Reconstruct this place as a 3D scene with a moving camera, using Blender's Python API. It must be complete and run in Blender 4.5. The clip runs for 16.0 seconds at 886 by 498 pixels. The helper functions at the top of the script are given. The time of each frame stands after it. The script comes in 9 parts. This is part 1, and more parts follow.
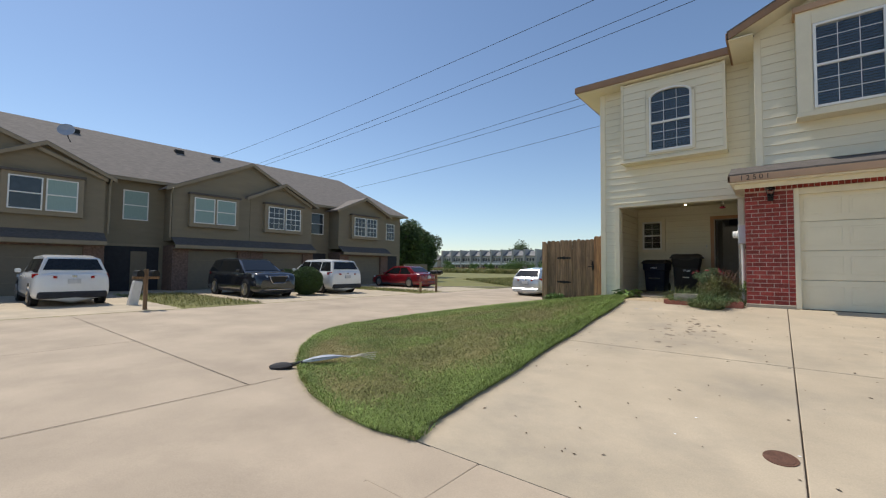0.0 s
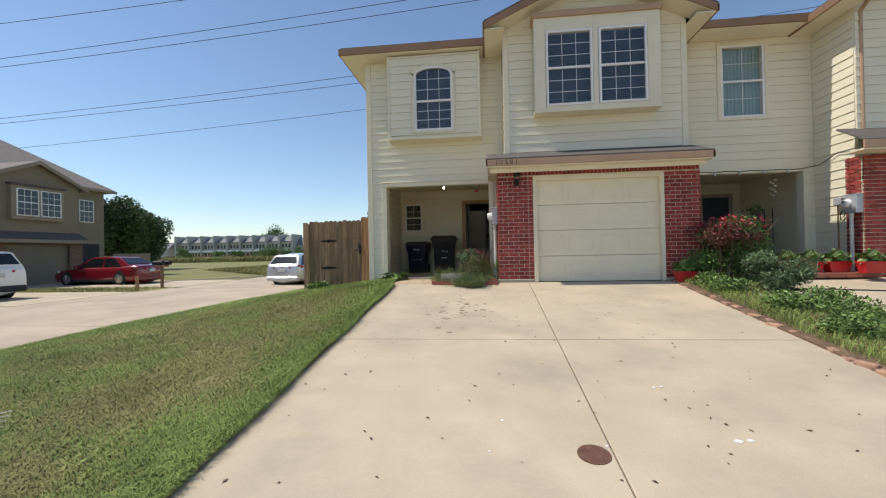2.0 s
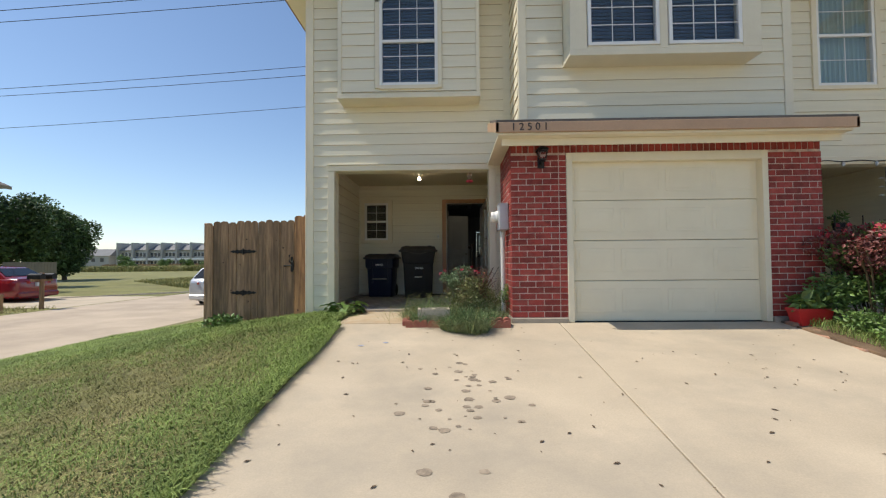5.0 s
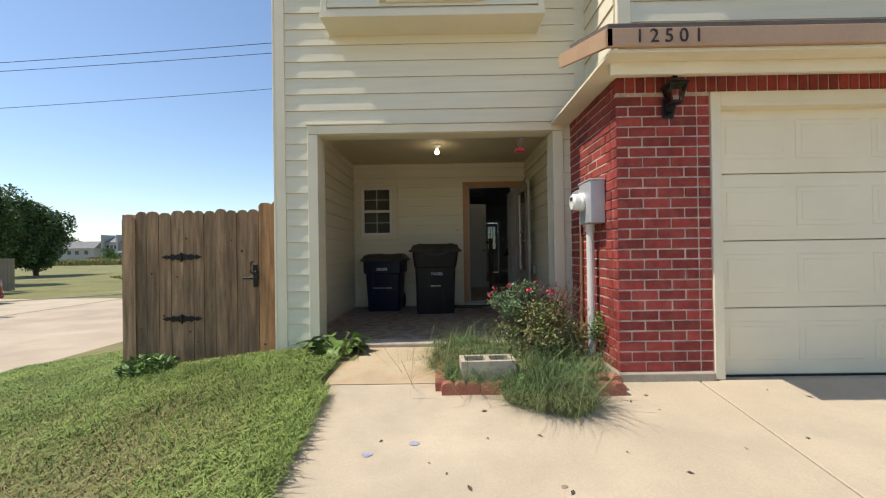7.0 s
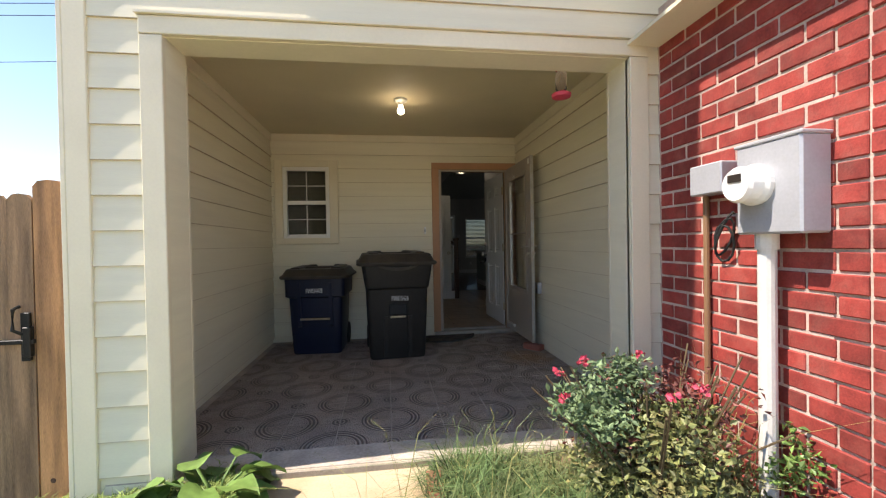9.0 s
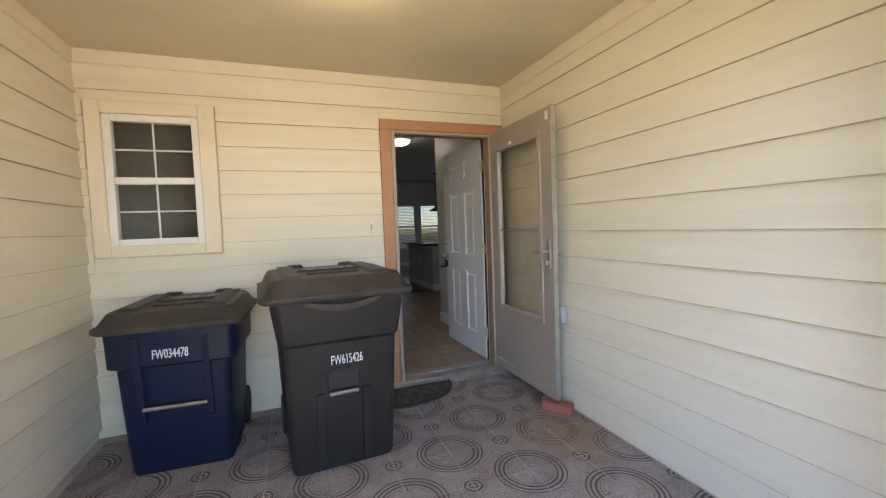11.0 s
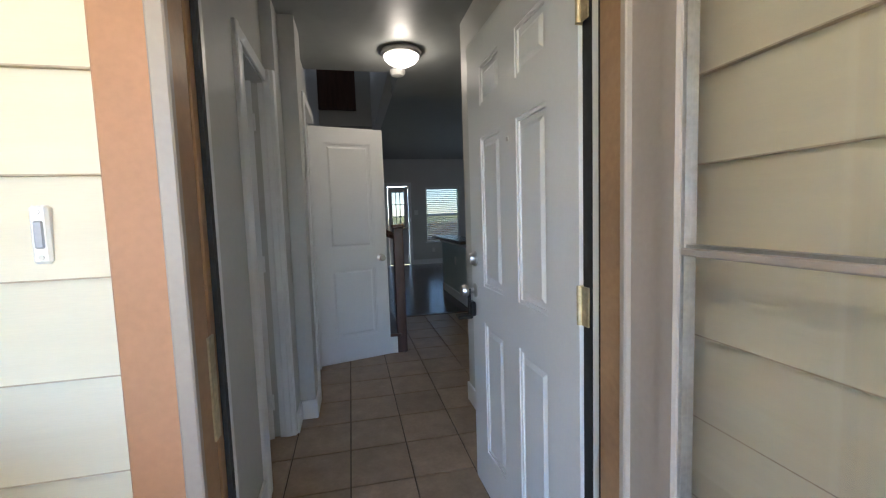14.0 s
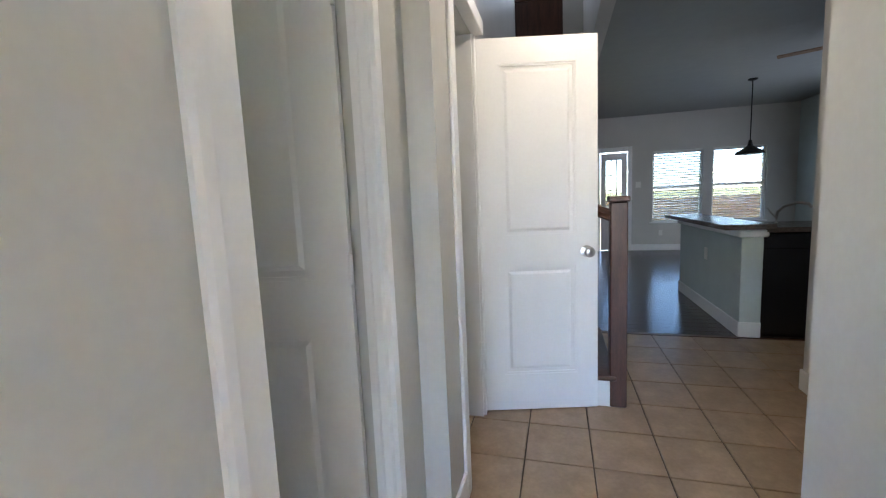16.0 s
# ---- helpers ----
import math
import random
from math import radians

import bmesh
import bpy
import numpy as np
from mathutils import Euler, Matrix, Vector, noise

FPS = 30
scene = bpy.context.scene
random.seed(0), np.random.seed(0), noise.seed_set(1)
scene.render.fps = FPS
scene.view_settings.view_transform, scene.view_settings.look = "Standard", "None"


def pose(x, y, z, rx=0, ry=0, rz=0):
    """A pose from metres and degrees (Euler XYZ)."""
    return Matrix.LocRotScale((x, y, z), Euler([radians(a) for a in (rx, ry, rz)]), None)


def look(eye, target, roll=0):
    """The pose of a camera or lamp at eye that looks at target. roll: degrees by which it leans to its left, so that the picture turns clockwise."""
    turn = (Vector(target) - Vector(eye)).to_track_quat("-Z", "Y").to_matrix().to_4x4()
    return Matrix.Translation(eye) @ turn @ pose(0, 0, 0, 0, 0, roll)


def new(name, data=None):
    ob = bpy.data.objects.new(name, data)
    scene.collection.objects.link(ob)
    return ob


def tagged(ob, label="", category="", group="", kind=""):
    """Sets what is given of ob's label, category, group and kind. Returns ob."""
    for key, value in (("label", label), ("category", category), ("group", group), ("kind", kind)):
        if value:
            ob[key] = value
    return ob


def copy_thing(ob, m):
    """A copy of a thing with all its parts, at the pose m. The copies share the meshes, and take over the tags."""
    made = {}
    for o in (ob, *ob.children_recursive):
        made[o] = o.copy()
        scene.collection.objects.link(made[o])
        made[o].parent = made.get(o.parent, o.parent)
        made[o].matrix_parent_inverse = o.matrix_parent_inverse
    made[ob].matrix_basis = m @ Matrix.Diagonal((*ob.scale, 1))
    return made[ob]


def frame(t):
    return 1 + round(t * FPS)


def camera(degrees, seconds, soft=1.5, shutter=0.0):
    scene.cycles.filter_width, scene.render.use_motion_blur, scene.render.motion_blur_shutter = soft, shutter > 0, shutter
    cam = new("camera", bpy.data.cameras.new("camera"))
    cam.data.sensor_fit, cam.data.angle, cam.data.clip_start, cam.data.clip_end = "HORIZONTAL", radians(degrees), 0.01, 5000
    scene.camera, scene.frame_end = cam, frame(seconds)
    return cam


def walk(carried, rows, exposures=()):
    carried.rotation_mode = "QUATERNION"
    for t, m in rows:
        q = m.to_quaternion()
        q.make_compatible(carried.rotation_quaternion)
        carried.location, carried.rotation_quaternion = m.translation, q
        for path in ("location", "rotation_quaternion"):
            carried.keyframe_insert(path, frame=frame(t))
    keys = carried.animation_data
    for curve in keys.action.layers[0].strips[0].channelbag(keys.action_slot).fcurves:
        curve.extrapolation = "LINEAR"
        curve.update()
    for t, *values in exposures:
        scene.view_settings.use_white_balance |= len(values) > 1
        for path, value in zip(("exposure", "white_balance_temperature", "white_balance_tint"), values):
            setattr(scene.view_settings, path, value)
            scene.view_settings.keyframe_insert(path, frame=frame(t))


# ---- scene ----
cam = camera(94.2, 16.0, soft=1.2)
METRES, EYE, TILT, LEAN, TURN = 15.0, 1.68, 0.0, 0.0, 39.1
ROWS = [
    (0.0, 0.0, 0.0, 0.0, -0.03, 2.55, -0.57),
    (0.5, -0.0031, 0.0108, 0.0006, -15.88, 2.06, 0.2),
    (1.0, -0.0021, 0.0297, -0.0009, -25.4, 1.3, 0.77),
    (1.5, 0.0046, 0.0572, -0.0014, -30.38, 0.67, 1.09),
    (2.0, 0.014, 0.0892, -0.0012, -32.85, 0.31, 1.2),
    (2.5, 0.0282, 0.1206, -0.0013, -34.37, 0.33, 1.22),
    (3.0, 0.0438, 0.1527, -0.0015, -35.65, 0.41, 1.18),
    (3.5, 0.0617, 0.1841, -0.0009, -36.85, 0.45, 1.12),
    (6.0, 0.1577, 0.3446, 0.0131, -37.75, 2.36, 0.45),
    (6.5, 0.1711, 0.3793, 0.0161, -37.87, 1.58, 0.54),
    (7.0, 0.1851, 0.4132, 0.0207, -38.7, 0.32, 0.86),
    (7.5, 0.2029, 0.4447, 0.0232, -40.27, -0.48, 1.08),
    (8.0, 0.2182, 0.4775, 0.0268, -42.23, -0.83, 1.17),
    (8.5, 0.2394, 0.5047, 0.0303, -44.36, -0.69, 0.96),
    (11.0, 0.3312, 0.6336, 0.0433, -59.47, -3.05, 2.13),
    (11.5, 0.3579, 0.6504, 0.0447, -63.47, -4.1, 2.13),
    (12.0, 0.3853, 0.6672, 0.0474, -67.47, -3.6, 3.27),
    (12.5, 0.415, 0.6775, 0.0474, -65.65, -1.55, 2.59),
    (13.0, 0.4426, 0.6908, 0.0474, -64.78, -1.97, 1.39),
    (13.5, 0.4674, 0.7011, 0.0464, -60.04, -1.64, 2.27),
    (14.0, 0.4893, 0.7147, 0.0455, -51.74, -4.71, 1.86),
    (14.5, 0.5057, 0.732, 0.0449, -49.5, -5.74, 1.7),
    (15.0, 0.5244, 0.7458, 0.0434, -39.32, -5.51, 2.52),
    (15.5, 0.5401, 0.7605, 0.0408, -25.99, -6.73, 4.42),
    (16.0, 0.5526, 0.7815, 0.042, -23.55, -6.75, 2.54),
]
EXPOSURES = [(0.0, -0.08, 6500, 10), (1.0, 0.1, 6500, 10), (3.5, 0.12, 6520, 10), (6.0, 0.25, 6550, 10), (7.0, 0.36, 6650, 10), (8.5, 0.74, 6800, 14), (10.8, 2.9, 6450, 18), (11.5, 3.15, 6400, 22), (13.0, 3.35, 5950, 20), (14.0, 3.8, 5750, 16), (14.5, 4.25, 6200, 17), (15.0, 4.5, 7000, 18), (15.5, 4.75, 5850, 18), (16.0, 5.3, 5850, 18)]
walk(cam, [(t, pose(0, 0, EYE, TILT, LEAN, TURN) @ pose(METRES * x, METRES * y, METRES * z, 90 + pitch, roll, yaw)) for t, x, y, z, yaw, pitch, roll in ROWS], EXPOSURES)

# ---- world and sun ----
SUN = Vector((-0.52, -0.04, 0.853)).normalized()
world = bpy.data.worlds.new("sky")
world.use_nodes = True
scene.world = world
sky = world.node_tree.nodes.new("ShaderNodeTexSky")
sky.sky_type, sky.sun_disc = "NISHITA", False
sky.sun_elevation = math.asin(SUN.z)
sky.sun_rotation = math.atan2(SUN.x, SUN.y)
sky.air_density, sky.dust_density, sky.ozone_density = 1.0, 0.2, 2.4
back = world.node_tree.nodes["Background"]
back.inputs[1].default_value = 0.135
world.node_tree.links.new(sky.outputs[0], back.inputs[0])
sun = new("sun", bpy.data.lights.new("sun", "SUN"))
sun.data.energy, sun.data.angle, sun.data.color = 4.1, radians(0.53), (1.0, 0.93, 0.82)
sun.matrix_world = look(SUN * 60, (0, 0, 0))


def window_light(x, y, z, w, h, watts, heading):
    """Daylight that comes in through a window's opening."""
    lamp = new("window_light", bpy.data.lights.new("window_light", "AREA"))
    lamp.data.shape, lamp.data.size, lamp.data.size_y = "RECTANGLE", w, h
    lamp.data.energy, lamp.data.color = watts, (0.86, 0.94, 1.0)
    lamp.matrix_world = look((x, y, z), (x + heading[0], y + heading[1], z + heading[2]))
    return lamp


def bulb_light(x, y, z, watts, colour, radius=0.03):
    lamp = new("bulb_light", bpy.data.lights.new("bulb_light", "POINT"))
    lamp.data.energy, lamp.data.color, lamp.data.shadow_soft_size = watts, colour, radius
    lamp.location = (x, y, z)
    return lamp


# ---- materials ----
def mat(name, base, rough=0.6, metal=0.0, vary=0.12, scale=6.0, fine=90.0, bump=0.1, dirt=None, dirt_amount=0.0, dirt_scale=1.2, stretch=(1, 1, 1),
        random_value=0.0, space="world", spec=0.5, bump_dist=0.004, coat=0.0):
    """A surface with two scales of variation, fine relief and an optional layer of stains."""
    m = bpy.data.materials.new(name)
    m.use_nodes = True
    t, n = m.node_tree, m.node_tree.nodes
    b = n["Principled BSDF"]
    b.inputs["Roughness"].default_value, b.inputs["Metallic"].default_value = rough, metal
    b.inputs["Specular IOR Level"].default_value = spec
    b.inputs["Coat Weight"].default_value = coat
    mapping = n.new("ShaderNodeMapping")
    mapping.inputs["Scale"].default_value = stretch
    if space == "world":
        t.links.new(n.new("ShaderNodeNewGeometry").outputs["Position"], mapping.inputs[0])
    else:
        t.links.new(n.new("ShaderNodeTexCoord").outputs["Object"], mapping.inputs[0])
    broad, grain = n.new("ShaderNodeTexNoise"), n.new("ShaderNodeTexNoise")
    for tex, s, d in ((broad, scale, 6), (grain, fine, 4)):
        tex.inputs["Scale"].default_value, tex.inputs["Detail"].default_value = s, d
        t.links.new(mapping.outputs[0], tex.inputs[0])
    mix = n.new("ShaderNodeMath")
    mix.operation = "MULTIPLY_ADD"
    t.links.new(broad.outputs[0], mix.inputs[0])
    mix.inputs[1].default_value = 0.6
    half = n.new("ShaderNodeMath")
    half.operation = "MULTIPLY"
    half.inputs[1].default_value = 0.4
    t.links.new(grain.outputs[0], half.inputs[0])
    t.links.new(half.outputs[0], mix.inputs[2])
    ramp = n.new("ShaderNodeValToRGB")
    lo = tuple(max(0, c * (1 - 2.2 * vary)) for c in base)
    hi = tuple(min(1, c * (1 + 2.2 * vary)) for c in base)
    ramp.color_ramp.elements[0].position, ramp.color_ramp.elements[1].position = 0.25, 0.75
    ramp.color_ramp.elements[0].color, ramp.color_ramp.elements[1].color = (*lo, 1), (*hi, 1)
    t.links.new(mix.outputs[0], ramp.inputs[0])
    colour = ramp.outputs[0]
    if dirt:
        stain, fac, blend = n.new("ShaderNodeTexNoise"), n.new("ShaderNodeValToRGB"), n.new("ShaderNodeMix")
        stain.inputs["Scale"].default_value, stain.inputs["Detail"].default_value = dirt_scale, 8
        stain.inputs["Roughness"].default_value = 0.65
        t.links.new(mapping.outputs[0], stain.inputs[0])
        fac.color_ramp.elements[0].position, fac.color_ramp.elements[1].position = 0.47, 0.72
        fac.color_ramp.elements[1].color = (dirt_amount,) * 3 + (1,)
        fac.color_ramp.elements[0].color = (0, 0, 0, 1)
        t.links.new(stain.outputs[0], fac.inputs[0])
        blend.data_type = "RGBA"
        t.links.new(fac.outputs[0], blend.inputs[0])
        t.links.new(colour, blend.inputs[6])
        blend.inputs[7].default_value = (*dirt, 1)
        colour = blend.outputs[2]
    if random_value:
        hsv, info, rng = n.new("ShaderNodeHueSaturation"), n.new("ShaderNodeObjectInfo"), n.new("ShaderNodeMapRange")
        rng.inputs[3].default_value, rng.inputs[4].default_value = 1 - random_value, 1 + random_value
        t.links.new(info.outputs["Random"], rng.inputs[0])
        t.links.new(rng.outputs[0], hsv.inputs["Value"])
        t.links.new(colour, hsv.inputs["Color"])
        colour = hsv.outputs[0]
    t.links.new(colour, b.inputs["Base Color"])
    if bump:
        relief = n.new("ShaderNodeBump")
        relief.inputs["Strength"].default_value, relief.inputs["Distance"].default_value = bump, bump_dist
        t.links.new(mix.outputs[0], relief.inputs["Height"])
        t.links.new(relief.outputs[0], b.inputs["Normal"])
    return m


def island(m, amount):
    """Lets each loose piece of a joined mesh differ in brightness."""
    t, n = m.node_tree, m.node_tree.nodes
    b = n["Principled BSDF"]
    link = b.inputs["Base Color"].links[0]
    source = link.from_socket
    hsv, geo, rng = n.new("ShaderNodeHueSaturation"), n.new("ShaderNodeNewGeometry"), n.new("ShaderNodeMapRange")
    rng.inputs[3].default_value, rng.inputs[4].default_value = 1 - amount, 1 + amount
    t.links.new(geo.outputs["Random Per Island"], rng.inputs[0])
    t.links.new(rng.outputs[0], hsv.inputs["Value"])
    t.links.new(source, hsv.inputs["Color"])
    t.links.new(hsv.outputs[0], b.inputs["Base Color"])
    return m


def glow(name, colour, strength):
    m = bpy.data.materials.new(name)
    m.use_nodes = True
    b = m.node_tree.nodes["Principled BSDF"]
    b.inputs["Base Color"].default_value = (*colour, 1)
    b.inputs["Emission Color"].default_value = (*colour, 1)
    b.inputs["Emission Strength"].default_value = strength
    return m


def glass(name, tint=(1, 1, 1), rough=0.0):
    m = bpy.data.materials.new(name)
    m.use_nodes = True
    b = m.node_tree.nodes["Principled BSDF"]
    b.inputs["Base Color"].default_value = (*tint, 1)
    b.inputs["Roughness"].default_value, b.inputs["IOR"].default_value = rough, 1.45
    b.inputs["Transmission Weight"].default_value = 1.0
    return m


CREAM = mat("cream_siding_paint", (0.765, 0.71, 0.545), 0.55, vary=0.03, scale=2.0, fine=60, bump=0.12, stretch=(0.6, 0.6, 9), dirt=(0.5, 0.43, 0.29), dirt_amount=0.16, bump_dist=0.002)
# shadow line of the siding laps, put into the edge colour
LAP_SHADE = mat("painted_lap_shade", (0.52, 0.43, 0.30), 0.8, vary=0.15, scale=5, fine=60)
CREAM_TRIM = mat("cream_trim_paint", (0.76, 0.69, 0.52), 0.5, vary=0.03, scale=3, fine=80, bump=0.15, dirt=(0.5, 0.43, 0.3), dirt_amount=0.2)
PORCH_CEILING = mat("porch_ceiling_paint", (0.66, 0.58, 0.40), 0.7, vary=0.04, scale=2, fine=120, bump=0.2)
BROWN_TRIM = mat("brown_fascia_paint", (0.24, 0.135, 0.07), 0.5, vary=0.08, scale=3, fine=50, bump=0.15, dirt=(0.33, 0.21, 0.12), dirt_amount=0.3)
TAN_FASCIA = mat("tan_fascia_paint", (0.43, 0.28, 0.175), 0.55, vary=0.06, scale=3, fine=60, bump=0.15)
SHINGLE = mat("asphalt_shingle", (0.115, 0.10, 0.09), 0.95, vary=0.22, scale=7, fine=60, bump=0.6, stretch=(1, 1, 6), bump_dist=0.01)
SHINGLE_FAR = mat("weathered_asphalt_shingle", (0.20, 0.175, 0.155), 0.95, vary=0.16, scale=3, fine=30, bump=0.5, stretch=(1, 1, 6), bump_dist=0.01)
BRICK = mat("red_brick", (0.26, 0.035, 0.027), 0.8, vary=0.22, scale=14, fine=120, bump=0.6, random_value=0.3, dirt=(0.38, 0.15, 0.115), dirt_amount=0.32, dirt_scale=9)
BRICK_JOINED = island(mat("red_brick_row", (0.30, 0.055, 0.045), 0.8, vary=0.2, scale=14, fine=120, bump=0.6), 0.28)
BRICK_FAR = mat("brown_brick", (0.19, 0.115, 0.085), 0.85, vary=0.3, scale=9, fine=30, bump=0.4)
MORTAR = mat("mortar", (0.49, 0.38, 0.325), 0.95, vary=0.24, scale=12, fine=150, bump=0.5)
CONCRETE = mat("driveway_concrete", (0.49, 0.405, 0.29), 0.85, vary=0.10, scale=1.3, fine=90, bump=0.3, dirt=(0.33, 0.285, 0.22), dirt_amount=0.75, dirt_scale=0.75, stretch=(1.0, 1.25, 1))
CONCRETE_PATH = mat("stained_path_concrete", (0.49, 0.395, 0.265), 0.85, vary=0.10, scale=2.0, fine=90, bump=0.3, dirt=(0.40, 0.235, 0.10), dirt_amount=0.7, dirt_scale=1.5)
STREET = mat("street_concrete", (0.45, 0.365, 0.27), 0.88, vary=0.12, scale=0.9, fine=100, bump=0.3, dirt=(0.30, 0.24, 0.18), dirt_amount=0.6, dirt_scale=0.5)
JOINT = mat("joint_filler", (0.17, 0.135, 0.10), 0.95, vary=0.2, scale=5, fine=60)
FOUNDATION = mat("foundation_concrete", (0.39, 0.335, 0.26), 0.9, vary=0.15, scale=6, fine=90, bump=0.5)
SOIL = mat("dry_soil", (0.16, 0.105, 0.062), 1.0, vary=0.3, scale=5, fine=60, bump=0.9, bump_dist=0.02)
TURF = mat("turf", (0.165, 0.155, 0.06), 1.0, vary=0.22, scale=1.6, fine=40, bump=0.4, dirt=(0.22, 0.165, 0.07), dirt_amount=0.7, dirt_scale=0.9, bump_dist=0.02)
FIELD = mat("field_grass", (0.185, 0.18, 0.06), 1.0, vary=0.25, scale=0.35, fine=5, bump=0.6, dirt=(0.25, 0.205, 0.095), dirt_amount=0.6, dirt_scale=0.15)
BLADE = island(mat("grass_blade", (0.245, 0.245, 0.088), 0.7, vary=0.28, scale=0.9, fine=20, bump=0, dirt=(0.42, 0.345, 0.16), dirt_amount=0.95, dirt_scale=0.42, spec=0.2), 0.38)
BLADE_LUSH = island(mat("lush_grass_blade", (0.235, 0.305, 0.085), 0.65, vary=0.25, scale=1.2, fine=20, bump=0, spec=0.2), 0.35)
BLADE_WIRY = island(mat("wiry_grass_blade", (0.105, 0.165, 0.06), 0.6, vary=0.25, scale=5, fine=30, bump=0, dirt=(0.30, 0.26, 0.13), dirt_amount=0.7, dirt_scale=3, spec=0.3), 0.45)
CEDAR = mat("weathered_cedar", (0.31, 0.19, 0.105), 0.85, vary=0.34, scale=3.5, fine=60, bump=0.6, stretch=(8, 8, 0.7), random_value=0.25, dirt=(0.11, 0.07, 0.045), dirt_amount=0.65, dirt_scale=2.2)
CEDAR_FRESH = mat("newer_cedar", (0.36, 0.19, 0.085), 0.8, vary=0.34, scale=3.5, fine=60, bump=0.6, stretch=(8, 8, 0.7), random_value=0.2, dirt=(0.13, 0.07, 0.04), dirt_amount=0.5, dirt_scale=2.2)
KNOT = mat("dark_knot", (0.075, 0.042, 0.025), 0.9, vary=0.3, scale=40)
BLACK_IRON = mat("black_iron", (0.02, 0.02, 0.02), 0.45, 0.6, vary=0.15)
GARAGE_PAINT = mat("garage_door_paint", (0.79, 0.72, 0.54), 0.4, vary=0.03, scale=2, fine=200, bump=0.12, dirt=(0.5, 0.42, 0.29), dirt_amount=0.15)
WHITE_VINYL = mat("white_vinyl", (0.80, 0.79, 0.75), 0.35, vary=0.02, bump=0.03)
WHITE_PAINT = mat("white_door_paint", (0.72, 0.71, 0.695), 0.36, vary=0.02, scale=3, fine=90, bump=0.05)
WHITE_TRIM = mat("white_trim_paint", (0.82, 0.82, 0.81), 0.35, vary=0.02, scale=3, fine=70, bump=0.05)
PANE = glass("window_glass")
# tint added to hold down the bright yard seen through these panes
DIM_PANE = glass("yard_dimming_glass", (0.10, 0.11, 0.11))
# the shade of unlit rooms, painted on panels close behind the glass
ROOM_SHADE = mat("painted_room_shade", (0.055, 0.06, 0.05), 0.7, vary=0.1)
BLIND = mat("blind_slat", (0.75, 0.75, 0.72), 0.5, vary=0.03)
# blue slats whose colour is darkened for the shade behind the glass
BLIND_SHADED = mat("blue_blind_painted_shade", (0.05, 0.082, 0.12), 0.5, vary=0.08)
CURTAIN = mat("pale_green_curtain", (0.30, 0.41, 0.38), 0.8, vary=0.06, stretch=(10, 10, 0.6))
ORANGE_TRIM = mat("orange_brown_door_trim", (0.46, 0.235, 0.12), 0.55, vary=0.06, scale=4, fine=70, bump=0.12)
JAMB_GOLD = mat("golden_brown_jamb_paint", (0.36, 0.215, 0.11), 0.45, vary=0.1, scale=4, fine=60, bump=0.12, dirt=(0.20, 0.12, 0.07), dirt_amount=0.5, dirt_scale=6)
TAUPE_METAL = mat("taupe_storm_door_paint", (0.37, 0.315, 0.265), 0.4, vary=0.04, scale=2, fine=80, bump=0.06)
NICKEL = mat("satin_nickel", (0.55, 0.52, 0.48), 0.28, 1.0, vary=0.05, bump=0.02)
BRASS = mat("paint_spattered_hinge", (0.55, 0.47, 0.30), 0.4, 0.7, vary=0.2, scale=30)
ALUMINIUM = mat("weathered_aluminium", (0.50, 0.49, 0.47), 0.4, 0.9, vary=0.12, scale=12)
GREY_WALL = mat("grey_wall_paint", (0.55, 0.54, 0.505), 0.5, vary=0.03, scale=2, fine=45, bump=0.35, bump_dist=0.003)
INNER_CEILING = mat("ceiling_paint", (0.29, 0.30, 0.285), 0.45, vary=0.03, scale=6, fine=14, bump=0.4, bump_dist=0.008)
FLOOR_TILE = mat("beige_ceramic_tile", (0.38, 0.27, 0.175), 0.35, vary=0.12, scale=9, fine=60, bump=0.08, random_value=0.08, dirt=(0.26, 0.18, 0.11), dirt_amount=0.5, dirt_scale=6)
PALE_GROUT = mat("pale_grout", (0.44, 0.38, 0.32), 0.95, vary=0.2, scale=6, fine=60)
GROUT = mat("brown_grout", (0.11, 0.08, 0.055), 0.9, vary=0.2)
HARDWOOD = mat("dark_hardwood", (0.06, 0.033, 0.022), 0.2, vary=0.3, scale=4, fine=50, stretch=(9, 0.8, 1), bump=0.06, random_value=0.3)
WALNUT = mat("dark_stained_wood", (0.075, 0.032, 0.02), 0.35, vary=0.25, scale=5, fine=40, stretch=(7, 7, 0.8), bump=0.1)
BLACK_GLOSS = mat("black_appliance", (0.012, 0.012, 0.013), 0.2, vary=0.1)
COUNTER = mat("dark_laminate", (0.10, 0.075, 0.06), 0.25, vary=0.3, scale=40, fine=120, bump=0.03)
BIN_BLUE = mat("navy_bin_plastic", (0.006, 0.010, 0.030), 0.45, spec=0.3, vary=0.2, scale=3, fine=90, bump=0.15, dirt=(0.04, 0.04, 0.045), dirt_amount=0.15, dirt_scale=2.5)
BIN_GREY = mat("charcoal_bin_plastic", (0.022, 0.019, 0.017), 0.5, spec=0.25, vary=0.15, scale=3, fine=90, bump=0.15, dirt=(0.05, 0.043, 0.036), dirt_amount=0.35, dirt_scale=2.5)
BIN_LID = mat("black_bin_lid_plastic", (0.036, 0.030, 0.025), 0.5, spec=0.35, vary=0.2, scale=4, fine=90, bump=0.12, dirt=(0.11, 0.092, 0.072), dirt_amount=0.5, dirt_scale=3)
WHITE_INK = mat("white_stamp", (0.75, 0.75, 0.75), 0.6, vary=0.05)
WORN_INK = mat("worn_stamp", (0.30, 0.29, 0.27), 0.7, vary=0.3, scale=25, fine=120)
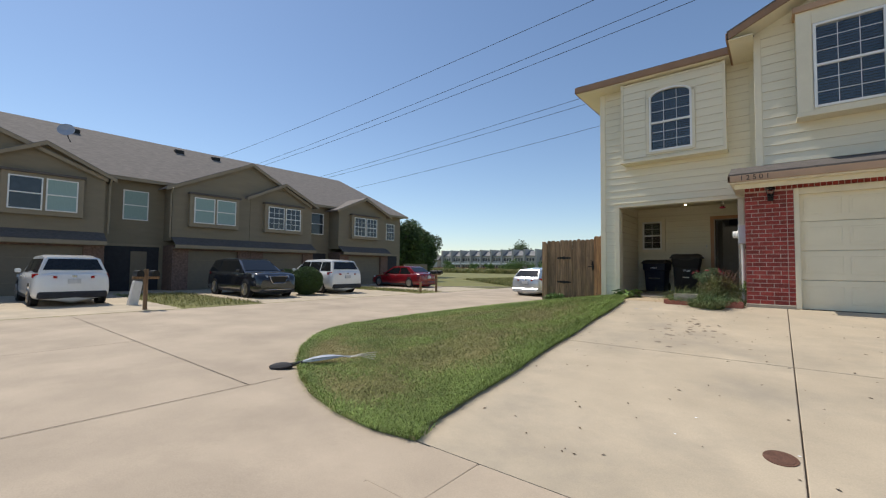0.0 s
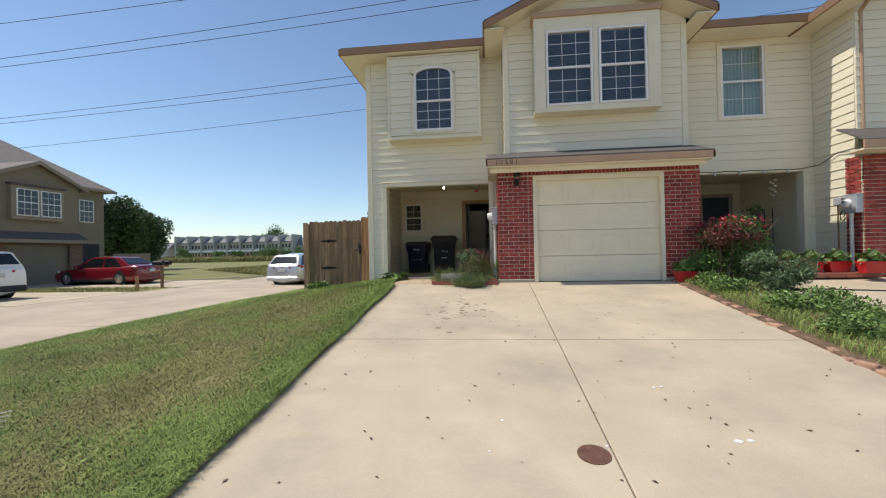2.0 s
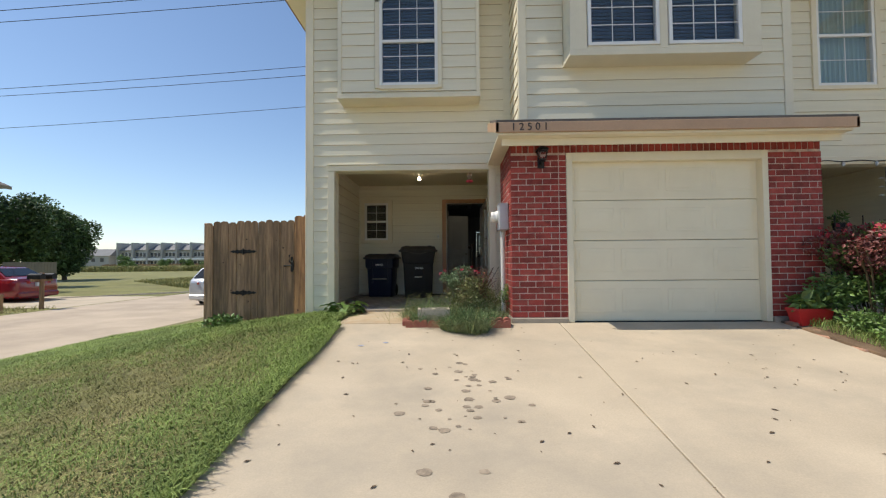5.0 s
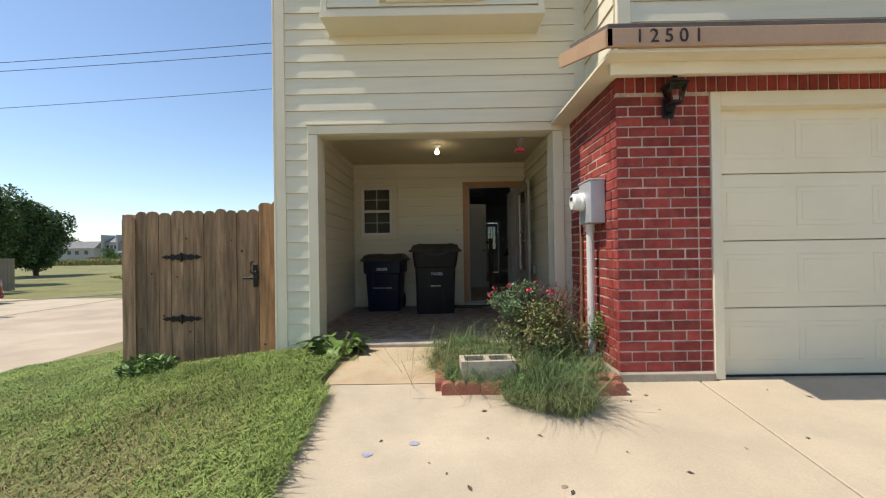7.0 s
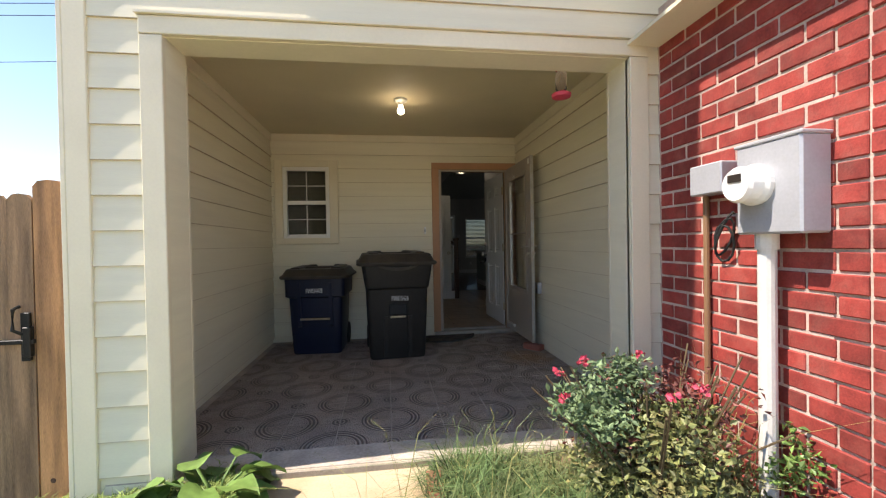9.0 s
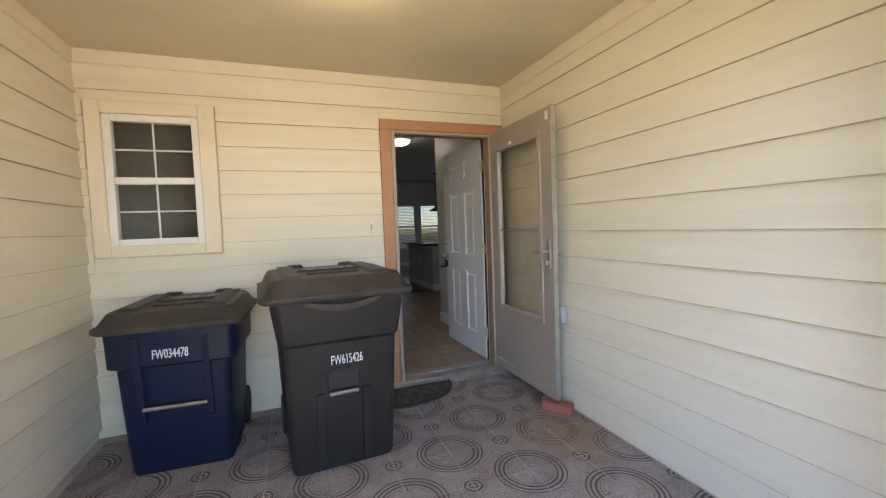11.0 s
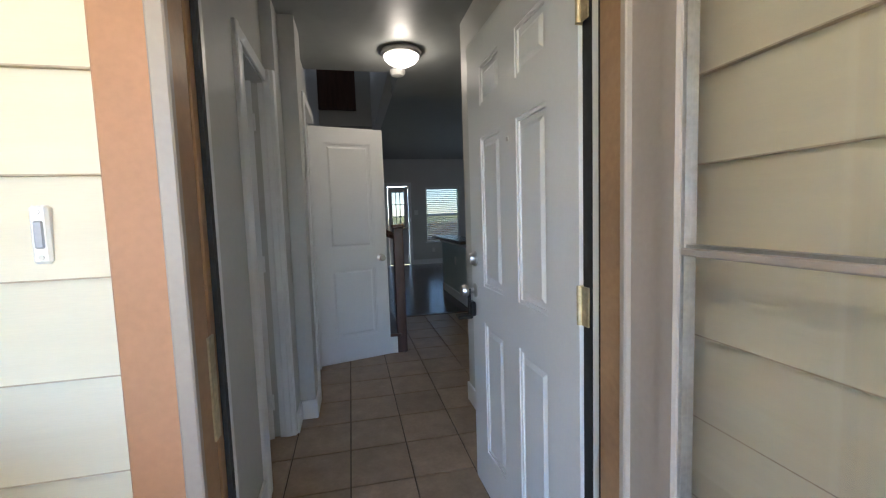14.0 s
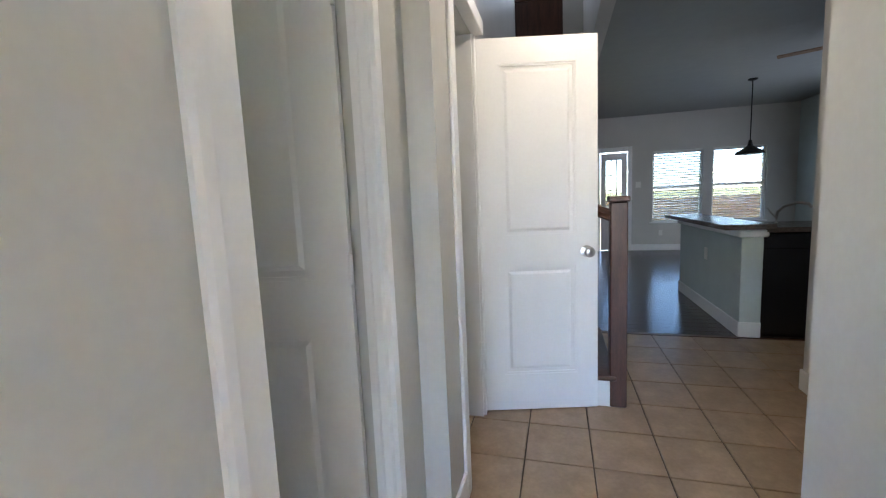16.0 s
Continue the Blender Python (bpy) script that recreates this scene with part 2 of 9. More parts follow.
BLACK_INK = mat("black_numeral", (0.025, 0.018, 0.015), 0.5, vary=0.1)
RUBBER = mat("black_rubber", (0.02, 0.02, 0.02), 0.8, vary=0.25, scale=10, fine=90, bump=0.3)
GREY_METAL = mat("grey_meter_enamel", (0.42, 0.43, 0.46), 0.45, 0.2, vary=0.06, scale=5)
PVC = mat("white_conduit", (0.66, 0.64, 0.60), 0.45, vary=0.06, scale=6)
TERRACOTTA = mat("terracotta_edging", (0.36, 0.125, 0.085), 0.85, vary=0.2, scale=10, fine=80, bump=0.4, random_value=0.15)
CINDER = mat("cinder_block", (0.47, 0.40, 0.31), 0.95, vary=0.15, scale=16, fine=120, bump=0.7)
RED_PLASTIC = mat("red_plastic", (0.50, 0.02, 0.022), 0.4, vary=0.08)
LEAF = island(mat("green_leaf", (0.12, 0.20, 0.045), 0.5, vary=0.25, scale=6, fine=40, bump=0), 0.45)
LEAF_GREY = island(mat("grey_green_leaf", (0.13, 0.19, 0.085), 0.6, vary=0.25, scale=6, fine=40, bump=0), 0.4)
LEAF_BRONZE = island(mat("bronze_green_leaf", (0.17, 0.19, 0.06), 0.55, vary=0.3, scale=5, fine=40, bump=0, dirt=(0.20, 0.09, 0.06), dirt_amount=0.8, dirt_scale=5), 0.45)
LEAF_RED = island(mat("dark_red_leaf", (0.15, 0.045, 0.035), 0.55, vary=0.3, scale=5, fine=40, bump=0), 0.45)
LEAF_TREE = island(mat("tree_leaf", (0.075, 0.125, 0.034), 0.6, vary=0.3, scale=0.6, fine=5, bump=0), 0.5)
BLOOM = island(mat("red_bloom", (0.40, 0.03, 0.045), 0.6, vary=0.2, bump=0), 0.35)
PINK_BLOOM = island(mat("pink_bloom", (0.50, 0.05, 0.09), 0.6, vary=0.2, bump=0), 0.35)
STEM = mat("stem", (0.10, 0.07, 0.035), 0.9, vary=0.2)
BARK = mat("bark", (0.11, 0.085, 0.06), 0.95, vary=0.3, scale=6, fine=40, bump=0.8)
TAN_STUCCO = mat("tan_siding", (0.245, 0.20, 0.135), 0.75, vary=0.05, scale=1.0, fine=12, bump=0.15, stretch=(1, 1, 5))
TAN_TRIM = mat("tan_trim", (0.29, 0.235, 0.16), 0.7, vary=0.05)
TAN_GARAGE = mat("tan_garage_door", (0.20, 0.16, 0.11), 0.6, vary=0.05)
DARK_GLASS = mat("dark_window_glass", (0.035, 0.045, 0.06), 0.08, vary=0.2, scale=0.8, fine=4, bump=0)
CAR_GLASS = mat("tinted_car_glass", (0.012, 0.014, 0.016), 0.05, vary=0.1, bump=0)
CAR_WHITE = mat("white_car_paint", (0.78, 0.78, 0.77), 0.25, vary=0.02, bump=0, coat=0.6)
CAR_BLACK = mat("black_car_paint", (0.012, 0.014, 0.02), 0.18, vary=0.1, bump=0, coat=0.8)
CAR_RED = mat("dark_red_car_paint", (0.20, 0.008, 0.014), 0.22, vary=0.06, bump=0, coat=0.8)
CAR_SILVER = mat("silver_car_paint", (0.56, 0.58, 0.60), 0.25, 0.5, vary=0.03, bump=0, coat=0.6)
TAIL_RED = mat("red_lamp_lens", (0.35, 0.01, 0.012), 0.12, vary=0.1, bump=0)
LAMP_CLEAR = mat("clear_lamp_lens", (0.55, 0.56, 0.58), 0.1, vary=0.1, bump=0)
CHROME = mat("chrome", (0.7, 0.7, 0.72), 0.1, 1.0, vary=0.03, bump=0)
TYRE = mat("tyre_rubber", (0.018, 0.018, 0.018), 0.85, vary=0.2, bump=0.2)
FAR_WALL = mat("grey_far_siding", (0.42, 0.41, 0.385), 0.8, vary=0.08, scale=0.2, fine=2)
FAR_ROOF = mat("grey_far_roof", (0.22, 0.22, 0.22), 0.9, vary=0.1, scale=0.4, fine=3)
WIRE = mat("power_wire", (0.03, 0.03, 0.035), 0.6, vary=0.1, bump=0)
CAST_IRON = mat("rusty_cast_iron", (0.15, 0.075, 0.05), 0.8, 0.3, vary=0.25, scale=20, fine=120, bump=0.5)
EDGE_STONE = mat("worn_pink_brick", (0.36, 0.215, 0.145), 0.95, vary=0.2, scale=9, fine=70, bump=0.6, random_value=0.2)
STONE = mat("pale_rock", (0.42, 0.35, 0.27), 0.9, vary=0.15, scale=7, fine=60, bump=0.6)
SHADE_WHITE = glow("lit_frosted_glass", (1.0, 0.88, 0.66), 0.3)
BULB_GLOW = glow("lit_bulb", (1.0, 0.84, 0.58), 8.0)
SILVER_CLOTH = mat("silver_fabric", (0.55, 0.57, 0.62), 0.35, 0.4, vary=0.2, scale=9, fine=40, bump=0.4)
# also serves as painted shade for the porch openings across the street
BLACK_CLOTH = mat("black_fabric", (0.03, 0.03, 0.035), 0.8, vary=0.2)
MAT_FIBRE = mat("dark_rubber_mat", (0.055, 0.045, 0.038), 0.9, vary=0.4, scale=18, fine=90, bump=1.0, dirt=(0.28, 0.22, 0.16), dirt_amount=0.6, dirt_scale=20, bump_dist=0.01)
STREET_WALL = mat("yard_fence_wood", (0.42, 0.27, 0.15), 0.85, vary=0.2, scale=2, fine=30, stretch=(8, 8, 0.7), random_value=0.2)
CLEAR_PLASTIC = glass("clear_plastic", (0.95, 0.85, 0.9), 0.1)
STAIN = mat("dried_dark_stain", (0.27, 0.215, 0.155), 0.9, vary=0.3, scale=9, fine=40, bump=0)
BLUE_STAIN = mat("blue_chalk_stain", (0.30, 0.32, 0.39), 0.9, vary=0.2, scale=9, fine=40, bump=0)
DRY_LEAF = mat("dry_leaf", (0.10, 0.065, 0.035), 0.8, vary=0.3, scale=30)
CARPET = mat("brown_carpet", (0.17, 0.125, 0.085), 1.0, vary=0.2, scale=8, fine=120, bump=0.7)
PALE_GREEN = mat("pale_interior_paint", (0.50, 0.56, 0.55), 0.6, vary=0.03, fine=40, bump=0.2)


def paver_material():
    """Cast paver with medallions at two of its corners, ringed by ridges, on a pebbled field."""
    m = mat("patterned_paver", (0.37, 0.305, 0.26), 0.75, vary=0.14, scale=7, fine=90, bump=0, random_value=0.1, dirt=(0.33, 0.25, 0.18), dirt_amount=0.5, dirt_scale=2.2)
    t, n = m.node_tree, m.node_tree.nodes
    b = n["Principled BSDF"]
    base = b.inputs["Base Color"].links[0].from_socket
    co = n.new("ShaderNodeTexCoord").outputs["Object"]

    def op(kind, a, c=None):
        node = n.new("ShaderNodeMath")
        node.operation = kind
        for i, v in enumerate((a, c)):
            if v is None:
                continue
            if isinstance(v, (int, float)):
                node.inputs[i].default_value = v
            else:
                t.links.new(v, node.inputs[i])
        return node.outputs[0]

    def away(x, y):
        d = n.new("ShaderNodeVectorMath")
        d.operation = "DISTANCE"
        flat = n.new("ShaderNodeVectorMath")
        flat.operation = "MULTIPLY"
        flat.inputs[1].default_value = (1, 1, 0)
        t.links.new(co, flat.inputs[0])
        t.links.new(flat.outputs[0], d.inputs[0])
        d.inputs[1].default_value = (x, y, 0)
        return d.outputs["Value"]
    h = PAVER / 2
    near = op("MINIMUM", away(-h, -h), away(h, h))
    cross = op("MINIMUM", away(-h, h), away(h, -h))
    ridge = op("SINE", op("MULTIPLY", near, 6.2832 / 0.024))
    band = op("MULTIPLY", op("GREATER_THAN", near, 0.36 * PAVER), op("LESS_THAN", near, 0.36 * PAVER + 0.072))
    ridge2 = op("SINE", op("MULTIPLY", cross, 6.2832 / 0.024))
    band2 = op("MULTIPLY", op("LESS_THAN", cross, 0.062), op("SUBTRACT", 1.0, band))
    pebble = n.new("ShaderNodeTexVoronoi")
    pebble.feature = "DISTANCE_TO_EDGE"
    pebble.inputs["Scale"].default_value = 62
    t.links.new(co, pebble.inputs[0])
    stone = op("MINIMUM", op("MULTIPLY", pebble.outputs["Distance"], 5.0), 1.0)
    rest = op("SUBTRACT", op("SUBTRACT", 1.0, band), band2)
    lines = op("ADD", op("MULTIPLY", ridge, band), op("MULTIPLY", ridge2, band2))
    height = op("ADD", lines, op("MULTIPLY", stone, rest))
    relief = n.new("ShaderNodeBump")
    relief.inputs["Strength"].default_value, relief.inputs["Distance"].default_value = 0.9, 0.006
    t.links.new(height, relief.inputs["Height"])
    t.links.new(relief.outputs[0], b.inputs["Normal"])
    dark = n.new("ShaderNodeMix")
    dark.data_type = "RGBA"
    # grooves and pebble gaps below a set height turn dark brown
    low_tint = op("MULTIPLY", op("LESS_THAN", height, 0.12), 0.82)
    t.links.new(low_tint, dark.inputs[0])
    t.links.new(base, dark.inputs[6])
    dark.inputs[7].default_value = (0.085, 0.065, 0.055, 1)
    # rusty wash on the floor by the propped door
    where = n.new("ShaderNodeVectorMath")
    where.operation = "DISTANCE"
    t.links.new(n.new("ShaderNodeNewGeometry").outputs["Position"], where.inputs[0])
    where.inputs[1].default_value = (-0.62, 12.55, PORCH_FLOOR)
    cloud = n.new("ShaderNodeTexNoise")
    cloud.inputs["Scale"].default_value, cloud.inputs["Detail"].default_value = 6, 6
    rust = op("MULTIPLY", op("MAXIMUM", op("SUBTRACT", op("MULTIPLY", cloud.outputs[0], 1.5), op("MULTIPLY", where.outputs["Value"], 2.1)), 0.0), 1.3)
    wash = n.new("ShaderNodeMix")
    wash.data_type = "RGBA"
    t.links.new(op("MINIMUM", rust, 0.75), wash.inputs[0])
    t.links.new(dark.outputs[2], wash.inputs[6])
    wash.inputs[7].default_value = (0.36, 0.20, 0.09, 1)
    t.links.new(wash.outputs[2], b.inputs["Base Color"])
    return m


PAVER, PORCH_FLOOR = 0.325, 1.05
PAVER_MAT = paver_material()

SKY_GLOW = glow("bright_sky_backdrop", (0.72, 0.86, 1.0), 0.07)

# ---- building blocks ----
def bm_new():
    return bmesh.new()


def box(bm, x0, x1, y0, y1, z0, z1, bevel=0.0):
    m = Matrix.Translation(((x0 + x1) / 2, (y0 + y1) / 2, (z0 + z1) / 2)) @ Matrix.Diagonal((abs(x1 - x0), abs(y1 - y0), abs(z1 - z0), 1))
    made = bmesh.ops.create_cube(bm, size=1, matrix=m)["verts"]
    if bevel:
        edges = list({e for v in made for e in v.link_edges})
        bmesh.ops.bevel(bm, geom=edges, offset=bevel, segments=1, affect="EDGES", clamp_overlap=True)
    return bm


def cyl(bm, p0, p1, r0, r1=None, n=12, caps=True):
    p0, p1 = Vector(p0), Vector(p1)
    d = p1 - p0
    m = Matrix.Translation((p0 + p1) / 2) @ d.to_track_quat("Z", "Y").to_matrix().to_4x4()
    bmesh.ops.create_cone(bm, cap_ends=caps, segments=n, radius1=r0, radius2=r0 if r1 is None else r1, depth=d.length, matrix=m)
    return bm


def tube(bm, points, r, n=8):
    """A bent rod through the points."""
    pts = [Vector(p) for p in points]
    rings = []
    for i, p in enumerate(pts):
        d = (pts[min(i + 1, len(pts) - 1)] - pts[max(i - 1, 0)]).normalized()
        q = d.to_track_quat("Z", "Y")
        rings.append([bm.verts.new(p + q @ Vector((r * math.cos(a), r * math.sin(a), 0))) for a in [2 * math.pi * k / n for k in range(n)]])
    for a, b in zip(rings, rings[1:]):
        for k in range(n):
            bm.faces.new((a[k], a[(k + 1) % n], b[(k + 1) % n], b[k]))
    bm.faces.new(rings[0][::-1])
    bm.faces.new(rings[-1])
    return bm


def lathe(bm, profile, at=(0, 0, 0), n=20, turn=None):
    """Turns a profile of (radius, height) round the z axis."""
    turn = turn or Matrix()
    rings = []
    for r, z in profile:
        rings.append([bm.verts.new(Vector(at) + turn.to_3x3() @ Vector((r * math.cos(2 * math.pi * k / n), r * math.sin(2 * math.pi * k / n), z))) for k in range(n)])
    for a, b in zip(rings, rings[1:]):
        for k in range(n):
            bm.faces.new((a[k], a[(k + 1) % n], b[(k + 1) % n], b[k]))
    bm.faces.new(rings[0][::-1])
    bm.faces.new(rings[-1])
    return bm


def prism(bm, poly, axis, a0, a1):
    """Extrudes a polygon given in the two other axes along an axis."""
    def at(u, v, a):
        return {"x": (a, u, v), "y": (u, a, v), "z": (u, v, a)}[axis]
    lo = [bm.verts.new(at(u, v, a0)) for u, v in poly]
    hi = [bm.verts.new(at(u, v, a1)) for u, v in poly]
    n = len(poly)
    bm.faces.new(lo)
    bm.faces.new(hi[::-1])
    for i in range(n):
        bm.faces.new((lo[i], hi[i], hi[(i + 1) % n], lo[(i + 1) % n]))
    bmesh.ops.recalc_face_normals(bm, faces=bm.faces[:])
    return bm


def loft(bm, rings, close=True, caps=True):
    vs = [[bm.verts.new(p) for p in r] for r in rings]
    n = len(vs[0])
    for a, b in zip(vs, vs[1:]):
        for k in range(n if close else n - 1):
            bm.faces.new((a[k], a[(k + 1) % n], b[(k + 1) % n], b[k]))
    if caps and close:
        bm.faces.new(vs[0][::-1])
        bm.faces.new(vs[-1])
    bmesh.ops.recalc_face_normals(bm, faces=bm.faces[:])
    return bm


def part(name, bm, material, parent=None, label="", smooth=False, at=None):
    me = bpy.data.meshes.new(name)
    bm.to_mesh(me)
    bm.free()
    me.materials.append(material)
    if smooth:
        me.shade_smooth()
        me.set_sharp_from_angle(angle=radians(38))
    ob = new(name, me)
    ob.parent = parent
    if at:
        ob.matrix_basis = at
    return tagged(ob, label)


def sheet(name, verts, faces, material, parent=None, smooth=False):
    me = bpy.data.meshes.new(name)
    me.from_pydata(verts, [], faces)
    me.materials.append(material)
    if smooth:
        me.shade_smooth()
    ob = new(name, me)
    ob.parent = parent
    return ob


def thing(name, label, category, at=(0, 0, 0), rz=0.0, group="", kind=""):
    ob = new(name)
    ob.empty_display_size = 0.1
    ob.matrix_basis = pose(*at, 0, 0, rz)
    return tagged(ob, label, category, group, kind)


def structure(name, bm, material, label, category, smooth=False):
    return tagged(part(name, bm, material, smooth=smooth), label, category, kind="structure")


def one(bm_fill, *args, **kw):
    bm = bm_new()
    bm_fill(bm, *args, **kw)
    return bm


def pieces_around(u0, u1, v0, v1, holes):
    """A rectangle less its holes, as rectangles."""
    us = sorted({u0, u1, *[max(u0, min(u1, h[i])) for h in holes for i in (0, 1)]})
    out = []
    for a, b in zip(us, us[1:]):
        cuts = sorted((max(v0, h[2]), min(v1, h[3])) for h in holes if h[0] < (a + b) / 2 < h[1])
        z = v0
        for c0, c1 in cuts:
            if c0 > z + 1e-4:
                out.append((a, b, z, c0))
            z = max(z, c1)
        if v1 > z + 1e-4:
            out.append((a, b, z, v1))
    return out


def wall_along(bm, axis, p0, p1, u0, u1, z0, z1, holes=()):
    """A wall that runs along an axis, p0 to p1 thick."""
    for a, b, c, d in pieces_around(u0, u1, z0, z1, holes):
        if axis == "x":
            box(bm, a, b, p0, p1, c, d)
        else:
            box(bm, p0, p1, a, b, c, d)
    return bm


def board_mesh():
    """A lap board one metre long: thick at its lower edge, thin at the top."""
    bm = bm_new()
    prism(bm, [(0, 0), (-0.020, 0), (-0.020, 0.003), (-0.006, 0.205), (0, 0.205)], "x", 0, 1)
    me = bpy.data.meshes.new("siding_board")
    bm.to_mesh(me)
    bm.free()
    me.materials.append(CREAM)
    me.materials.append(LAP_SHADE)
    # underside and lowest strip carry the painted lap shadow
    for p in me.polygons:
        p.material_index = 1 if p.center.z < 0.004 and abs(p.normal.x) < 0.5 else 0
    return me


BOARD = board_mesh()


def siding(parent, m, length, z0, z1, holes=(), pitch=0.178, seed=1):
    """Lap boards on a wall. m: the pose of the wall's lower left corner, seen from outside, its x along the wall."""
    rng = random.Random(seed)
    z = z0
    while z < z1 - 0.02:
        h = min(pitch + 0.02, z1 - z)
        for a, b, c, d in pieces_around(0, length, z, z + h, [q for q in holes if q[2] < z + h - 0.03 and q[3] > z + 0.03]):
            if b - a < 0.02 or d - c < 0.025:
                continue
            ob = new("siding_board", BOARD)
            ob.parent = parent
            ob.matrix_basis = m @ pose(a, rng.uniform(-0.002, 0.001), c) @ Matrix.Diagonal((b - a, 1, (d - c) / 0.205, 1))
        z += pitch


def smooth_step(a, b, v):
    k = max(0.0, min(1.0, (v - a) / (b - a)))
    return k * k * (3 - 2 * k)


# ---- the lie of the land ----
PORCH, HALL = 1.05, 1.09


def drive_z(y):
    return 0.59 + 0.125 * (max(2.75, min(9.75, y)) - 6.4)


def street_z(x, y):
    return 0.13 + 0.0135 * max(0.0, min(12.0, -x - 2.0)) + 0.0 * y


def land_z(x, y):
    """Height of the grass and soil."""
    s = street_z(x, y)
    if y > 40 or x < -26:
        return 0.3
    if x >= -2.65:
        return drive_z(y) if y > 2.75 else s
    k = min(1.0, (-2.65 - x) / 5.8) ** 1.2
    return drive_z(y) * (1 - k) + s * k if y > 2.6 else s


KERB = [(-2.52, 2.74), (-3.0, 2.66), (-3.6, 2.70), (-4.3, 2.86), (-5.0, 3.14), (-5.7, 3.52), (-6.4, 4.02), (-7.1, 4.7), (-7.7, 5.5), (-8.15, 6.6), (-8.4, 8.0), (-8.5, 10.0), (-8.5, 13.0), (-8.5, 17.0), (-8.5, 22.0), (-8.5, 27.0)]


def build_land():
    # open ground to the horizon, below all paving
    xs = [-2500, -900, -350, -150, -80, -50, -38, -30] + [-26 + 2 * i for i in range(26)] + [30, 38, 50, 80, 150, 350, 900, 2500]
    ys = [-2500, -900, -350, -150, -80, -50, -35] + [-26 + 2 * i for i in range(42)] + [70, 95, 150, 350, 900, 2500]
    verts = [(x, y, -0.12 + min(0.33, land_z(x, y))) for y in ys for x in xs]
    n = len(xs)
    faces = [(j * n + i, j * n + i + 1, (j + 1) * n + i + 1, (j + 1) * n + i) for j in range(len(ys) - 1) for i in range(n - 1)]
    tagged(sheet("ground", verts, faces, FIELD, smooth=True), "dry mown grass and open field to the horizon", "ground", kind="structure")
    # street slab, from the kerb line outwards
    near = [(16.0, 2.74), (8.0, 2.74), (4.0, 2.74), (1.0, 2.74)] + KERB
    far = [(16.0, -26.0), (6.0, -26.0), (-4.0, -26.0), (-14.6, -26.0)] + [(-14.6, -24.0 + i * 51.0 / (len(KERB) - 1)) for i in range(len(KERB))]
    verts, faces, steps = [], [], 14
    for a, b in zip(near, far):
        for k in range(steps + 1):
            x, y = a[0] + (b[0] - a[0]) * k / steps, a[1] + (b[1] - a[1]) * k / steps
            verts.append((x, y, street_z(x, y)))
    for i in range(len(near) - 1):
        for k in range(steps):
            q = i * (steps + 1) + k
            faces.append((q, q + 1, q + steps + 2, q + steps + 1))
    tagged(sheet("road", verts, faces, STREET, smooth=True), "pale worn concrete street with tyre marks", "road", kind="structure")
    # lawn between the drive and the street
    verts, faces, steps = [], [], 16
    edge = KERB
    inner = [(-2.60, 2.78 + (27.0 - 2.78) * (i / (len(edge) - 1)) ** 1.5) for i in range(len(edge))]
    for a, b in zip(edge, inner):
        for k in range(steps + 1):
            x, y = a[0] + (b[0] - a[0]) * k / steps, a[1] + (b[1] - a[1]) * k / steps
            verts.append((x, y, land_z(x, y) + (0.0 if k == 0 else 0.014 if k == steps else 0.035)))
    for i in range(len(edge) - 1):
        for k in range(steps):
            q = i * (steps + 1) + k
            faces.append((q, q + 1, q + steps + 2, q + steps + 1))
    tagged(sheet("lawn", verts, faces, TURF, smooth=True), "patchy sunburnt lawn beside the driveway", "lawn", kind="structure")
    return edge


build_land()


def slab(bm, x0, x1, y0, y1, zf, thick=0.12, gap=0.006, step=8):
    """A concrete bay that follows the slope."""
    rings = []
    for i in range(step + 1):
        y = y0 + gap + (y1 - y0 - 2 * gap) * i / step
        z = zf(y)
        rings.append([(x0 + gap, y, z - thick), (x1 - gap, y, z - thick), (x1 - gap, y, z - 0.004), (x1 - gap - 0.006, y, z), (x0 + gap + 0.006, y, z), (x0 + gap, y, z - 0.004)])
    return loft(bm, rings)


drive = thing("driveway", "stained beige concrete driveway in four jointed bays", "driveway", kind="structure")
for ax, bx in ((-2.64, 0.125), (0.125, 2.86)):
    for ay, by in ((2.76, 6.25), (6.25, 9.66)):
        part("concrete_bay", one(slab, ax, bx, ay, by, drive_z), CONCRETE, drive)
part("concrete_bay", one(slab, -2.70, -1.80, 9.66, 10.86, lambda y: min(1.03, drive_z(y))), CONCRETE_PATH, drive, "rust-stained concrete path bay")
part("joint_bed", one(slab, -2.62, 2.84, 2.78, 9.66, lambda y: drive_z(y) - 0.02, 0.05), JOINT, drive, "dark dirt in the joints")
apron = thing("gutter_apron", "worn concrete gutter slabs at the foot of the driveway", "pavement", kind="structure")
for ax, bx in ((-2.36, -1.85), (-1.85, 0.1), (0.1, 2.9), (2.9, 8.0)):
    part("concrete_slab", one(slab, ax, bx, 2.02, 2.75, lambda y: street_z(0, y) + 0.012, 0.1, 0.005, 2), STREET, apron)


# joints cut across the street
def groove(bm, a, b, w=0.012):
    d = Vector((b[0] - a[0], b[1] - a[1]))
    n = Vector((-d.y, d.x)).normalized() * w / 2
    steps = max(2, int(d.length / 1.0))
    for i in range(steps):
        p, q = Vector(a) + d * i / steps, Vector(a) + d * (i + 1) / steps
        bm.faces.new([bm.verts.new((v.x, v.y, street_z(v.x, v.y) + 0.006)) for v in (p - n, q - n, q + n, p + n)])


joints = bm_new()
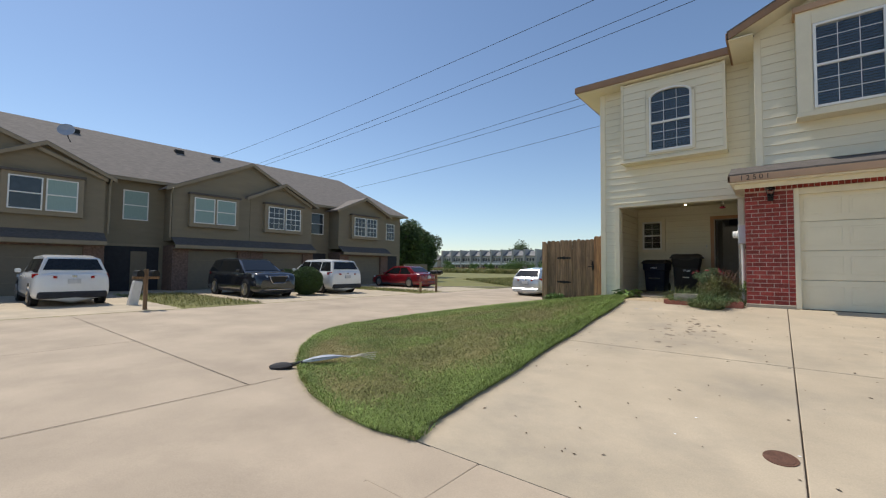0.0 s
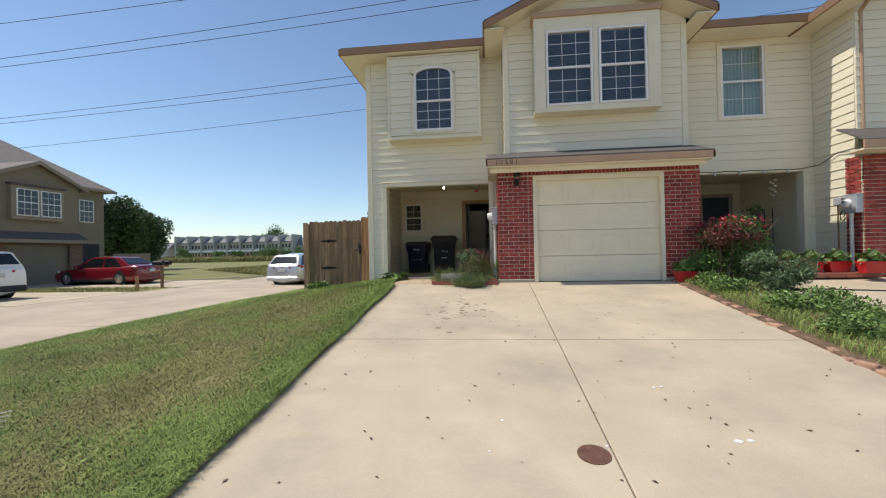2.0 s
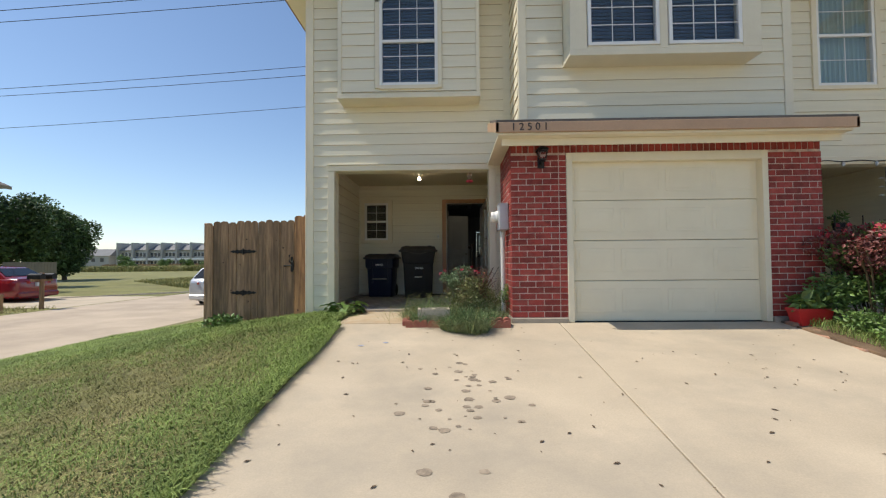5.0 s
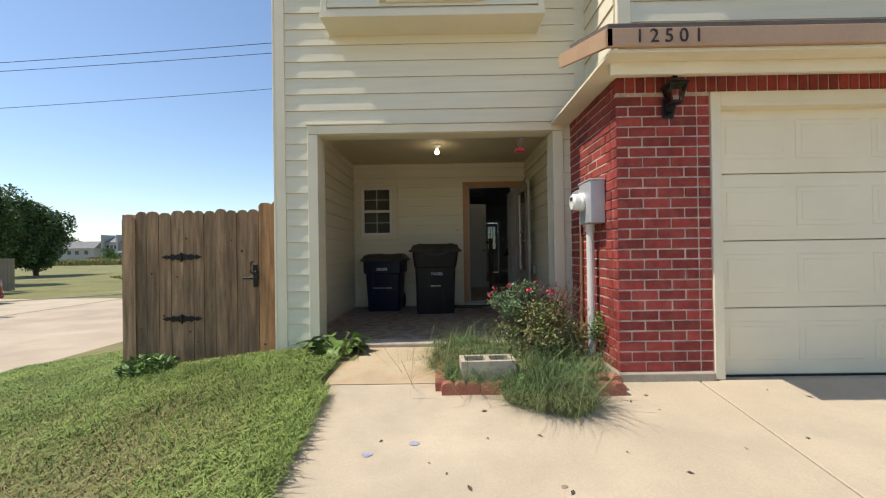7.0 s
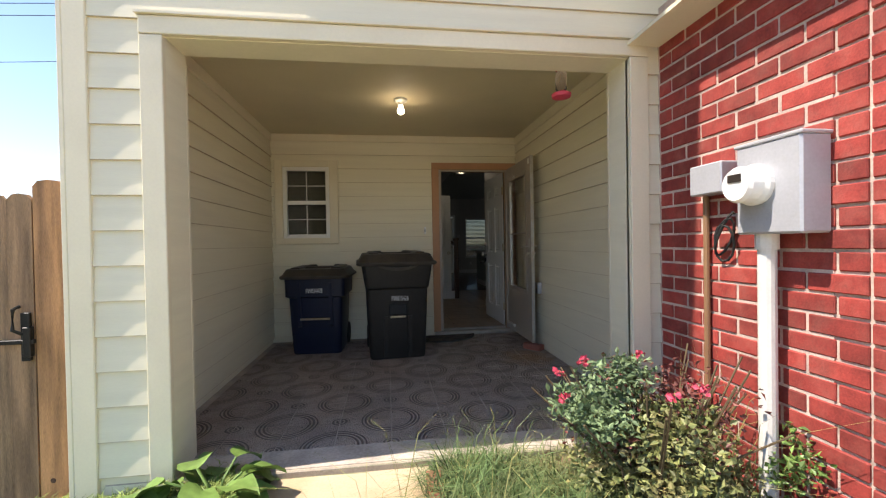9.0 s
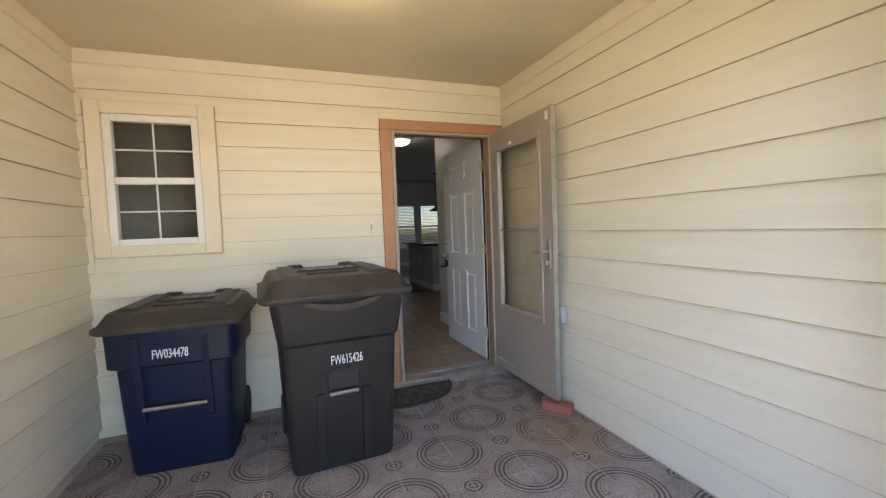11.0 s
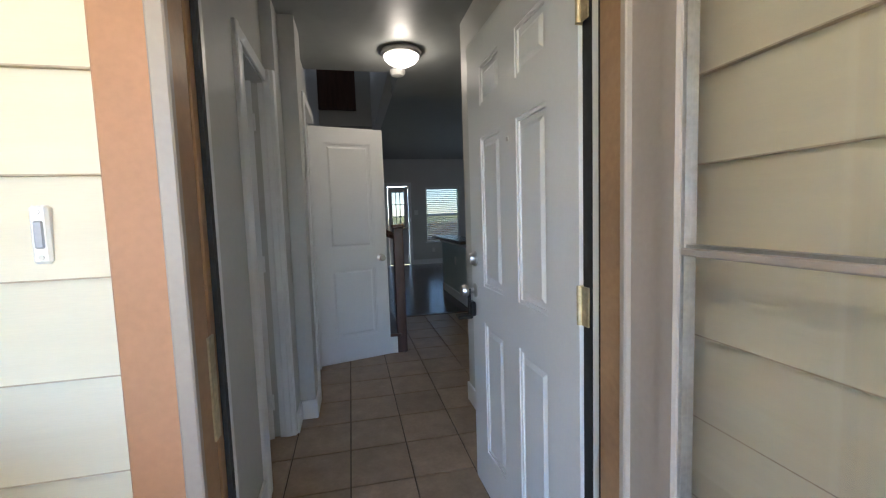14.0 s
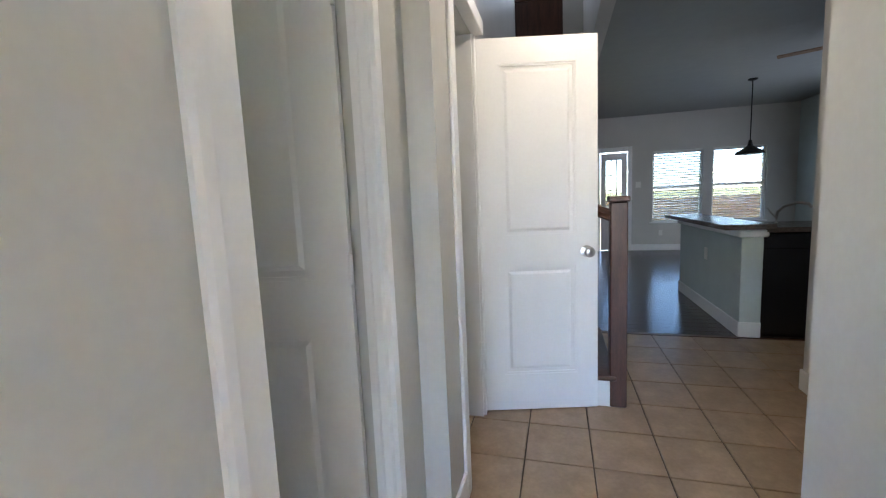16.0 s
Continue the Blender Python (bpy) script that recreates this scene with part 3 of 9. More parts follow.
for a, b in (((-5.2, -3.0), (-5.2, 3.0)), ((-5.2, 2.55), (-14.4, 2.3)), ((-8.5, 9.0), (-14.5, 9.0)), ((-9.4, 2.45), (-9.4, -8.0)), ((-2.33, 2.02), (-2.33, -3.0)), ((-14.4, -4.0), (-5.2, -3.0))):
    groove(joints, a, b)
tagged(part("street_joint", joints, JOINT), "dark tar-filled joints in the concrete street", "joint", kind="structure")


# ---- the corner house ----
FRONT, WING, BRICKS, SOFFIT = 10.83, 10.05, 9.67, 6.2
OPEN = (-3.065, -0.638, 0.9, 3.217)


def house_walls():
    bm = bm_new()
    wall_along(bm, "x", FRONT, FRONT + 0.2, -3.49, -0.45, 0.7, 6.25, [OPEN])
    box(bm, -0.45, -0.1, FRONT, FRONT + 0.2, 3.3, 6.25)
    w = structure("wall_front", bm, CREAM, "cream lap-sided front wall over an open porch", "wall")
    x0 = -3.40
    siding(w, pose(x0, FRONT, 0), 3.0, 0.915, 6.2, [(-3.17 - x0, -0.528 - x0, 0.9, 3.315), (-2.93 - x0, -0.79 - x0, 4.26, 6.2)], pitch=0.17, seed=2)
    part("corner_board", one(box, -3.50, -3.40, FRONT - 0.03, FRONT, 0.9, 6.2, 0.004), CREAM_TRIM, w)
    part("corner_board", one(box, -3.525, -3.50, FRONT - 0.03, FRONT + 0.1, 0.9, 6.2, 0.004), CREAM_TRIM, w)
    t = thing("porch_opening_trim", "cream painted casing round the porch opening", "trim", kind="structure")
    part("side_board", one(box, -3.17, -3.065, FRONT - 0.032, FRONT + 0.02, 0.98, 3.217, 0.004), CREAM_TRIM, t)
    part("side_board", one(box, -0.638, -0.528, FRONT - 0.032, FRONT + 0.02, 0.98, 3.217, 0.004), CREAM_TRIM, t)
    part("head_board", one(box, -3.17, -0.528, FRONT - 0.034, FRONT + 0.02, 3.22, 3.308, 0.004), CREAM_TRIM, t)
    part("drip_cap", one(box, -3.18, -0.515, FRONT - 0.05, FRONT - 0.0, 3.31, 3.322), CREAM_TRIM, t)
    # long side and back of the house
    bm = bm_new()
    wall_along(bm, "y", -3.48, -3.365, FRONT + 0.2, 23.8, 0.7, 6.25)
    structure("wall_west", bm, CREAM, "cream lap-sided end wall", "wall")
    # wing over the garage
    bm = bm_new()
    wall_along(bm, "x", WING, WING + 0.15, -0.27, 3.41, 3.4, 6.4)
    prism(bm, [(-0.27, 6.4), (3.41, 6.4), (1.57, 7.19)], "y", WING, WING + 0.15)
    wg = structure("wall_wing", bm, CREAM, "cream lap-sided gable wall over the garage", "wall")
    x0 = -0.17
    siding(wg, pose(x0, WING, 0), 3.48, 3.72, 6.38, [(0.33 - x0, 2.80 - x0, 4.45, 6.45)], seed=3)
    for i in range(5):
        z = 6.38 + 0.15 * i
        half = (7.15 - z - 0.1) * 2.1
        ob = new("siding_board", BOARD)
        ob.parent = wg
        ob.matrix_basis = pose(1.57 - half, WING, z) @ Matrix.Diagonal((2 * half, 1, 0.9, 1))
    part("corner_board", one(box, -0.285, -0.17, WING - 0.03, WING, 3.7, 6.3, 0.004), CREAM_TRIM, wg)
    part("corner_board", one(box, 3.31, 3.425, WING - 0.03, WING, 3.7, 6.3, 0.004), CREAM_TRIM, wg)
    bm = bm_new()
    wall_along(bm, "y", -0.27, -0.12, WING + 0.15, FRONT + 0.3, 3.4, 6.3)
    ws = structure("wall_wing_side", bm, CREAM, "cream lap-sided return wall of the wing", "wall")
    siding(ws, pose(-0.27, FRONT, 0, 0, 0, -90), FRONT - WING - 0.05, 3.55, 6.2, seed=4)
    bm = bm_new()
    wall_along(bm, "y", 3.26, 3.41, WING + 0.15, 11.2, 3.4, 6.3)
    structure("wall_wing_end", bm, CREAM, "cream return wall of the wing", "wall")
    # garage brickwork core
    bm = bm_new()
    wall_along(bm, "x", BRICKS + 0.006, BRICKS + 0.22, -0.45, 3.44, 0.92, 3.40, [(0.25, 2.78, 0.5, 3.16)])
    wall_along(bm, "y", -0.455, -0.335, BRICKS + 0.22, FRONT, 0.92, 3.5)
    wall_along(bm, "y", 3.33, 3.438, BRICKS + 0.22, 11.2, 0.92, 3.5)
    g = structure("wall_garage", bm, MORTAR, "red brick wall round a single garage door", "wall")
    part("footing", one(box, -0.475, 0.245, BRICKS - 0.03, BRICKS + 0.2, 0.85, 1.06, 0.01), FOUNDATION, g, "grey concrete footing")
    part("footing", one(box, -0.475, -0.40, BRICKS + 0.2, FRONT - 0.02, 0.85, 1.06, 0.01), FOUNDATION, g, "grey concrete footing")
    part("footing", one(box, 2.79, 3.47, BRICKS - 0.03, BRICKS + 0.2, 0.85, 1.06, 0.01), FOUNDATION, g, "grey concrete footing")
    return g


garage_wall = house_walls()


def window_unit(name, label, x0, x1, z0, z1, cols, rows, behind, arch=False, depth=0.06, group=""):
    """A sash window that faces -y, its outer face at y = 0: frame, two sashes, bars, panes and a blind behind."""
    w = tagged(thing(name, label, "window", kind="structure"), group=group)
    f = 0.045
    mid = (z0 + z1) / 2 if not arch else z0 + (z1 - z0) * 0.46
    top = z1 if not arch else z1 - 0.2
    bm = bm_new()
    box(bm, x0, x0 + f, 0, depth, z0, top, 0.004)
    box(bm, x1 - f, x1, 0, depth, z0, top, 0.004)
    box(bm, x0 + f, x1 - f, 0.001, depth, z0, z0 + f, 0.004)
    if arch:
        outer, inner = [], []
        for k in range(13):
            a = math.pi * k / 12
            cx, rx = (x0 + x1) / 2, (x1 - x0) / 2
            outer.append((cx + rx * math.cos(a), top + 0.2 * math.sin(a)))
            inner.append((cx + (rx - f) * math.cos(a), top + (0.2 - f) * math.sin(a)))
        for k in range(12):
            prism(bm, [outer[k], outer[k + 1], inner[k + 1], inner[k]], "y", 0, depth)
    else:
        box(bm, x0 + f, x1 - f, 0.001, depth, z1 - f, z1, 0.004)
    part("window_frame", bm, WHITE_VINYL, w)
    part("meeting_rail", one(box, x0 + f, x1 - f, 0.004, depth - 0.01, mid - 0.022, mid + 0.022, 0.003), WHITE_VINYL, w)
    for zz0, zz1 in ((z0 + f, mid - 0.022), (mid + 0.022, (z1 - f) if not arch else z1 - f - 0.004)):
        bars = bm_new()
        for i in range(1, cols):
            x = x0 + f + (x1 - x0 - 2 * f) * i / cols
            box(bars, x - 0.005, x + 0.005, 0.022, 0.03, zz0, zz1)
        for j in range(1, rows):
            z = zz0 + (zz1 - zz0) * j / rows
            box(bars, x0 + f, x1 - f, 0.0225, 0.0295, z - 0.005, z + 0.005)
        part("glazing_bar", bars, WHITE_VINYL, w)
        gl = part("pane", one(box, x0 + f, x1 - f, 0.032, 0.036, zz0, zz1 if not arch or zz1 < z1 - 0.3 else top + 0.1), PANE, w)
        gl.visible_shadow = False
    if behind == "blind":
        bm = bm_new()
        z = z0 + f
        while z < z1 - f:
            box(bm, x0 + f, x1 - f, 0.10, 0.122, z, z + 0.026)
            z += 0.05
        part("blind", bm, BLIND_SHADED, w, "closed blue-grey slatted blind with shade put into its colour")
        part("room_shade_panel", one(box, x0, x1, 0.16, 0.18, z0, z1), ROOM_SHADE, w)
    elif behind == "curtain":
        bm = bm_new()
        n = 40
        rings = [[(x0 + (x1 - x0) * k / n, 0.12 + 0.008 * math.sin(k * 1.9), z) for k in range(n + 1)] for z in (z0, z1)]
        loft(bm, rings, close=False)
        part("curtain", bm, CURTAIN, w, "drawn pale green curtain")
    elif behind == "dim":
        # a near-black panel paints the unlit room
        part("room_shade_panel", one(box, x0, x1, 0.12, 0.14, z0, z1), ROOM_SHADE, w)
    return w


def bay_box(name, label, x0, x1, y0, y1, z0, z1, arch_w, seed, hole):
    """A shallow sided bay with a sloped foot."""
    bm = bm_new()
    wall_along(bm, "x", y0, y0 + 0.06, x0, x1, z0 + 0.06, z1, hole)
    box(bm, x0, x0 + 0.06, y0 + 0.06, y1, z0 + 0.06, z1)
    box(bm, x1 - 0.06, x1, y0 + 0.06, y1, z0 + 0.06, z1)
    box(bm, x0, x1, y0 + 0.06, y1, z0 + 0.04, z0 + 0.1)
    ob = structure(name, bm, CREAM, label, "bay")
    siding(ob, pose(x0 + 0.05, y0, 0), x1 - x0 - 0.1, z0 + 0.10, z1 - 0.02, arch_w, seed=seed)
    part("corner_board", one(box, x0 - 0.008, x0 + 0.05, y0 - 0.03, y0, z0 + 0.06, z1, 0.003), CREAM_TRIM, ob)
    part("corner_board", one(box, x1 - 0.05, x1 + 0.008, y0 - 0.03, y0, z0 + 0.06, z1, 0.003), CREAM_TRIM, ob)
    part("foot_board", one(box, x0 - 0.015, x1 + 0.015, y0 - 0.035, y1, z0, z0 + 0.07, 0.004), CREAM_TRIM, ob)
    return ob


arch_bay = bay_box("bay_1", "cream boxed bay with an arched window", -2.91, -0.79, 10.5, FRONT, 4.24, 6.18, [(-2.36 + 2.86, -1.34 + 2.86, 4.38, 5.95)], 5, [(-2.25, -1.45, 4.47, 5.86)])
arch_win = window_unit("window_1", "white arched sash window with a closed blind", -2.29, -1.41, 4.43, 5.90, 3, 3, "blind", arch=True)
arch_win.location = (0, 10.47, 0)
part("casing", one(box, -2.35, -2.29, -0.012, 0.03, 4.39, 5.74, 0.003), CREAM_TRIM, arch_win)
part("casing", one(box, -1.41, -1.35, -0.012, 0.03, 4.39, 5.74, 0.003), CREAM_TRIM, arch_win)
part("casing", one(box, -2.29, -1.41, -0.012, 0.03, 4.375, 4.43, 0.003), CREAM_TRIM, arch_win)
arc = bm_new()
for k in range(12):
    a0, a1 = math.pi * k / 12, math.pi * (k + 1) / 12
    prism(arc, [(-1.85 + (0.44 + e) * math.cos(a), 5.70 + (0.20 + e) * math.sin(a)) for a, e in ((a0, 0.06), (a1, 0.06), (a1, 0.001), (a0, 0.001))], "y", -0.012, 0.03)
part("casing", arc, CREAM_TRIM, arch_win)

bm = bm_new()
wall_along(bm, "x", 9.74, 9.80, 0.34, 2.79, 4.48, 6.36, [(0.60, 1.46, 4.60, 6.05), (1.64, 2.51, 4.60, 6.05)])
box(bm, 0.34, 0.40, 9.80, WING, 4.48, 6.36)
box(bm, 2.73, 2.79, 9.80, WING, 4.48, 6.36)
box(bm, 0.34, 2.79, 9.80, WING, 4.46, 4.52)
wide_bay = structure("bay_2", bm, CREAM, "cream boxed bay with a pair of sash windows", "bay")
part("foot_board", one(box, 0.33, 2.80, 9.70, WING, 4.44, 4.52, 0.004), CREAM_TRIM, wide_bay)
part("head_board", one(box, 0.30, 2.83, 9.66, WING, 6.36, 6.47, 0.006), TAN_FASCIA, wide_bay, "tan cap board")
for a, b in ((0.34, 0.56), (1.50, 1.60), (2.55, 2.79)):
    part("casing", one(box, a, b, 9.705, 9.74, 4.521, 6.36, 0.004), CREAM_TRIM, wide_bay)
part("casing", one(box, 0.56, 2.55, 9.708, 9.74, 4.521, 4.56, 0.003), CREAM_TRIM, wide_bay)
part("casing", one(box, 0.56, 2.55, 9.708, 9.74, 6.10, 6.36, 0.003), CREAM_TRIM, wide_bay)
for i, (a, b) in enumerate(((0.57, 1.49), (1.61, 2.54))):
    w = window_unit(f"window_{2 + i}", "white sash window with closed blue blinds", a, b, 4.565, 6.09, 3, 3, "blind", group="bay windows")
    w.location = (0, 9.69, 0)

# recessed wall beyond the garage
RECESS = 10.93
bm = bm_new()
wall_along(bm, "x", RECESS, RECESS + 0.2, 3.41, 6.4, 0.9, 6.3, [(3.5, 6.16, 0.5, 3.24), (4.57, 5.39, 4.52, 6.04)])
rec = structure("wall_recess", bm, CREAM, "cream lap-sided wall over the neighbour's porch", "wall")
siding(rec, pose(3.41, RECESS, 0), 2.97, 3.36, 6.25, [(4.45 - 3.41, 5.5 - 3.41, 4.40, 6.16)], seed=6)
siding(rec, pose(6.25, RECESS, 0), 0.14, 1.0, 3.3, seed=7)
part("casing", one(box, 3.45, 6.27, RECESS - 0.03, RECESS, 3.24, 3.36, 0.004), CREAM_TRIM, rec)
part("casing", one(box, 6.16, 6.25, RECESS - 0.03, RECESS, 1.0, 3.24, 0.004), CREAM_TRIM, rec)
w = window_unit("window_4", "white sash window with pale green curtains", 4.53, 5.43, 4.48, 6.08, 2, 2, "curtain")
w.location = (0, RECESS - 0.03, 0)
for a, b, c, d in ((4.45, 4.53, 4.42, 6.15), (5.43, 5.51, 4.42, 6.15), (4.53, 5.43, 4.42, 4.48), (4.53, 5.43, 6.08, 6.15)):
    part("casing", one(box, a, b, -0.012, 0.03, c, d, 0.003), CREAM_TRIM, w)

# the neighbour's wing
bm = bm_new()
wall_along(bm, "y", 6.4, 6.55, 9.9, 11.2, 0.9, 6.35)
wall_along(bm, "x", 9.88, 10.05, 6.4, 11.5, 3.3, 6.35)
wall_along(bm, "x", 9.72, 9.88, 6.36, 11.5, 0.9, 3.3, [(7.1, 9.6, 0.5, 3.16)])
nb = structure("wall_neighbour", bm, CREAM, "cream and brick wing of the adjoining house", "wall")
siding(nb, pose(6.4, RECESS, 0, 0, 0, -90), RECESS - 9.9, 1.0, 6.3, seed=8)
siding(nb, pose(6.4, 9.88, 0), 5.0, 3.6, 6.3, seed=9)
part("garage_door", one(box, 7.1, 9.6, 9.9, 9.95, 0.95, 3.16), GARAGE_PAINT, nb)


# ---- roofs ----
def roof_panel(bm, pts, t=0.05):
    """A sloped panel with thickness below its upper corners."""
    top = [bm.verts.new(p) for p in pts]
    low = [bm.verts.new((p[0], p[1], p[2] - t)) for p in pts]
    bm.faces.new(top)
    bm.faces.new(low[::-1])
    n = len(pts)
    for i in range(n):
        bm.faces.new((top[i], low[i], low[(i + 1) % n], top[(i + 1) % n]))
    bmesh.ops.recalc_face_normals(bm, faces=bm.faces[:])


EAVE = 6.40
bm = bm_new()
roof_panel(bm, [(-3.98, 10.36, EAVE), (14.0, 10.36, EAVE), (14.0, 17.2, 9.4), (1.2, 17.2, 9.4)])
roof_panel(bm, [(-3.98, 24.2, EAVE), (-3.98, 10.36, EAVE), (1.2, 17.2, 9.4)])
roof_panel(bm, [(14.0, 24.2, EAVE), (-3.98, 24.2, EAVE), (1.2, 17.2, 9.4), (14.0, 17.2, 9.4)])
main_roof = structure("roof", bm, SHINGLE, "grey-brown asphalt shingle hipped roof", "roof")
part("fascia", one(box, -4.0, -0.7, 10.34, 10.38, EAVE - 0.17, EAVE - 0.02, 0.004), BROWN_TRIM, main_roof, "brown painted fascia")
part("fascia", one(box, -4.02, -3.98, 10.34, 24.2, EAVE - 0.17, EAVE - 0.02, 0.004), BROWN_TRIM, main_roof, "brown painted fascia")
part("fascia", one(box, 3.7, 6.4, 10.34, 10.38, EAVE - 0.17, EAVE - 0.02, 0.004), BROWN_TRIM, main_roof, "brown painted fascia")
part("soffit", one(box, -3.98, -0.28, 10.38, FRONT + 0.02, EAVE - 0.19, EAVE - 0.17), CREAM_TRIM, main_roof)
part("soffit", one(box, -3.98, -3.49, FRONT + 0.02, 24.0, EAVE - 0.19, EAVE - 0.17), CREAM_TRIM, main_roof)
part("soffit", one(box, 3.42, 6.4, 10.38, RECESS + 0.02, EAVE - 0.19, EAVE - 0.17), CREAM_TRIM, main_roof)
# gable over the wing
PEAK, GE, GX0, GX1, GY = 7.36, 6.33, -0.68, 3.80, 9.55
bm = bm_new()
roof_panel(bm, [(GX0, GY, GE), (1.57, GY, PEAK), (1.57, 13.5, PEAK), (GX0, 13.5, GE)], 0.03)
roof_panel(bm, [(1.57, GY, PEAK), (GX1, GY, GE), (GX1, 13.5, GE), (1.57, 13.5, PEAK)], 0.03)
gable = structure("roof_gable", bm, SHINGLE, "shingled gable roof over the wing", "roof")
for xa, xb in ((GX0, 1.57), (GX1, 1.57)):
    bm = bm_new()
    prism(bm, [(xa, GE - 0.035), (xb, PEAK - 0.035), (xb, PEAK - 0.19), (xa, GE - 0.17)], "y", GY, GY + 0.035)
    part("barge_board", bm, BROWN_TRIM, gable, "brown painted barge board")
    bm = bm_new()
    prism(bm, [(xa, GE - 0.15), (xb, PEAK - 0.16), (xb, PEAK - 0.18), (xa, GE - 0.17)], "y", GY + 0.035, WING)
    part("soffit", bm, CREAM_TRIM, gable)
for xa, xb in ((GX0 - 0.02, GX0 + 0.02), (GX1 - 0.02, GX1 + 0.02)):
    part("fascia", one(box, xa, xb, GY, 10.9, GE - 0.17, GE - 0.03, 0.004), BROWN_TRIM, gable)
part("soffit", one(box, GX0 + 0.02, -0.275, GY + 0.04, FRONT, GE - 0.17, GE - 0.15), CREAM_TRIM, gable)
part("soffit", one(box, 3.42, GX1 - 0.02, GY + 0.04, FRONT, GE - 0.17, GE - 0.15), CREAM_TRIM, gable)
# low roof over the garage door
bm = bm_new()
roof_panel(bm, [(-0.68, 9.23, 3.45), (3.50, 9.23, 3.45), (3.50, WING, 3.72), (-0.68, WING, 3.72)], 0.03)
low = structure("roof_low", bm, SHINGLE, "narrow shingled roof over the garage door", "roof")
part("fascia", one(box, -0.69, 3.51, 9.225, 9.26, 3.30, 3.42, 0.004), TAN_FASCIA, low, "tan painted fascia")
part("frieze", one(box, -0.60, 3.46, 9.262, 9.66, 3.275, 3.30), CREAM_TRIM, low)
part("frieze", one(box, -0.60, 3.46, 9.40, 9.43, 3.19, 3.275, 0.003), CREAM_TRIM, low)
bm = bm_new()
prism(bm, [(9.225, 3.30), (9.225, 3.42), (WING + 0.3, 3.78), (WING + 0.3, 3.66)], "x", -0.69, -0.655)
part("barge_board", bm, TAN_FASCIA, low)
bm = bm_new()
prism(bm, [(9.225, 3.30), (9.225, 3.42), (WING + 0.3, 3.78), (WING + 0.3, 3.66)], "x", 3.475, 3.51)
part("barge_board", bm, TAN_FASCIA, low)
part("soffit", one(box, -0.655, -0.45, 9.26, FRONT - 0.03, 3.275, 3.295), CREAM_TRIM, low)
part("soffit", one(box, 3.45, 3.475, 9.26, FRONT - 0.03, 3.275, 3.295), CREAM_TRIM, low)
bm = bm_new()
roof_panel(bm, [(6.05, 9.3, 3.52), (11.8, 9.3, 3.52), (11.8, 9.9, 3.86), (6.05, 9.9, 3.86)], 0.03)
nlow = structure("roof_low_neighbour", bm, SHINGLE, "narrow shingled roof of the adjoining garage", "roof")
part("fascia", one(box, 6.04, 11.8, 9.285, 9.32, 3.36, 3.50, 0.004), TAN_FASCIA, nlow)
part("soffit", one(box, 6.05, 11.8, 9.32, 9.72, 3.33, 3.36), CREAM_TRIM, nlow)
bm = bm_new()
roof_panel(bm, [(5.95, 9.35, 6.36), (8.9, 9.35, 7.7), (8.9, 13, 7.7), (5.95, 13, 6.36)], 0.04)
nroof = structure("roof_neighbour", bm, SHINGLE, "shingled gable roof of the adjoining wing", "roof")
bm = bm_new()
prism(bm, [(5.95, 6.18), (5.95, 6.32), (8.9, 7.66), (8.9, 7.52)], "y", 9.34, 9.375)
part("barge_board", bm, BROWN_TRIM, nroof)
part("fascia", one(box, 5.93, 5.97, 9.35, 11.0, 6.18, 6.33, 0.004), BROWN_TRIM, nroof)
part("soffit", one(box, 5.97, 6.4, 9.38, 10.95, 6.18, 6.20), CREAM_TRIM, nroof)
# garage interior stays shut behind its door
gd = thing("garage_door", "cream sectional garage door with four panels", "garage door", at=(0.25, BRICKS, 0), kind="structure")
for k in range(4):
    z0, z1 = 1.0 + 0.52 * k, 1.0 + 0.52 * (k + 1) - 0.006
    bm = bm_new()
    box(bm, 0.05, 2.48, 0.10, 0.14, z0, z1, 0.006)
    for j in range(4):
        a = 0.13 + 0.585 * j
        box(bm, a, a + 0.50, 0.096, 0.11, z0 + 0.11, z1 - 0.10, 0.006)
        box(bm, a + 0.045, a + 0.455, 0.0935, 0.10, z0 + 0.15, z1 - 0.14, 0.003)
    part("door_panel", bm, GARAGE_PAINT, gd)
part("jamb", one(box, 0.0, 0.075, -0.012, 0.13, 1.0, 3.16, 0.004), CREAM_TRIM, gd)
part("jamb", one(box, 2.455, 2.53, -0.012, 0.13, 1.0, 3.16, 0.004), CREAM_TRIM, gd)
part("head_board", one(box, 0.075, 2.455, -0.012, 0.13, 3.05, 3.16, 0.004), CREAM_TRIM, gd)
part("bottom_seal", one(box, 0.06, 2.47, 0.095, 0.135, 0.985, 1.0), RUBBER, gd)
structure("garage_slab", one(box, 0.2, 2.9, BRICKS - 0.02, BRICKS + 1.0, 0.7, 0.985), CONCRETE, "concrete garage threshold", "floor")


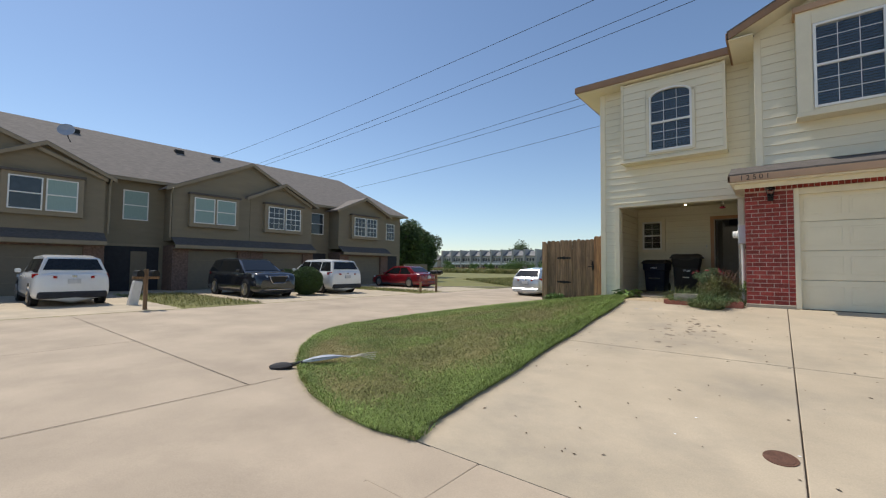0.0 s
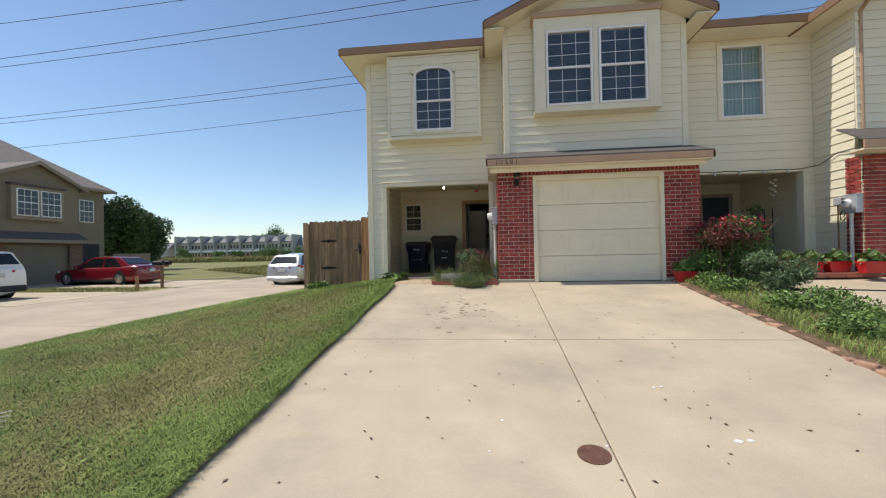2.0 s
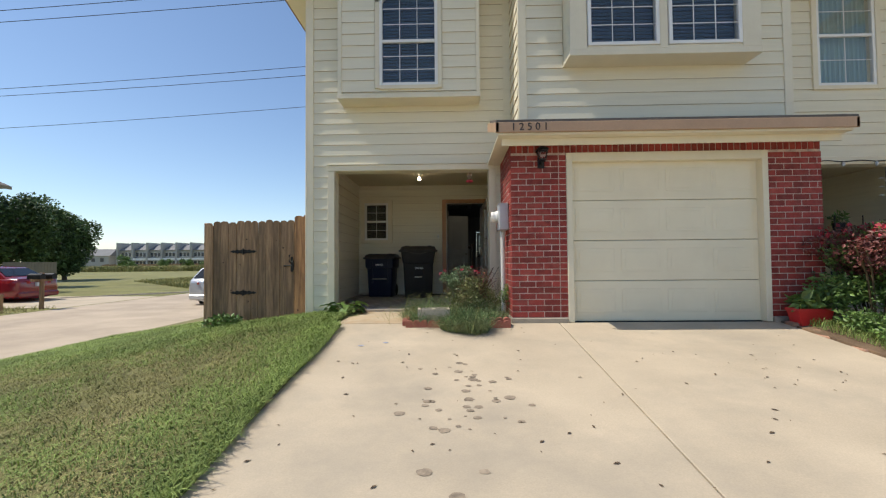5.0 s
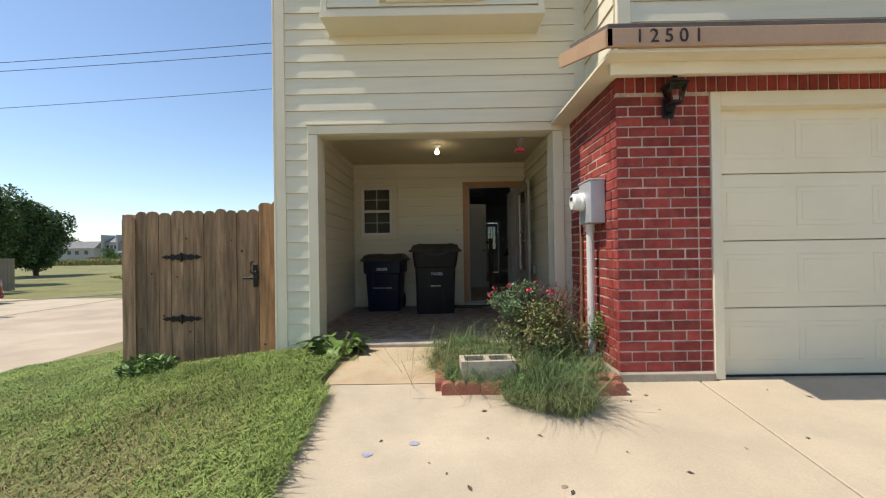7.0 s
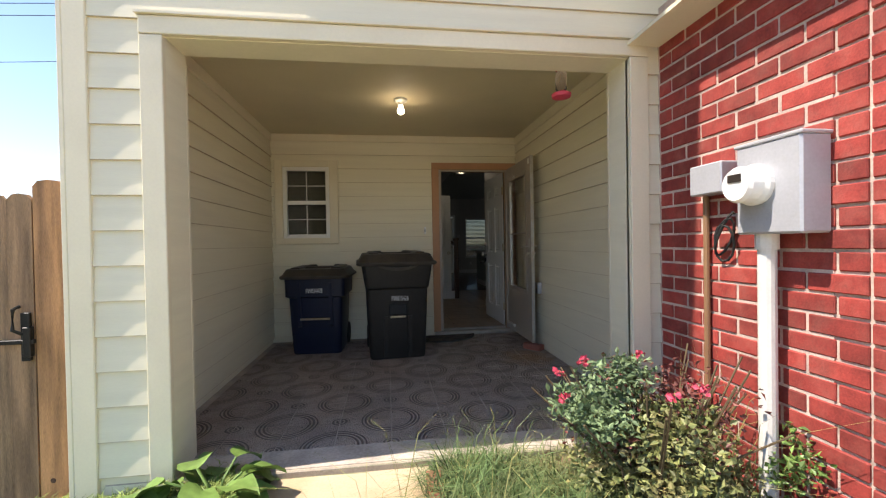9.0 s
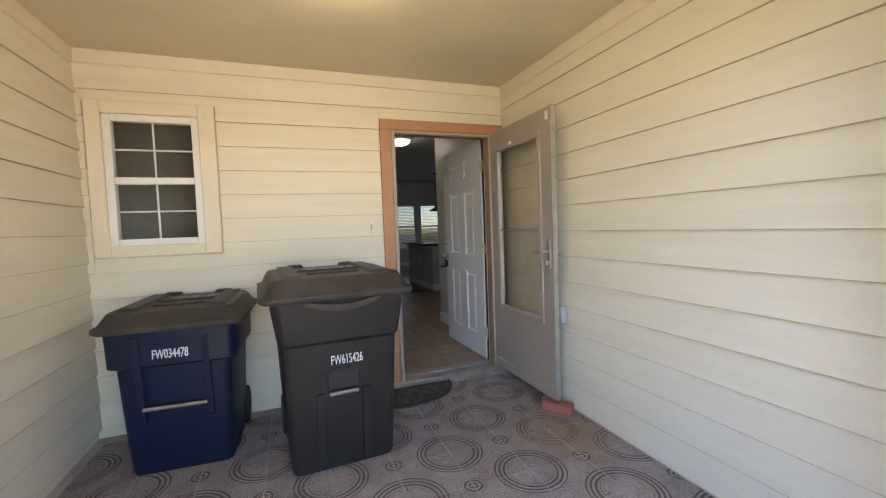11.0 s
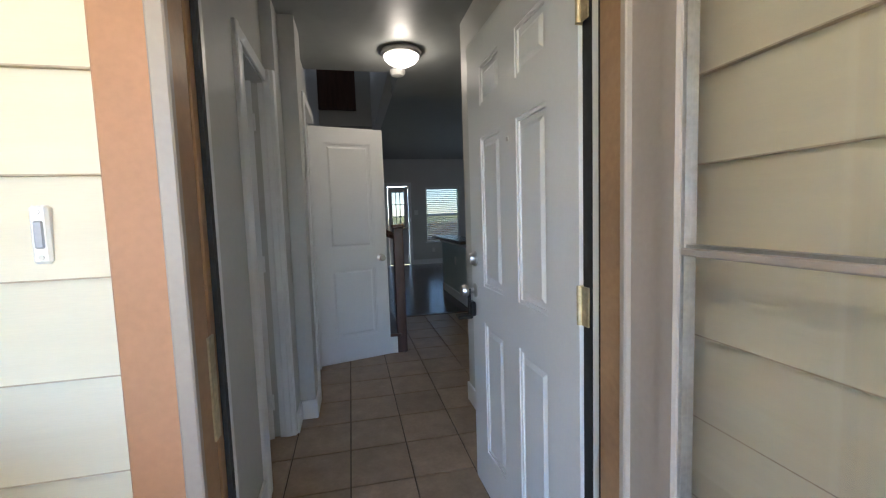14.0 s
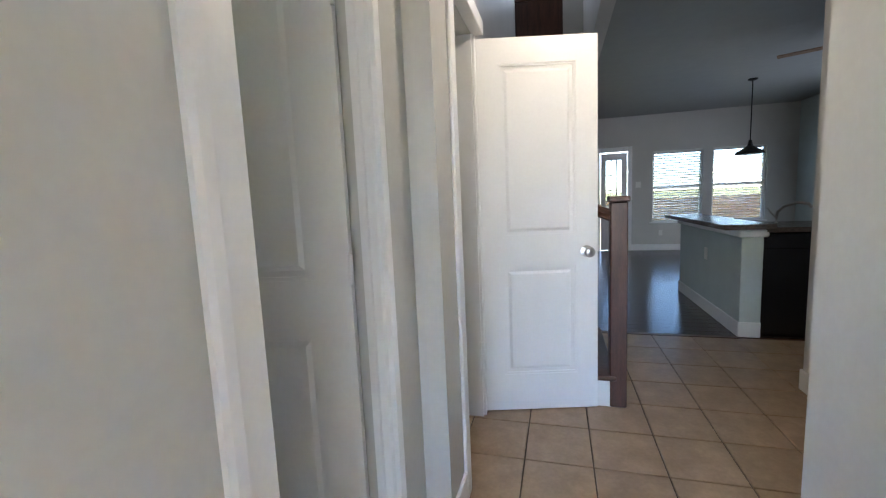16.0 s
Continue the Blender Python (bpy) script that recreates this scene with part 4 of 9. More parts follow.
# ---- porch ----
def porch():
    PL, PR, PB, PC = -3.36, -0.357, 13.74, 3.515
    structure("floor_porch_bed", one(box, PL - 0.02, PR + 0.02, FRONT - 0.01, PB + 0.16, 0.7, PORCH - 0.003), PALE_GROUT, "pale grout between the porch pavers", "floor")
    bm = bm_new()
    wall_along(bm, "x", PB, PB + 0.15, -3.48, 0.0, 0.7, 6.2, [(-1.36, -0.455, 1.0, 3.135), (-3.21, -2.69, 2.285, 3.12)])
    pb = structure("wall_porch_back", bm, CREAM, "cream lap-sided back wall of the porch", "wall")
    siding(pb, pose(PL, PB, 0), PR - PL, 1.116, 3.44, [(-1.446 - PL, 0.1 + PR - PL, 0.9, 3.19), (-3.315 - PL, -2.575 - PL, 2.20, 3.20)], pitch=0.166, seed=11)
    part("frieze", one(box, PL, PR, PB - 0.03, PB, 3.43, PC, 0.003), CREAM_TRIM, pb)
    part("skirt", one(box, PL, -1.445, PB - 0.026, PB, PORCH, PORCH + 0.07, 0.003), CREAM_TRIM, pb)
    bm = bm_new()
    box(bm, -3.47, PL, FRONT + 0.2, PB, 0.7, 3.7)
    pl = structure("wall_porch_left", bm, CREAM, "cream lap-sided side wall of the porch", "wall")
    siding(pl, pose(PL, FRONT + 0.2, 0, 0, 0, 90), PB - FRONT - 0.2, PORCH + 0.06, 3.42, seed=12)
    bm = bm_new()
    box(bm, PR, PR + 0.12, FRONT + 0.0, PB, 0.7, 3.6)
    pr = structure("wall_porch_right", bm, CREAM, "cream lap-sided side wall of the porch", "wall")
    siding(pr, pose(PR, PB, 0, 0, 0, -90), PB - FRONT - 0.2, 1.054, 3.42, seed=13, pitch=0.174)
    part("skirt", one(box, PR - 0.02, PR, FRONT + 0.2, PB, PORCH, 1.054), CREAM_TRIM, pr)
    part("frieze", one(box, PR - 0.026, PR, FRONT + 0.2, PB, 3.42, PC, 0.003), CREAM_TRIM, pr)
    part("frieze", one(box, PL, PL + 0.026, FRONT + 0.2, PB - 0.03, 3.42, PC, 0.003), CREAM_TRIM, pl)
    bm = bm_new()
    box(bm, PL, PR, FRONT + 0.2, PB, PC, PC + 0.1)
    structure("ceiling_porch", bm, PORCH_CEILING, "flat cream painted porch ceiling", "ceiling")
    bm = bm_new()
    box(bm, PL, OPEN[0] + 0.001, FRONT + 0.2, FRONT + 0.22, PORCH, 3.51)
    box(bm, OPEN[1] - 0.001, PR, FRONT + 0.2, FRONT + 0.22, PORCH, 3.51)
    structure("wall_porch_front", bm, CREAM_TRIM, "cream inside face of the porch front", "wall")
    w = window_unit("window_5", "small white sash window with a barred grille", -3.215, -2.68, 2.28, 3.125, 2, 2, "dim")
    w.location = (0, PB - 0.03, 0)
    for a, b, c, d in ((-3.30, -3.215, 2.21, 3.205), (-2.68, -2.58, 2.21, 3.205), (-3.215, -2.68, 2.21, 2.28), (-3.215, -2.68, 3.125, 3.205)):
        part("casing", one(box, a, b, -0.02, 0.03, c, d, 0.004), CREAM_TRIM, w)
    t = thing("door_trim", "orange-brown painted casing of the front door", "trim", kind="structure")
    part("side_board", one(box, -1.447, -1.352, PB - 0.035, PB + 0.001, PORCH + 0.04, 3.108, 0.004), ORANGE_TRIM, t)
    part("side_board", one(box, -0.498, -0.38, PB - 0.035, PB + 0.001, PORCH + 0.04, 3.108, 0.004), ORANGE_TRIM, t)
    part("head_board", one(box, -1.447, -0.36, PB - 0.036, PB + 0.001, 3.108, 3.188, 0.004), ORANGE_TRIM, t)
    for a, b in ((-1.357, -1.336), (-0.514, -0.493)):
        part("jamb", one(box, a, b, PB - 0.03, PB + 0.045, PORCH + 0.04, 3.098, 0.003), JAMB_GOLD, t, "golden brown painted jamb")
        part("storm_frame", one(box, a - 0.004, b + 0.004, PB - 0.05, PB - 0.03, PORCH + 0.05, 3.098, 0.003), TAUPE_METAL, t)
        part("stop", one(box, a + 0.004, b - 0.004, PB + 0.045, PB + 0.055, PORCH + 0.04, 3.098), RUBBER, t)
    part("jamb", one(box, -1.357, -1.336, PB + 0.055, PB + 0.125, PORCH + 0.04, 3.098, 0.003), JAMB_GOLD, t)
    part("jamb", one(box, -1.357, -1.334, PB + 0.125, PB + 0.15, PORCH + 0.04, 3.098, 0.003), WHITE_TRIM, t)
    # the hinge gap's shadow is put in as a black piece of jamb
    part("jamb", one(box, -0.493, -0.455, PB + 0.105, PB + 0.15, PORCH + 0.04, 3.098, 0.003), RUBBER, t, "black piece that paints the shadow in the hinge gap")
    part("jamb", one(box, -0.495, -0.455, PB + 0.055, PB + 0.105, PORCH + 0.04, 3.098, 0.003), WHITE_TRIM, t, "white painted jamb edge")
    part("jamb", one(box, -0.493, -0.455, PB + 0.001, PB + 0.055, PORCH + 0.04, 3.098), JAMB_GOLD, t)
    part("jamb", one(box, -1.357, -0.455, PB - 0.03, PB + 0.15, 3.098, 3.135, 0.003), BROWN_TRIM, t, "dark brown painted head jamb")
    part("storm_frame", one(box, -1.336, -0.514, PB - 0.05, PB - 0.03, 3.078, 3.098, 0.003), TAUPE_METAL, t)
    part("head_strip", one(box, -1.336, -0.514, PB + 0.02, PB + 0.035, 3.086, 3.098), ALUMINIUM, t)
    part("weather_strip", one(box, -1.335, -1.326, PB + 0.08, PB + 0.10, HALL, 3.1), RUBBER, t)
    part("strike_plate", one(box, -1.3355, -1.332, PB + 0.03, PB + 0.06, 1.95, 2.15), BRASS, t, "worn metal strike plate")
    s = thing("threshold", "weathered aluminium door threshold", "threshold", kind="structure")
    part("sill", one(box, -1.44, -0.37, PB - 0.07, PB + 0.16, PORCH, HALL + 0.006, 0.008), ALUMINIUM, s)
    part("tread_strip", one(box, -1.33, -0.48, PB + 0.04, PB + 0.10, HALL + 0.006, HALL + 0.022, 0.006), ALUMINIUM, s)


porch()


# ---- hall and living room ----
def rooms():
    Y0, LW, RW, HC, LC, FAR = 13.89, -1.50, -0.32, 3.58, 3.83, 23.65
    bm = bm_new()
    box(bm, -1.6, 3.6, Y0 - 0.05, 18.09, 0.7, HALL - 0.012)
    structure("floor_hall_bed", bm, GROUT, "brown grout bed below the hall tiles", "floor")
    bm = bm_new()
    box(bm, -3.24, 5.5, 18.09, FAR, 0.7, HALL - 0.012)
    structure("floor_living_bed", bm, WALNUT, "subfloor below the dark boards", "floor")
    # left side of the hall
    bm = bm_new()
    wall_along(bm, "y", LW - 0.12, LW, Y0, 15.45, HALL, HC, [(14.90, 15.45, 0.5, 3.12)])
    box(bm, LW - 0.12, -1.435, 15.45, 15.63, HALL, HC)
    box(bm, LW - 0.12, -1.34, 15.63, 15.90, HALL, HC)
    box(bm, LW - 0.12, -1.38, 16.50, 16.70, HALL, HC)
    box(bm, LW - 0.12, -1.38, 15.90, 16.50, 3.14, HC)
    structure("wall_hall_left", bm, GREY_WALL, "grey painted hall wall with two doorways", "wall")
    # the cupboards behind the two doors
    bm = bm_new()
    box(bm, -2.5, LW - 0.12, 14.6, 14.66, HALL, HC)
    box(bm, -2.5, LW - 0.12, 16.6, 16.66, HALL, HC)
    box(bm, -2.56, -2.5, 14.6, 16.66, HALL, HC)
    box(bm, -2.56, LW - 0.12, 15.62, 15.68, HALL, HC)
    structure("wall_cupboard", bm, GREY_WALL, "grey cupboard walls", "wall")
    # right side
    bm = bm_new()
    box(bm, RW, RW + 0.12, Y0, 15.60, HALL, HC)
    box(bm, RW + 0.12, 0.43, 15.50, 15.60, HALL, HC)
    box(bm, 0.43, 0.55, 15.60, 17.15, HALL, LC)
    structure("wall_hall_right", bm, GREY_WALL, "grey painted hall wall", "wall")
    bm = bm_new()
    box(bm, 0.55, 5.5, 15.9, 16.02, HALL, LC)
    structure("wall_kitchen", bm, GREY_WALL, "grey kitchen wall", "wall")
    # far wall with its windows and glazed door
    bm = bm_new()
    wall_along(bm, "x", FAR, FAR + 0.15, -3.48, 5.6, 0.7, 6.2, [(-0.11, 0.42, 1.05, 3.14), (0.88, 1.79, 1.67, 3.10), (1.95, 2.86, 1.67, 3.10)])
    structure("wall_far", bm, GREY_WALL, "grey living room wall with windows", "wall")
    bm = bm_new()
    wall_along(bm, "y", 3.35, 3.5, 17.15, FAR, HALL, LC, [(19.6, 21.6, 1.9, 3.1)])
    structure("wall_east", bm, PALE_GREEN, "pale wall beside the kitchen", "wall")
    bm = bm_new()
    wall_along(bm, "y", -3.24, -3.1, 16.66, FAR, HALL, 6.2)
    structure("wall_living_west", bm, GREY_WALL, "grey living room end wall", "wall")
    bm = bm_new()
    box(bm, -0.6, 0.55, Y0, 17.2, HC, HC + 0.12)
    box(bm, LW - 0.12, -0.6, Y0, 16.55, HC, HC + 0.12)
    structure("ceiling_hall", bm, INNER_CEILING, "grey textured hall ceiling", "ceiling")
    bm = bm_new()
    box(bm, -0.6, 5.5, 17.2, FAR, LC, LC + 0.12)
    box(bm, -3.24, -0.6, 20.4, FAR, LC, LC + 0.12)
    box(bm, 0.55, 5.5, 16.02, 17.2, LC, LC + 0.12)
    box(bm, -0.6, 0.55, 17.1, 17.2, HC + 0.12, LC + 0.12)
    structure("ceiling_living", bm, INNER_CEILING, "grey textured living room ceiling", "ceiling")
    # stair well above
    bm = bm_new()
    box(bm, -1.62, -0.6, 16.45, 16.55, HC + 0.12, 6.2)
    box(bm, -0.62, -0.5, 16.55, 20.4, LC, 6.2)
    wall_along(bm, "x", 20.4, 20.5, -3.1, -0.5, LC, 6.2, [(-1.35, -0.85, 4.95, 5.3)])
    wall_along(bm, "y", -1.62, -1.5, 16.66, 20.4, HALL, 6.2)
    box(bm, -1.62, -0.5, 16.45, 20.5, 6.2, 6.3)
    structure("wall_stairwell", bm, GREY_WALL, "grey stairwell walls", "wall")
    bm = bm_new()
    box(bm, 0.55, 5.6, 15.8, 15.9, 0.7, 3.8)
    box(bm, 5.5, 5.6, 15.9, 23.8, 0.7, 4.0)
    structure("wall_close", bm, GREY_WALL, "grey kitchen end wall", "wall")


rooms()


# ---- things at the front of the house ----
def text_mesh(body, size, extrude=0.003):
    cu = bpy.data.curves.new("lettering", "FONT")
    cu.body, cu.size, cu.extrude = body, size, extrude
    cu.align_x, cu.align_y = "CENTER", "CENTER"
    ob = bpy.data.objects.new("lettering", cu)
    me = bpy.data.meshes.new_from_object(ob)
    bpy.data.objects.remove(ob)
    return me


def lettering(name, body, size, m, material, parent=None, wide=1.0):
    me = text_mesh(body, size)
    me.materials.append(material)
    ob = new(name, me)
    ob.parent = parent
    ob.matrix_basis = m @ Matrix.Diagonal((wide, 1, 1, 1))
    return ob


numbers = thing("house_number", "black metal numerals on tan fascia", "house number", at=(-0.29, 9.222, 3.36))
for i, ch in enumerate("12501"):
    lettering("numeral", ch, 0.125, pose(-0.19 + 0.095 * i, 0, 0, 90, 0, 0), BLACK_INK, numbers)


def gate():
    g = thing("fence_gate", "weathered cedar picket gate with black strap hinges", "gate", at=(-5.22, 10.98, 0.78))
    rng = random.Random(4)
    x, k = 0.0, 0
    while x < 1.66:
        fixed = x > 1.40
        w = min(0.138 if k == 0 or fixed else rng.uniform(0.098, 0.128), 1.72 - x)
        h = 1.67 + 0.022 * x + rng.uniform(-0.012, 0.014) + (0.055 if fixed else 0.0) - (0.03 if k == 0 else 0.0)
        drop = -0.03 + 0.05 * x + rng.uniform(-0.02, 0.03)
        lean = rng.uniform(-0.004, 0.004)
        front = -0.018 + rng.choice((-0.010, -0.004, 0.0, 0.004)) - (0.016 if fixed or k == 0 else 0.0)
        c = 0.034
        bm = bm_new()
        prism(bm, [(x + lean, drop), (x + w + lean, drop), (x + w, h - c), (x + w - c * 0.7, h - 0.006), (x + w / 2, h), (x + c * 0.7, h - 0.006), (x, h - c)], "y", front, 0.0)
        p = part("picket", bm, CEDAR_FRESH if fixed else CEDAR, g, "browner newer picket" if fixed else "")
        for _ in range(rng.choice((0, 1, 1, 2))):
            kx, kz, kr = x + w * rng.uniform(0.25, 0.75), rng.uniform(0.2, 1.5), rng.uniform(0.007, 0.014)
            part("knot", one(cyl, (kx, front - 0.0012, kz), (kx, front + 0.004, kz), kr, n=9), KNOT, p, "dark round knot")
        x += w + rng.uniform(0.002, 0.009)
        k += 1
    for z in (0.35, 1.35):
        part("rail", one(box, 0.0, 1.72, 0.0, 0.038, z, z + 0.09, 0.004), CEDAR, g)
    part("gate_post", one(box, -0.03, 0.06, 0.002, 0.09, -0.1, 1.66, 0.006), CEDAR, g)
    part("gate_post", one(box, 1.63, 1.72, 0.04, 0.13, -0.1, 1.80, 0.006), CEDAR, g)
    for z in (0.53, 1.19):
        bm = bm_new()
        for side in (-1, 1):
            prism(bm, [(0.64, z - 0.040), (0.64, z + 0.040), (0.64 + side * 0.07, z + 0.022), (0.64 + side * 0.10, z + 0.034), (0.64 + side * 0.135, z + 0.014), (0.64 + side * 0.165, z + 0.024), (0.64 + side * 0.215, z), (0.64 + side * 0.165, z - 0.024), (0.64 + side * 0.135, z - 0.014), (0.64 + side * 0.10, z - 0.034), (0.64 + side * 0.07, z - 0.022)], "y", -0.040, -0.030)
        hinge = part("strap_hinge", bm, BLACK_IRON, g, "black iron ornamental strap hinge")
        part("hinge_pin", one(cyl, (0.64, -0.044, z - 0.05), (0.64, -0.044, z + 0.05), 0.011, n=10), BLACK_IRON, hinge)
        for cx in (0.50, 0.57, 0.71, 0.78):
            part("bolt", one(cyl, (cx, -0.047, z), (cx, -0.036, z), 0.009, n=8), BLACK_IRON, hinge)
    bm = bm_new()
    box(bm, 1.41, 1.45, -0.05, -0.03, 0.86, 1.10, 0.003)
    tube(bm, [(1.40, -0.04, 1.13), (1.40, -0.075, 1.12), (1.40, -0.08, 1.02), (1.43, -0.05, 0.99)], 0.009)
    box(bm, 1.30, 1.47, -0.056, -0.034, 0.945, 0.967, 0.003)
    box(bm, 1.425, 1.46, -0.062, -0.03, 0.88, 1.03, 0.004)
    part("latch", bm, BLACK_IRON, g, "black thumb latch")
    # run of fence behind, seen over the gate
    post = thing("vent_pipe", "small galvanised pipe cap behind the gate", "pipe", at=(-3.68, 11.4, 0.7))
    part("pipe", one(cyl, (0, 0, 0), (0, 0, 1.95), 0.025), ALUMINIUM, post)
    part("cap", one(cyl, (0, 0, 1.93), (0, 0, 2.01), 0.045), ALUMINIUM, post)


gate()


def electric_meter(name, at, group=""):
    m = thing(name, "grey electric meter box on white conduit by brickwork", "electric meter", at=at, group=group)
    part("case", one(box, -0.125, 0.0, -0.135, 0.135, 1.18, 1.53, 0.008), GREY_METAL, m)
    part("hood", one(box, -0.131, 0.0, -0.141, 0.141, 1.526, 1.54, 0.004), GREY_METAL, m)
    bm = bm_new()
    turn = Matrix.Rotation(-math.pi / 2, 4, "Y")
    lathe(bm, [(0.078, 0.0), (0.08, 0.02), (0.07, 0.035), (0.07, 0.08), (0.06, 0.095)], (-0.125, 0.04, 1.37), 20, turn)
    part("dial", bm, WHITE_VINYL, m, "round glass-covered white dial")
    part("display", one(box, -0.224, -0.218, 0.01, 0.07, 1.38, 1.41), BLACK_INK, m)
    bm = bm_new()
    cyl(bm, (-0.06, 0.06, -0.1), (-0.06, 0.06, 1.18), 0.032, n=14)
    cyl(bm, (-0.06, 0.06, 1.12), (-0.06, 0.06, 1.18), 0.04, n=14)
    part("conduit", bm, PVC, m, "white plastic conduit")
    bm = bm_new()
    box(bm, -0.09, 0.0, 0.25, 0.44, 1.37, 1.51, 0.006)
    part("junction_box", bm, GREY_METAL, m)
    part("ground_pipe", one(cyl, (-0.018, 0.42, 0.0), (-0.018, 0.42, 1.37), 0.014, n=10), BROWN_TRIM, m, "thin dark brown pipe")
    bm = bm_new()
    tube(bm, [(-0.03 - 0.02 * math.sin(k), 0.3 + 0.05 * math.cos(k), 1.13 + 0.09 * math.sin(k * 0.9) + 0.004 * k) for k in [i * 0.6 for i in range(28)]], 0.006, 6)
    part("cable_coil", bm, RUBBER, m, "coiled black cable")
    return m


electric_meter("electric_meter", (-0.462, 10.02, 1.02), "electric meters")
electric_meter("electric_meter", (6.36, 9.86, 1.05), "electric meters")


def coach_lamp():
    l = thing("wall_lantern", "black wall lantern on red brick", "wall lamp", at=(-0.075, BRICKS - 0.01, 3.08))
    bm = bm_new()
    box(bm, -0.045, 0.045, -0.015, 0.0, -0.12, 0.03, 0.01)
    tube(bm, [(0, -0.01, -0.08), (0, -0.08, -0.10), (0, -0.10, -0.05), (0, -0.10, -0.03)], 0.012)
    part("bracket", bm, BLACK_IRON, l)
    bm = bm_new()
    loft(bm, [[(s * a, -0.10 + s2 * a, z) for s, s2 in ((-1, -1), (1, -1), (1, 1), (-1, 1))] for a, z in ((0.035, -0.03), (0.06, 0.09))])
    part("glass_shade", bm, CLEAR_PLASTIC, l, "frosted glass shade")
    bm = bm_new()
    for s, s2 in ((-1, -1), (1, -1), (1, 1), (-1, 1)):
        tube(bm, [(s * 0.036, -0.10 + s2 * 0.036, -0.03), (s * 0.061, -0.10 + s2 * 0.061, 0.09)], 0.005, 6)
    loft(bm, [[(s * a, -0.10 + s2 * a, z) for s, s2 in ((-1, -1), (1, -1), (1, 1), (-1, 1))] for a, z in ((0.072, 0.09), (0.07, 0.10), (0.02, 0.14), (0.012, 0.165))])
    box(bm, -0.04, 0.04, -0.14, -0.06, -0.045, -0.03)
    part("cage", bm, BLACK_IRON, l)


coach_lamp()


def downpipe(name, x, y, z0, z1):
    d = thing(name, "brown painted metal rainwater pipe", "downpipe", at=(x, y, 0))
    bm = bm_new()
    tube(bm, [(0, -0.5, z1 + 0.15), (0, -0.42, z1 + 0.08), (0, -0.06, z1 - 0.15), (0, -0.05, z1 - 0.3), (0, -0.05, z0)], 0.035, 8)
    part("pipe", bm, TAN_FASCIA, d)


downpipe("downpipe", 6.5, 9.92, 3.75, 6.25)


# ---- porch things ----
def wheelie_bin(name, label, at, rz, body_mat, w, d, h, code, tilt, tall):
    b = thing(name, label, "rubbish bin", at=at, rz=rz, group="bins on the porch")
    hw, hd = w / 2, d / 2

    def ring(kx, ky, z, r=0.045):
        pts = []
        for sx, sy, a0 in ((1, 1, 0), (-1, 1, 90), (-1, -1, 180), (1, -1, 270)):
            for a in (0, 30, 60, 90):
                t = radians(a0 + a)
                pts.append((sx * (hw * kx - r) + r * math.cos(t), sy * (hd * ky - r) + r * math.sin(t), z))
        return pts
    bm = bm_new()
    loft(bm, [ring(0.74, 0.72, 0.0), ring(0.76, 0.74, 0.03), ring(0.80, 0.80, h * 0.35), ring(0.83, 0.86, h * 0.66), ring(0.86, 0.92, h * 0.68) if tall else ring(0.92, 0.96, h * 0.68), ring(0.93, 0.97, h * 0.84), ring(0.95, 0.98, h * 0.905)])
    part("body", bm, body_mat, b, smooth=True)
    fy = -hd
    if tall:
        part("lift_catch", one(box, -0.05, 0.05, fy * 0.852, fy * 0.78, h * 0.445, h * 0.535, 0.006), body_mat, b)
        for s in (-1, 1):
            bm = bm_new()
            prism(bm, [(fy * 0.755, 0.02), (fy * 0.80, 0.02), (fy * 0.86, h * 0.41), (fy * 0.80, h * 0.41)], "x", s * 0.12 - 0.02, s * 0.12 + 0.02)
            part("front_rib", bm, body_mat, b)
    else:
        for s in (-1, 1):
            bm = bm_new()
            prism(bm, [(fy * 0.80, h * 0.32), (fy * 0.88, h * 0.34), (fy * 1.0, h * 0.84), (fy * 0.90, h * 0.84)], "x", s * 0.16 - 0.018, s * 0.16 + 0.018)
            part("front_rib", bm, body_mat, b)
    bm = bm_new()
    z = h * 0.405 if tall else h * 0.42
    half = 0.075 if tall else 0.15
    y = fy * 0.865 if tall else fy * 0.915
    cyl(bm, (-half, y, z), (half, y, z), 0.011, n=10)
    part("lift_bar", bm, NICKEL, b, "bright metal lift bar")
    # lid with raised ribs, sloping to the front
    bm = bm_new()
    t0, t1 = h * 0.915, h * 1.0
    loft(bm, [ring(1.05, 1.06, t0 - 0.022, 0.07), ring(1.08, 1.08, t0 - 0.012, 0.07), ring(1.08, 1.08, t0 + 0.008, 0.07), ring(1.01, 1.02, t0 + 0.02, 0.07), ring(0.93, 0.94, t1 - 0.012, 0.06), ring(0.90, 0.91, t1, 0.06)])
    lid = part("lid", bm, BIN_LID, b, "dusty black hinged lid", smooth=True)
    lid.matrix_basis = Matrix.Translation((0, hd, t0)) @ Matrix.Rotation(radians(tilt), 4, "X") @ Matrix.Translation((0, -hd, -t0))
    for s in (-1, 1):
        bm = bm_new()
        x0 = s * hw * 0.63
        prism(bm, [(x0 - 0.055, t1 - 0.012), (x0 + 0.055, t1 - 0.012), (x0 + 0.042, t1 + 0.016), (x0 - 0.042, t1 + 0.016)], "y", -hd * 0.74, hd * 0.84)
        part("lid_rib", bm, BIN_LID, lid)
    part("lid_rib", one(box, -hw * 0.49, hw * 0.49, hd * 0.02, hd * 0.07, t1 - 0.01, t1 + 0.012, 0.006), BIN_LID, lid)
    part("lid_rib", one(box, -hw * 0.40, hw * 0.40, -hd * 0.44, -hd * 0.39, t1 - 0.01, t1 + 0.010, 0.006), BIN_LID, lid)
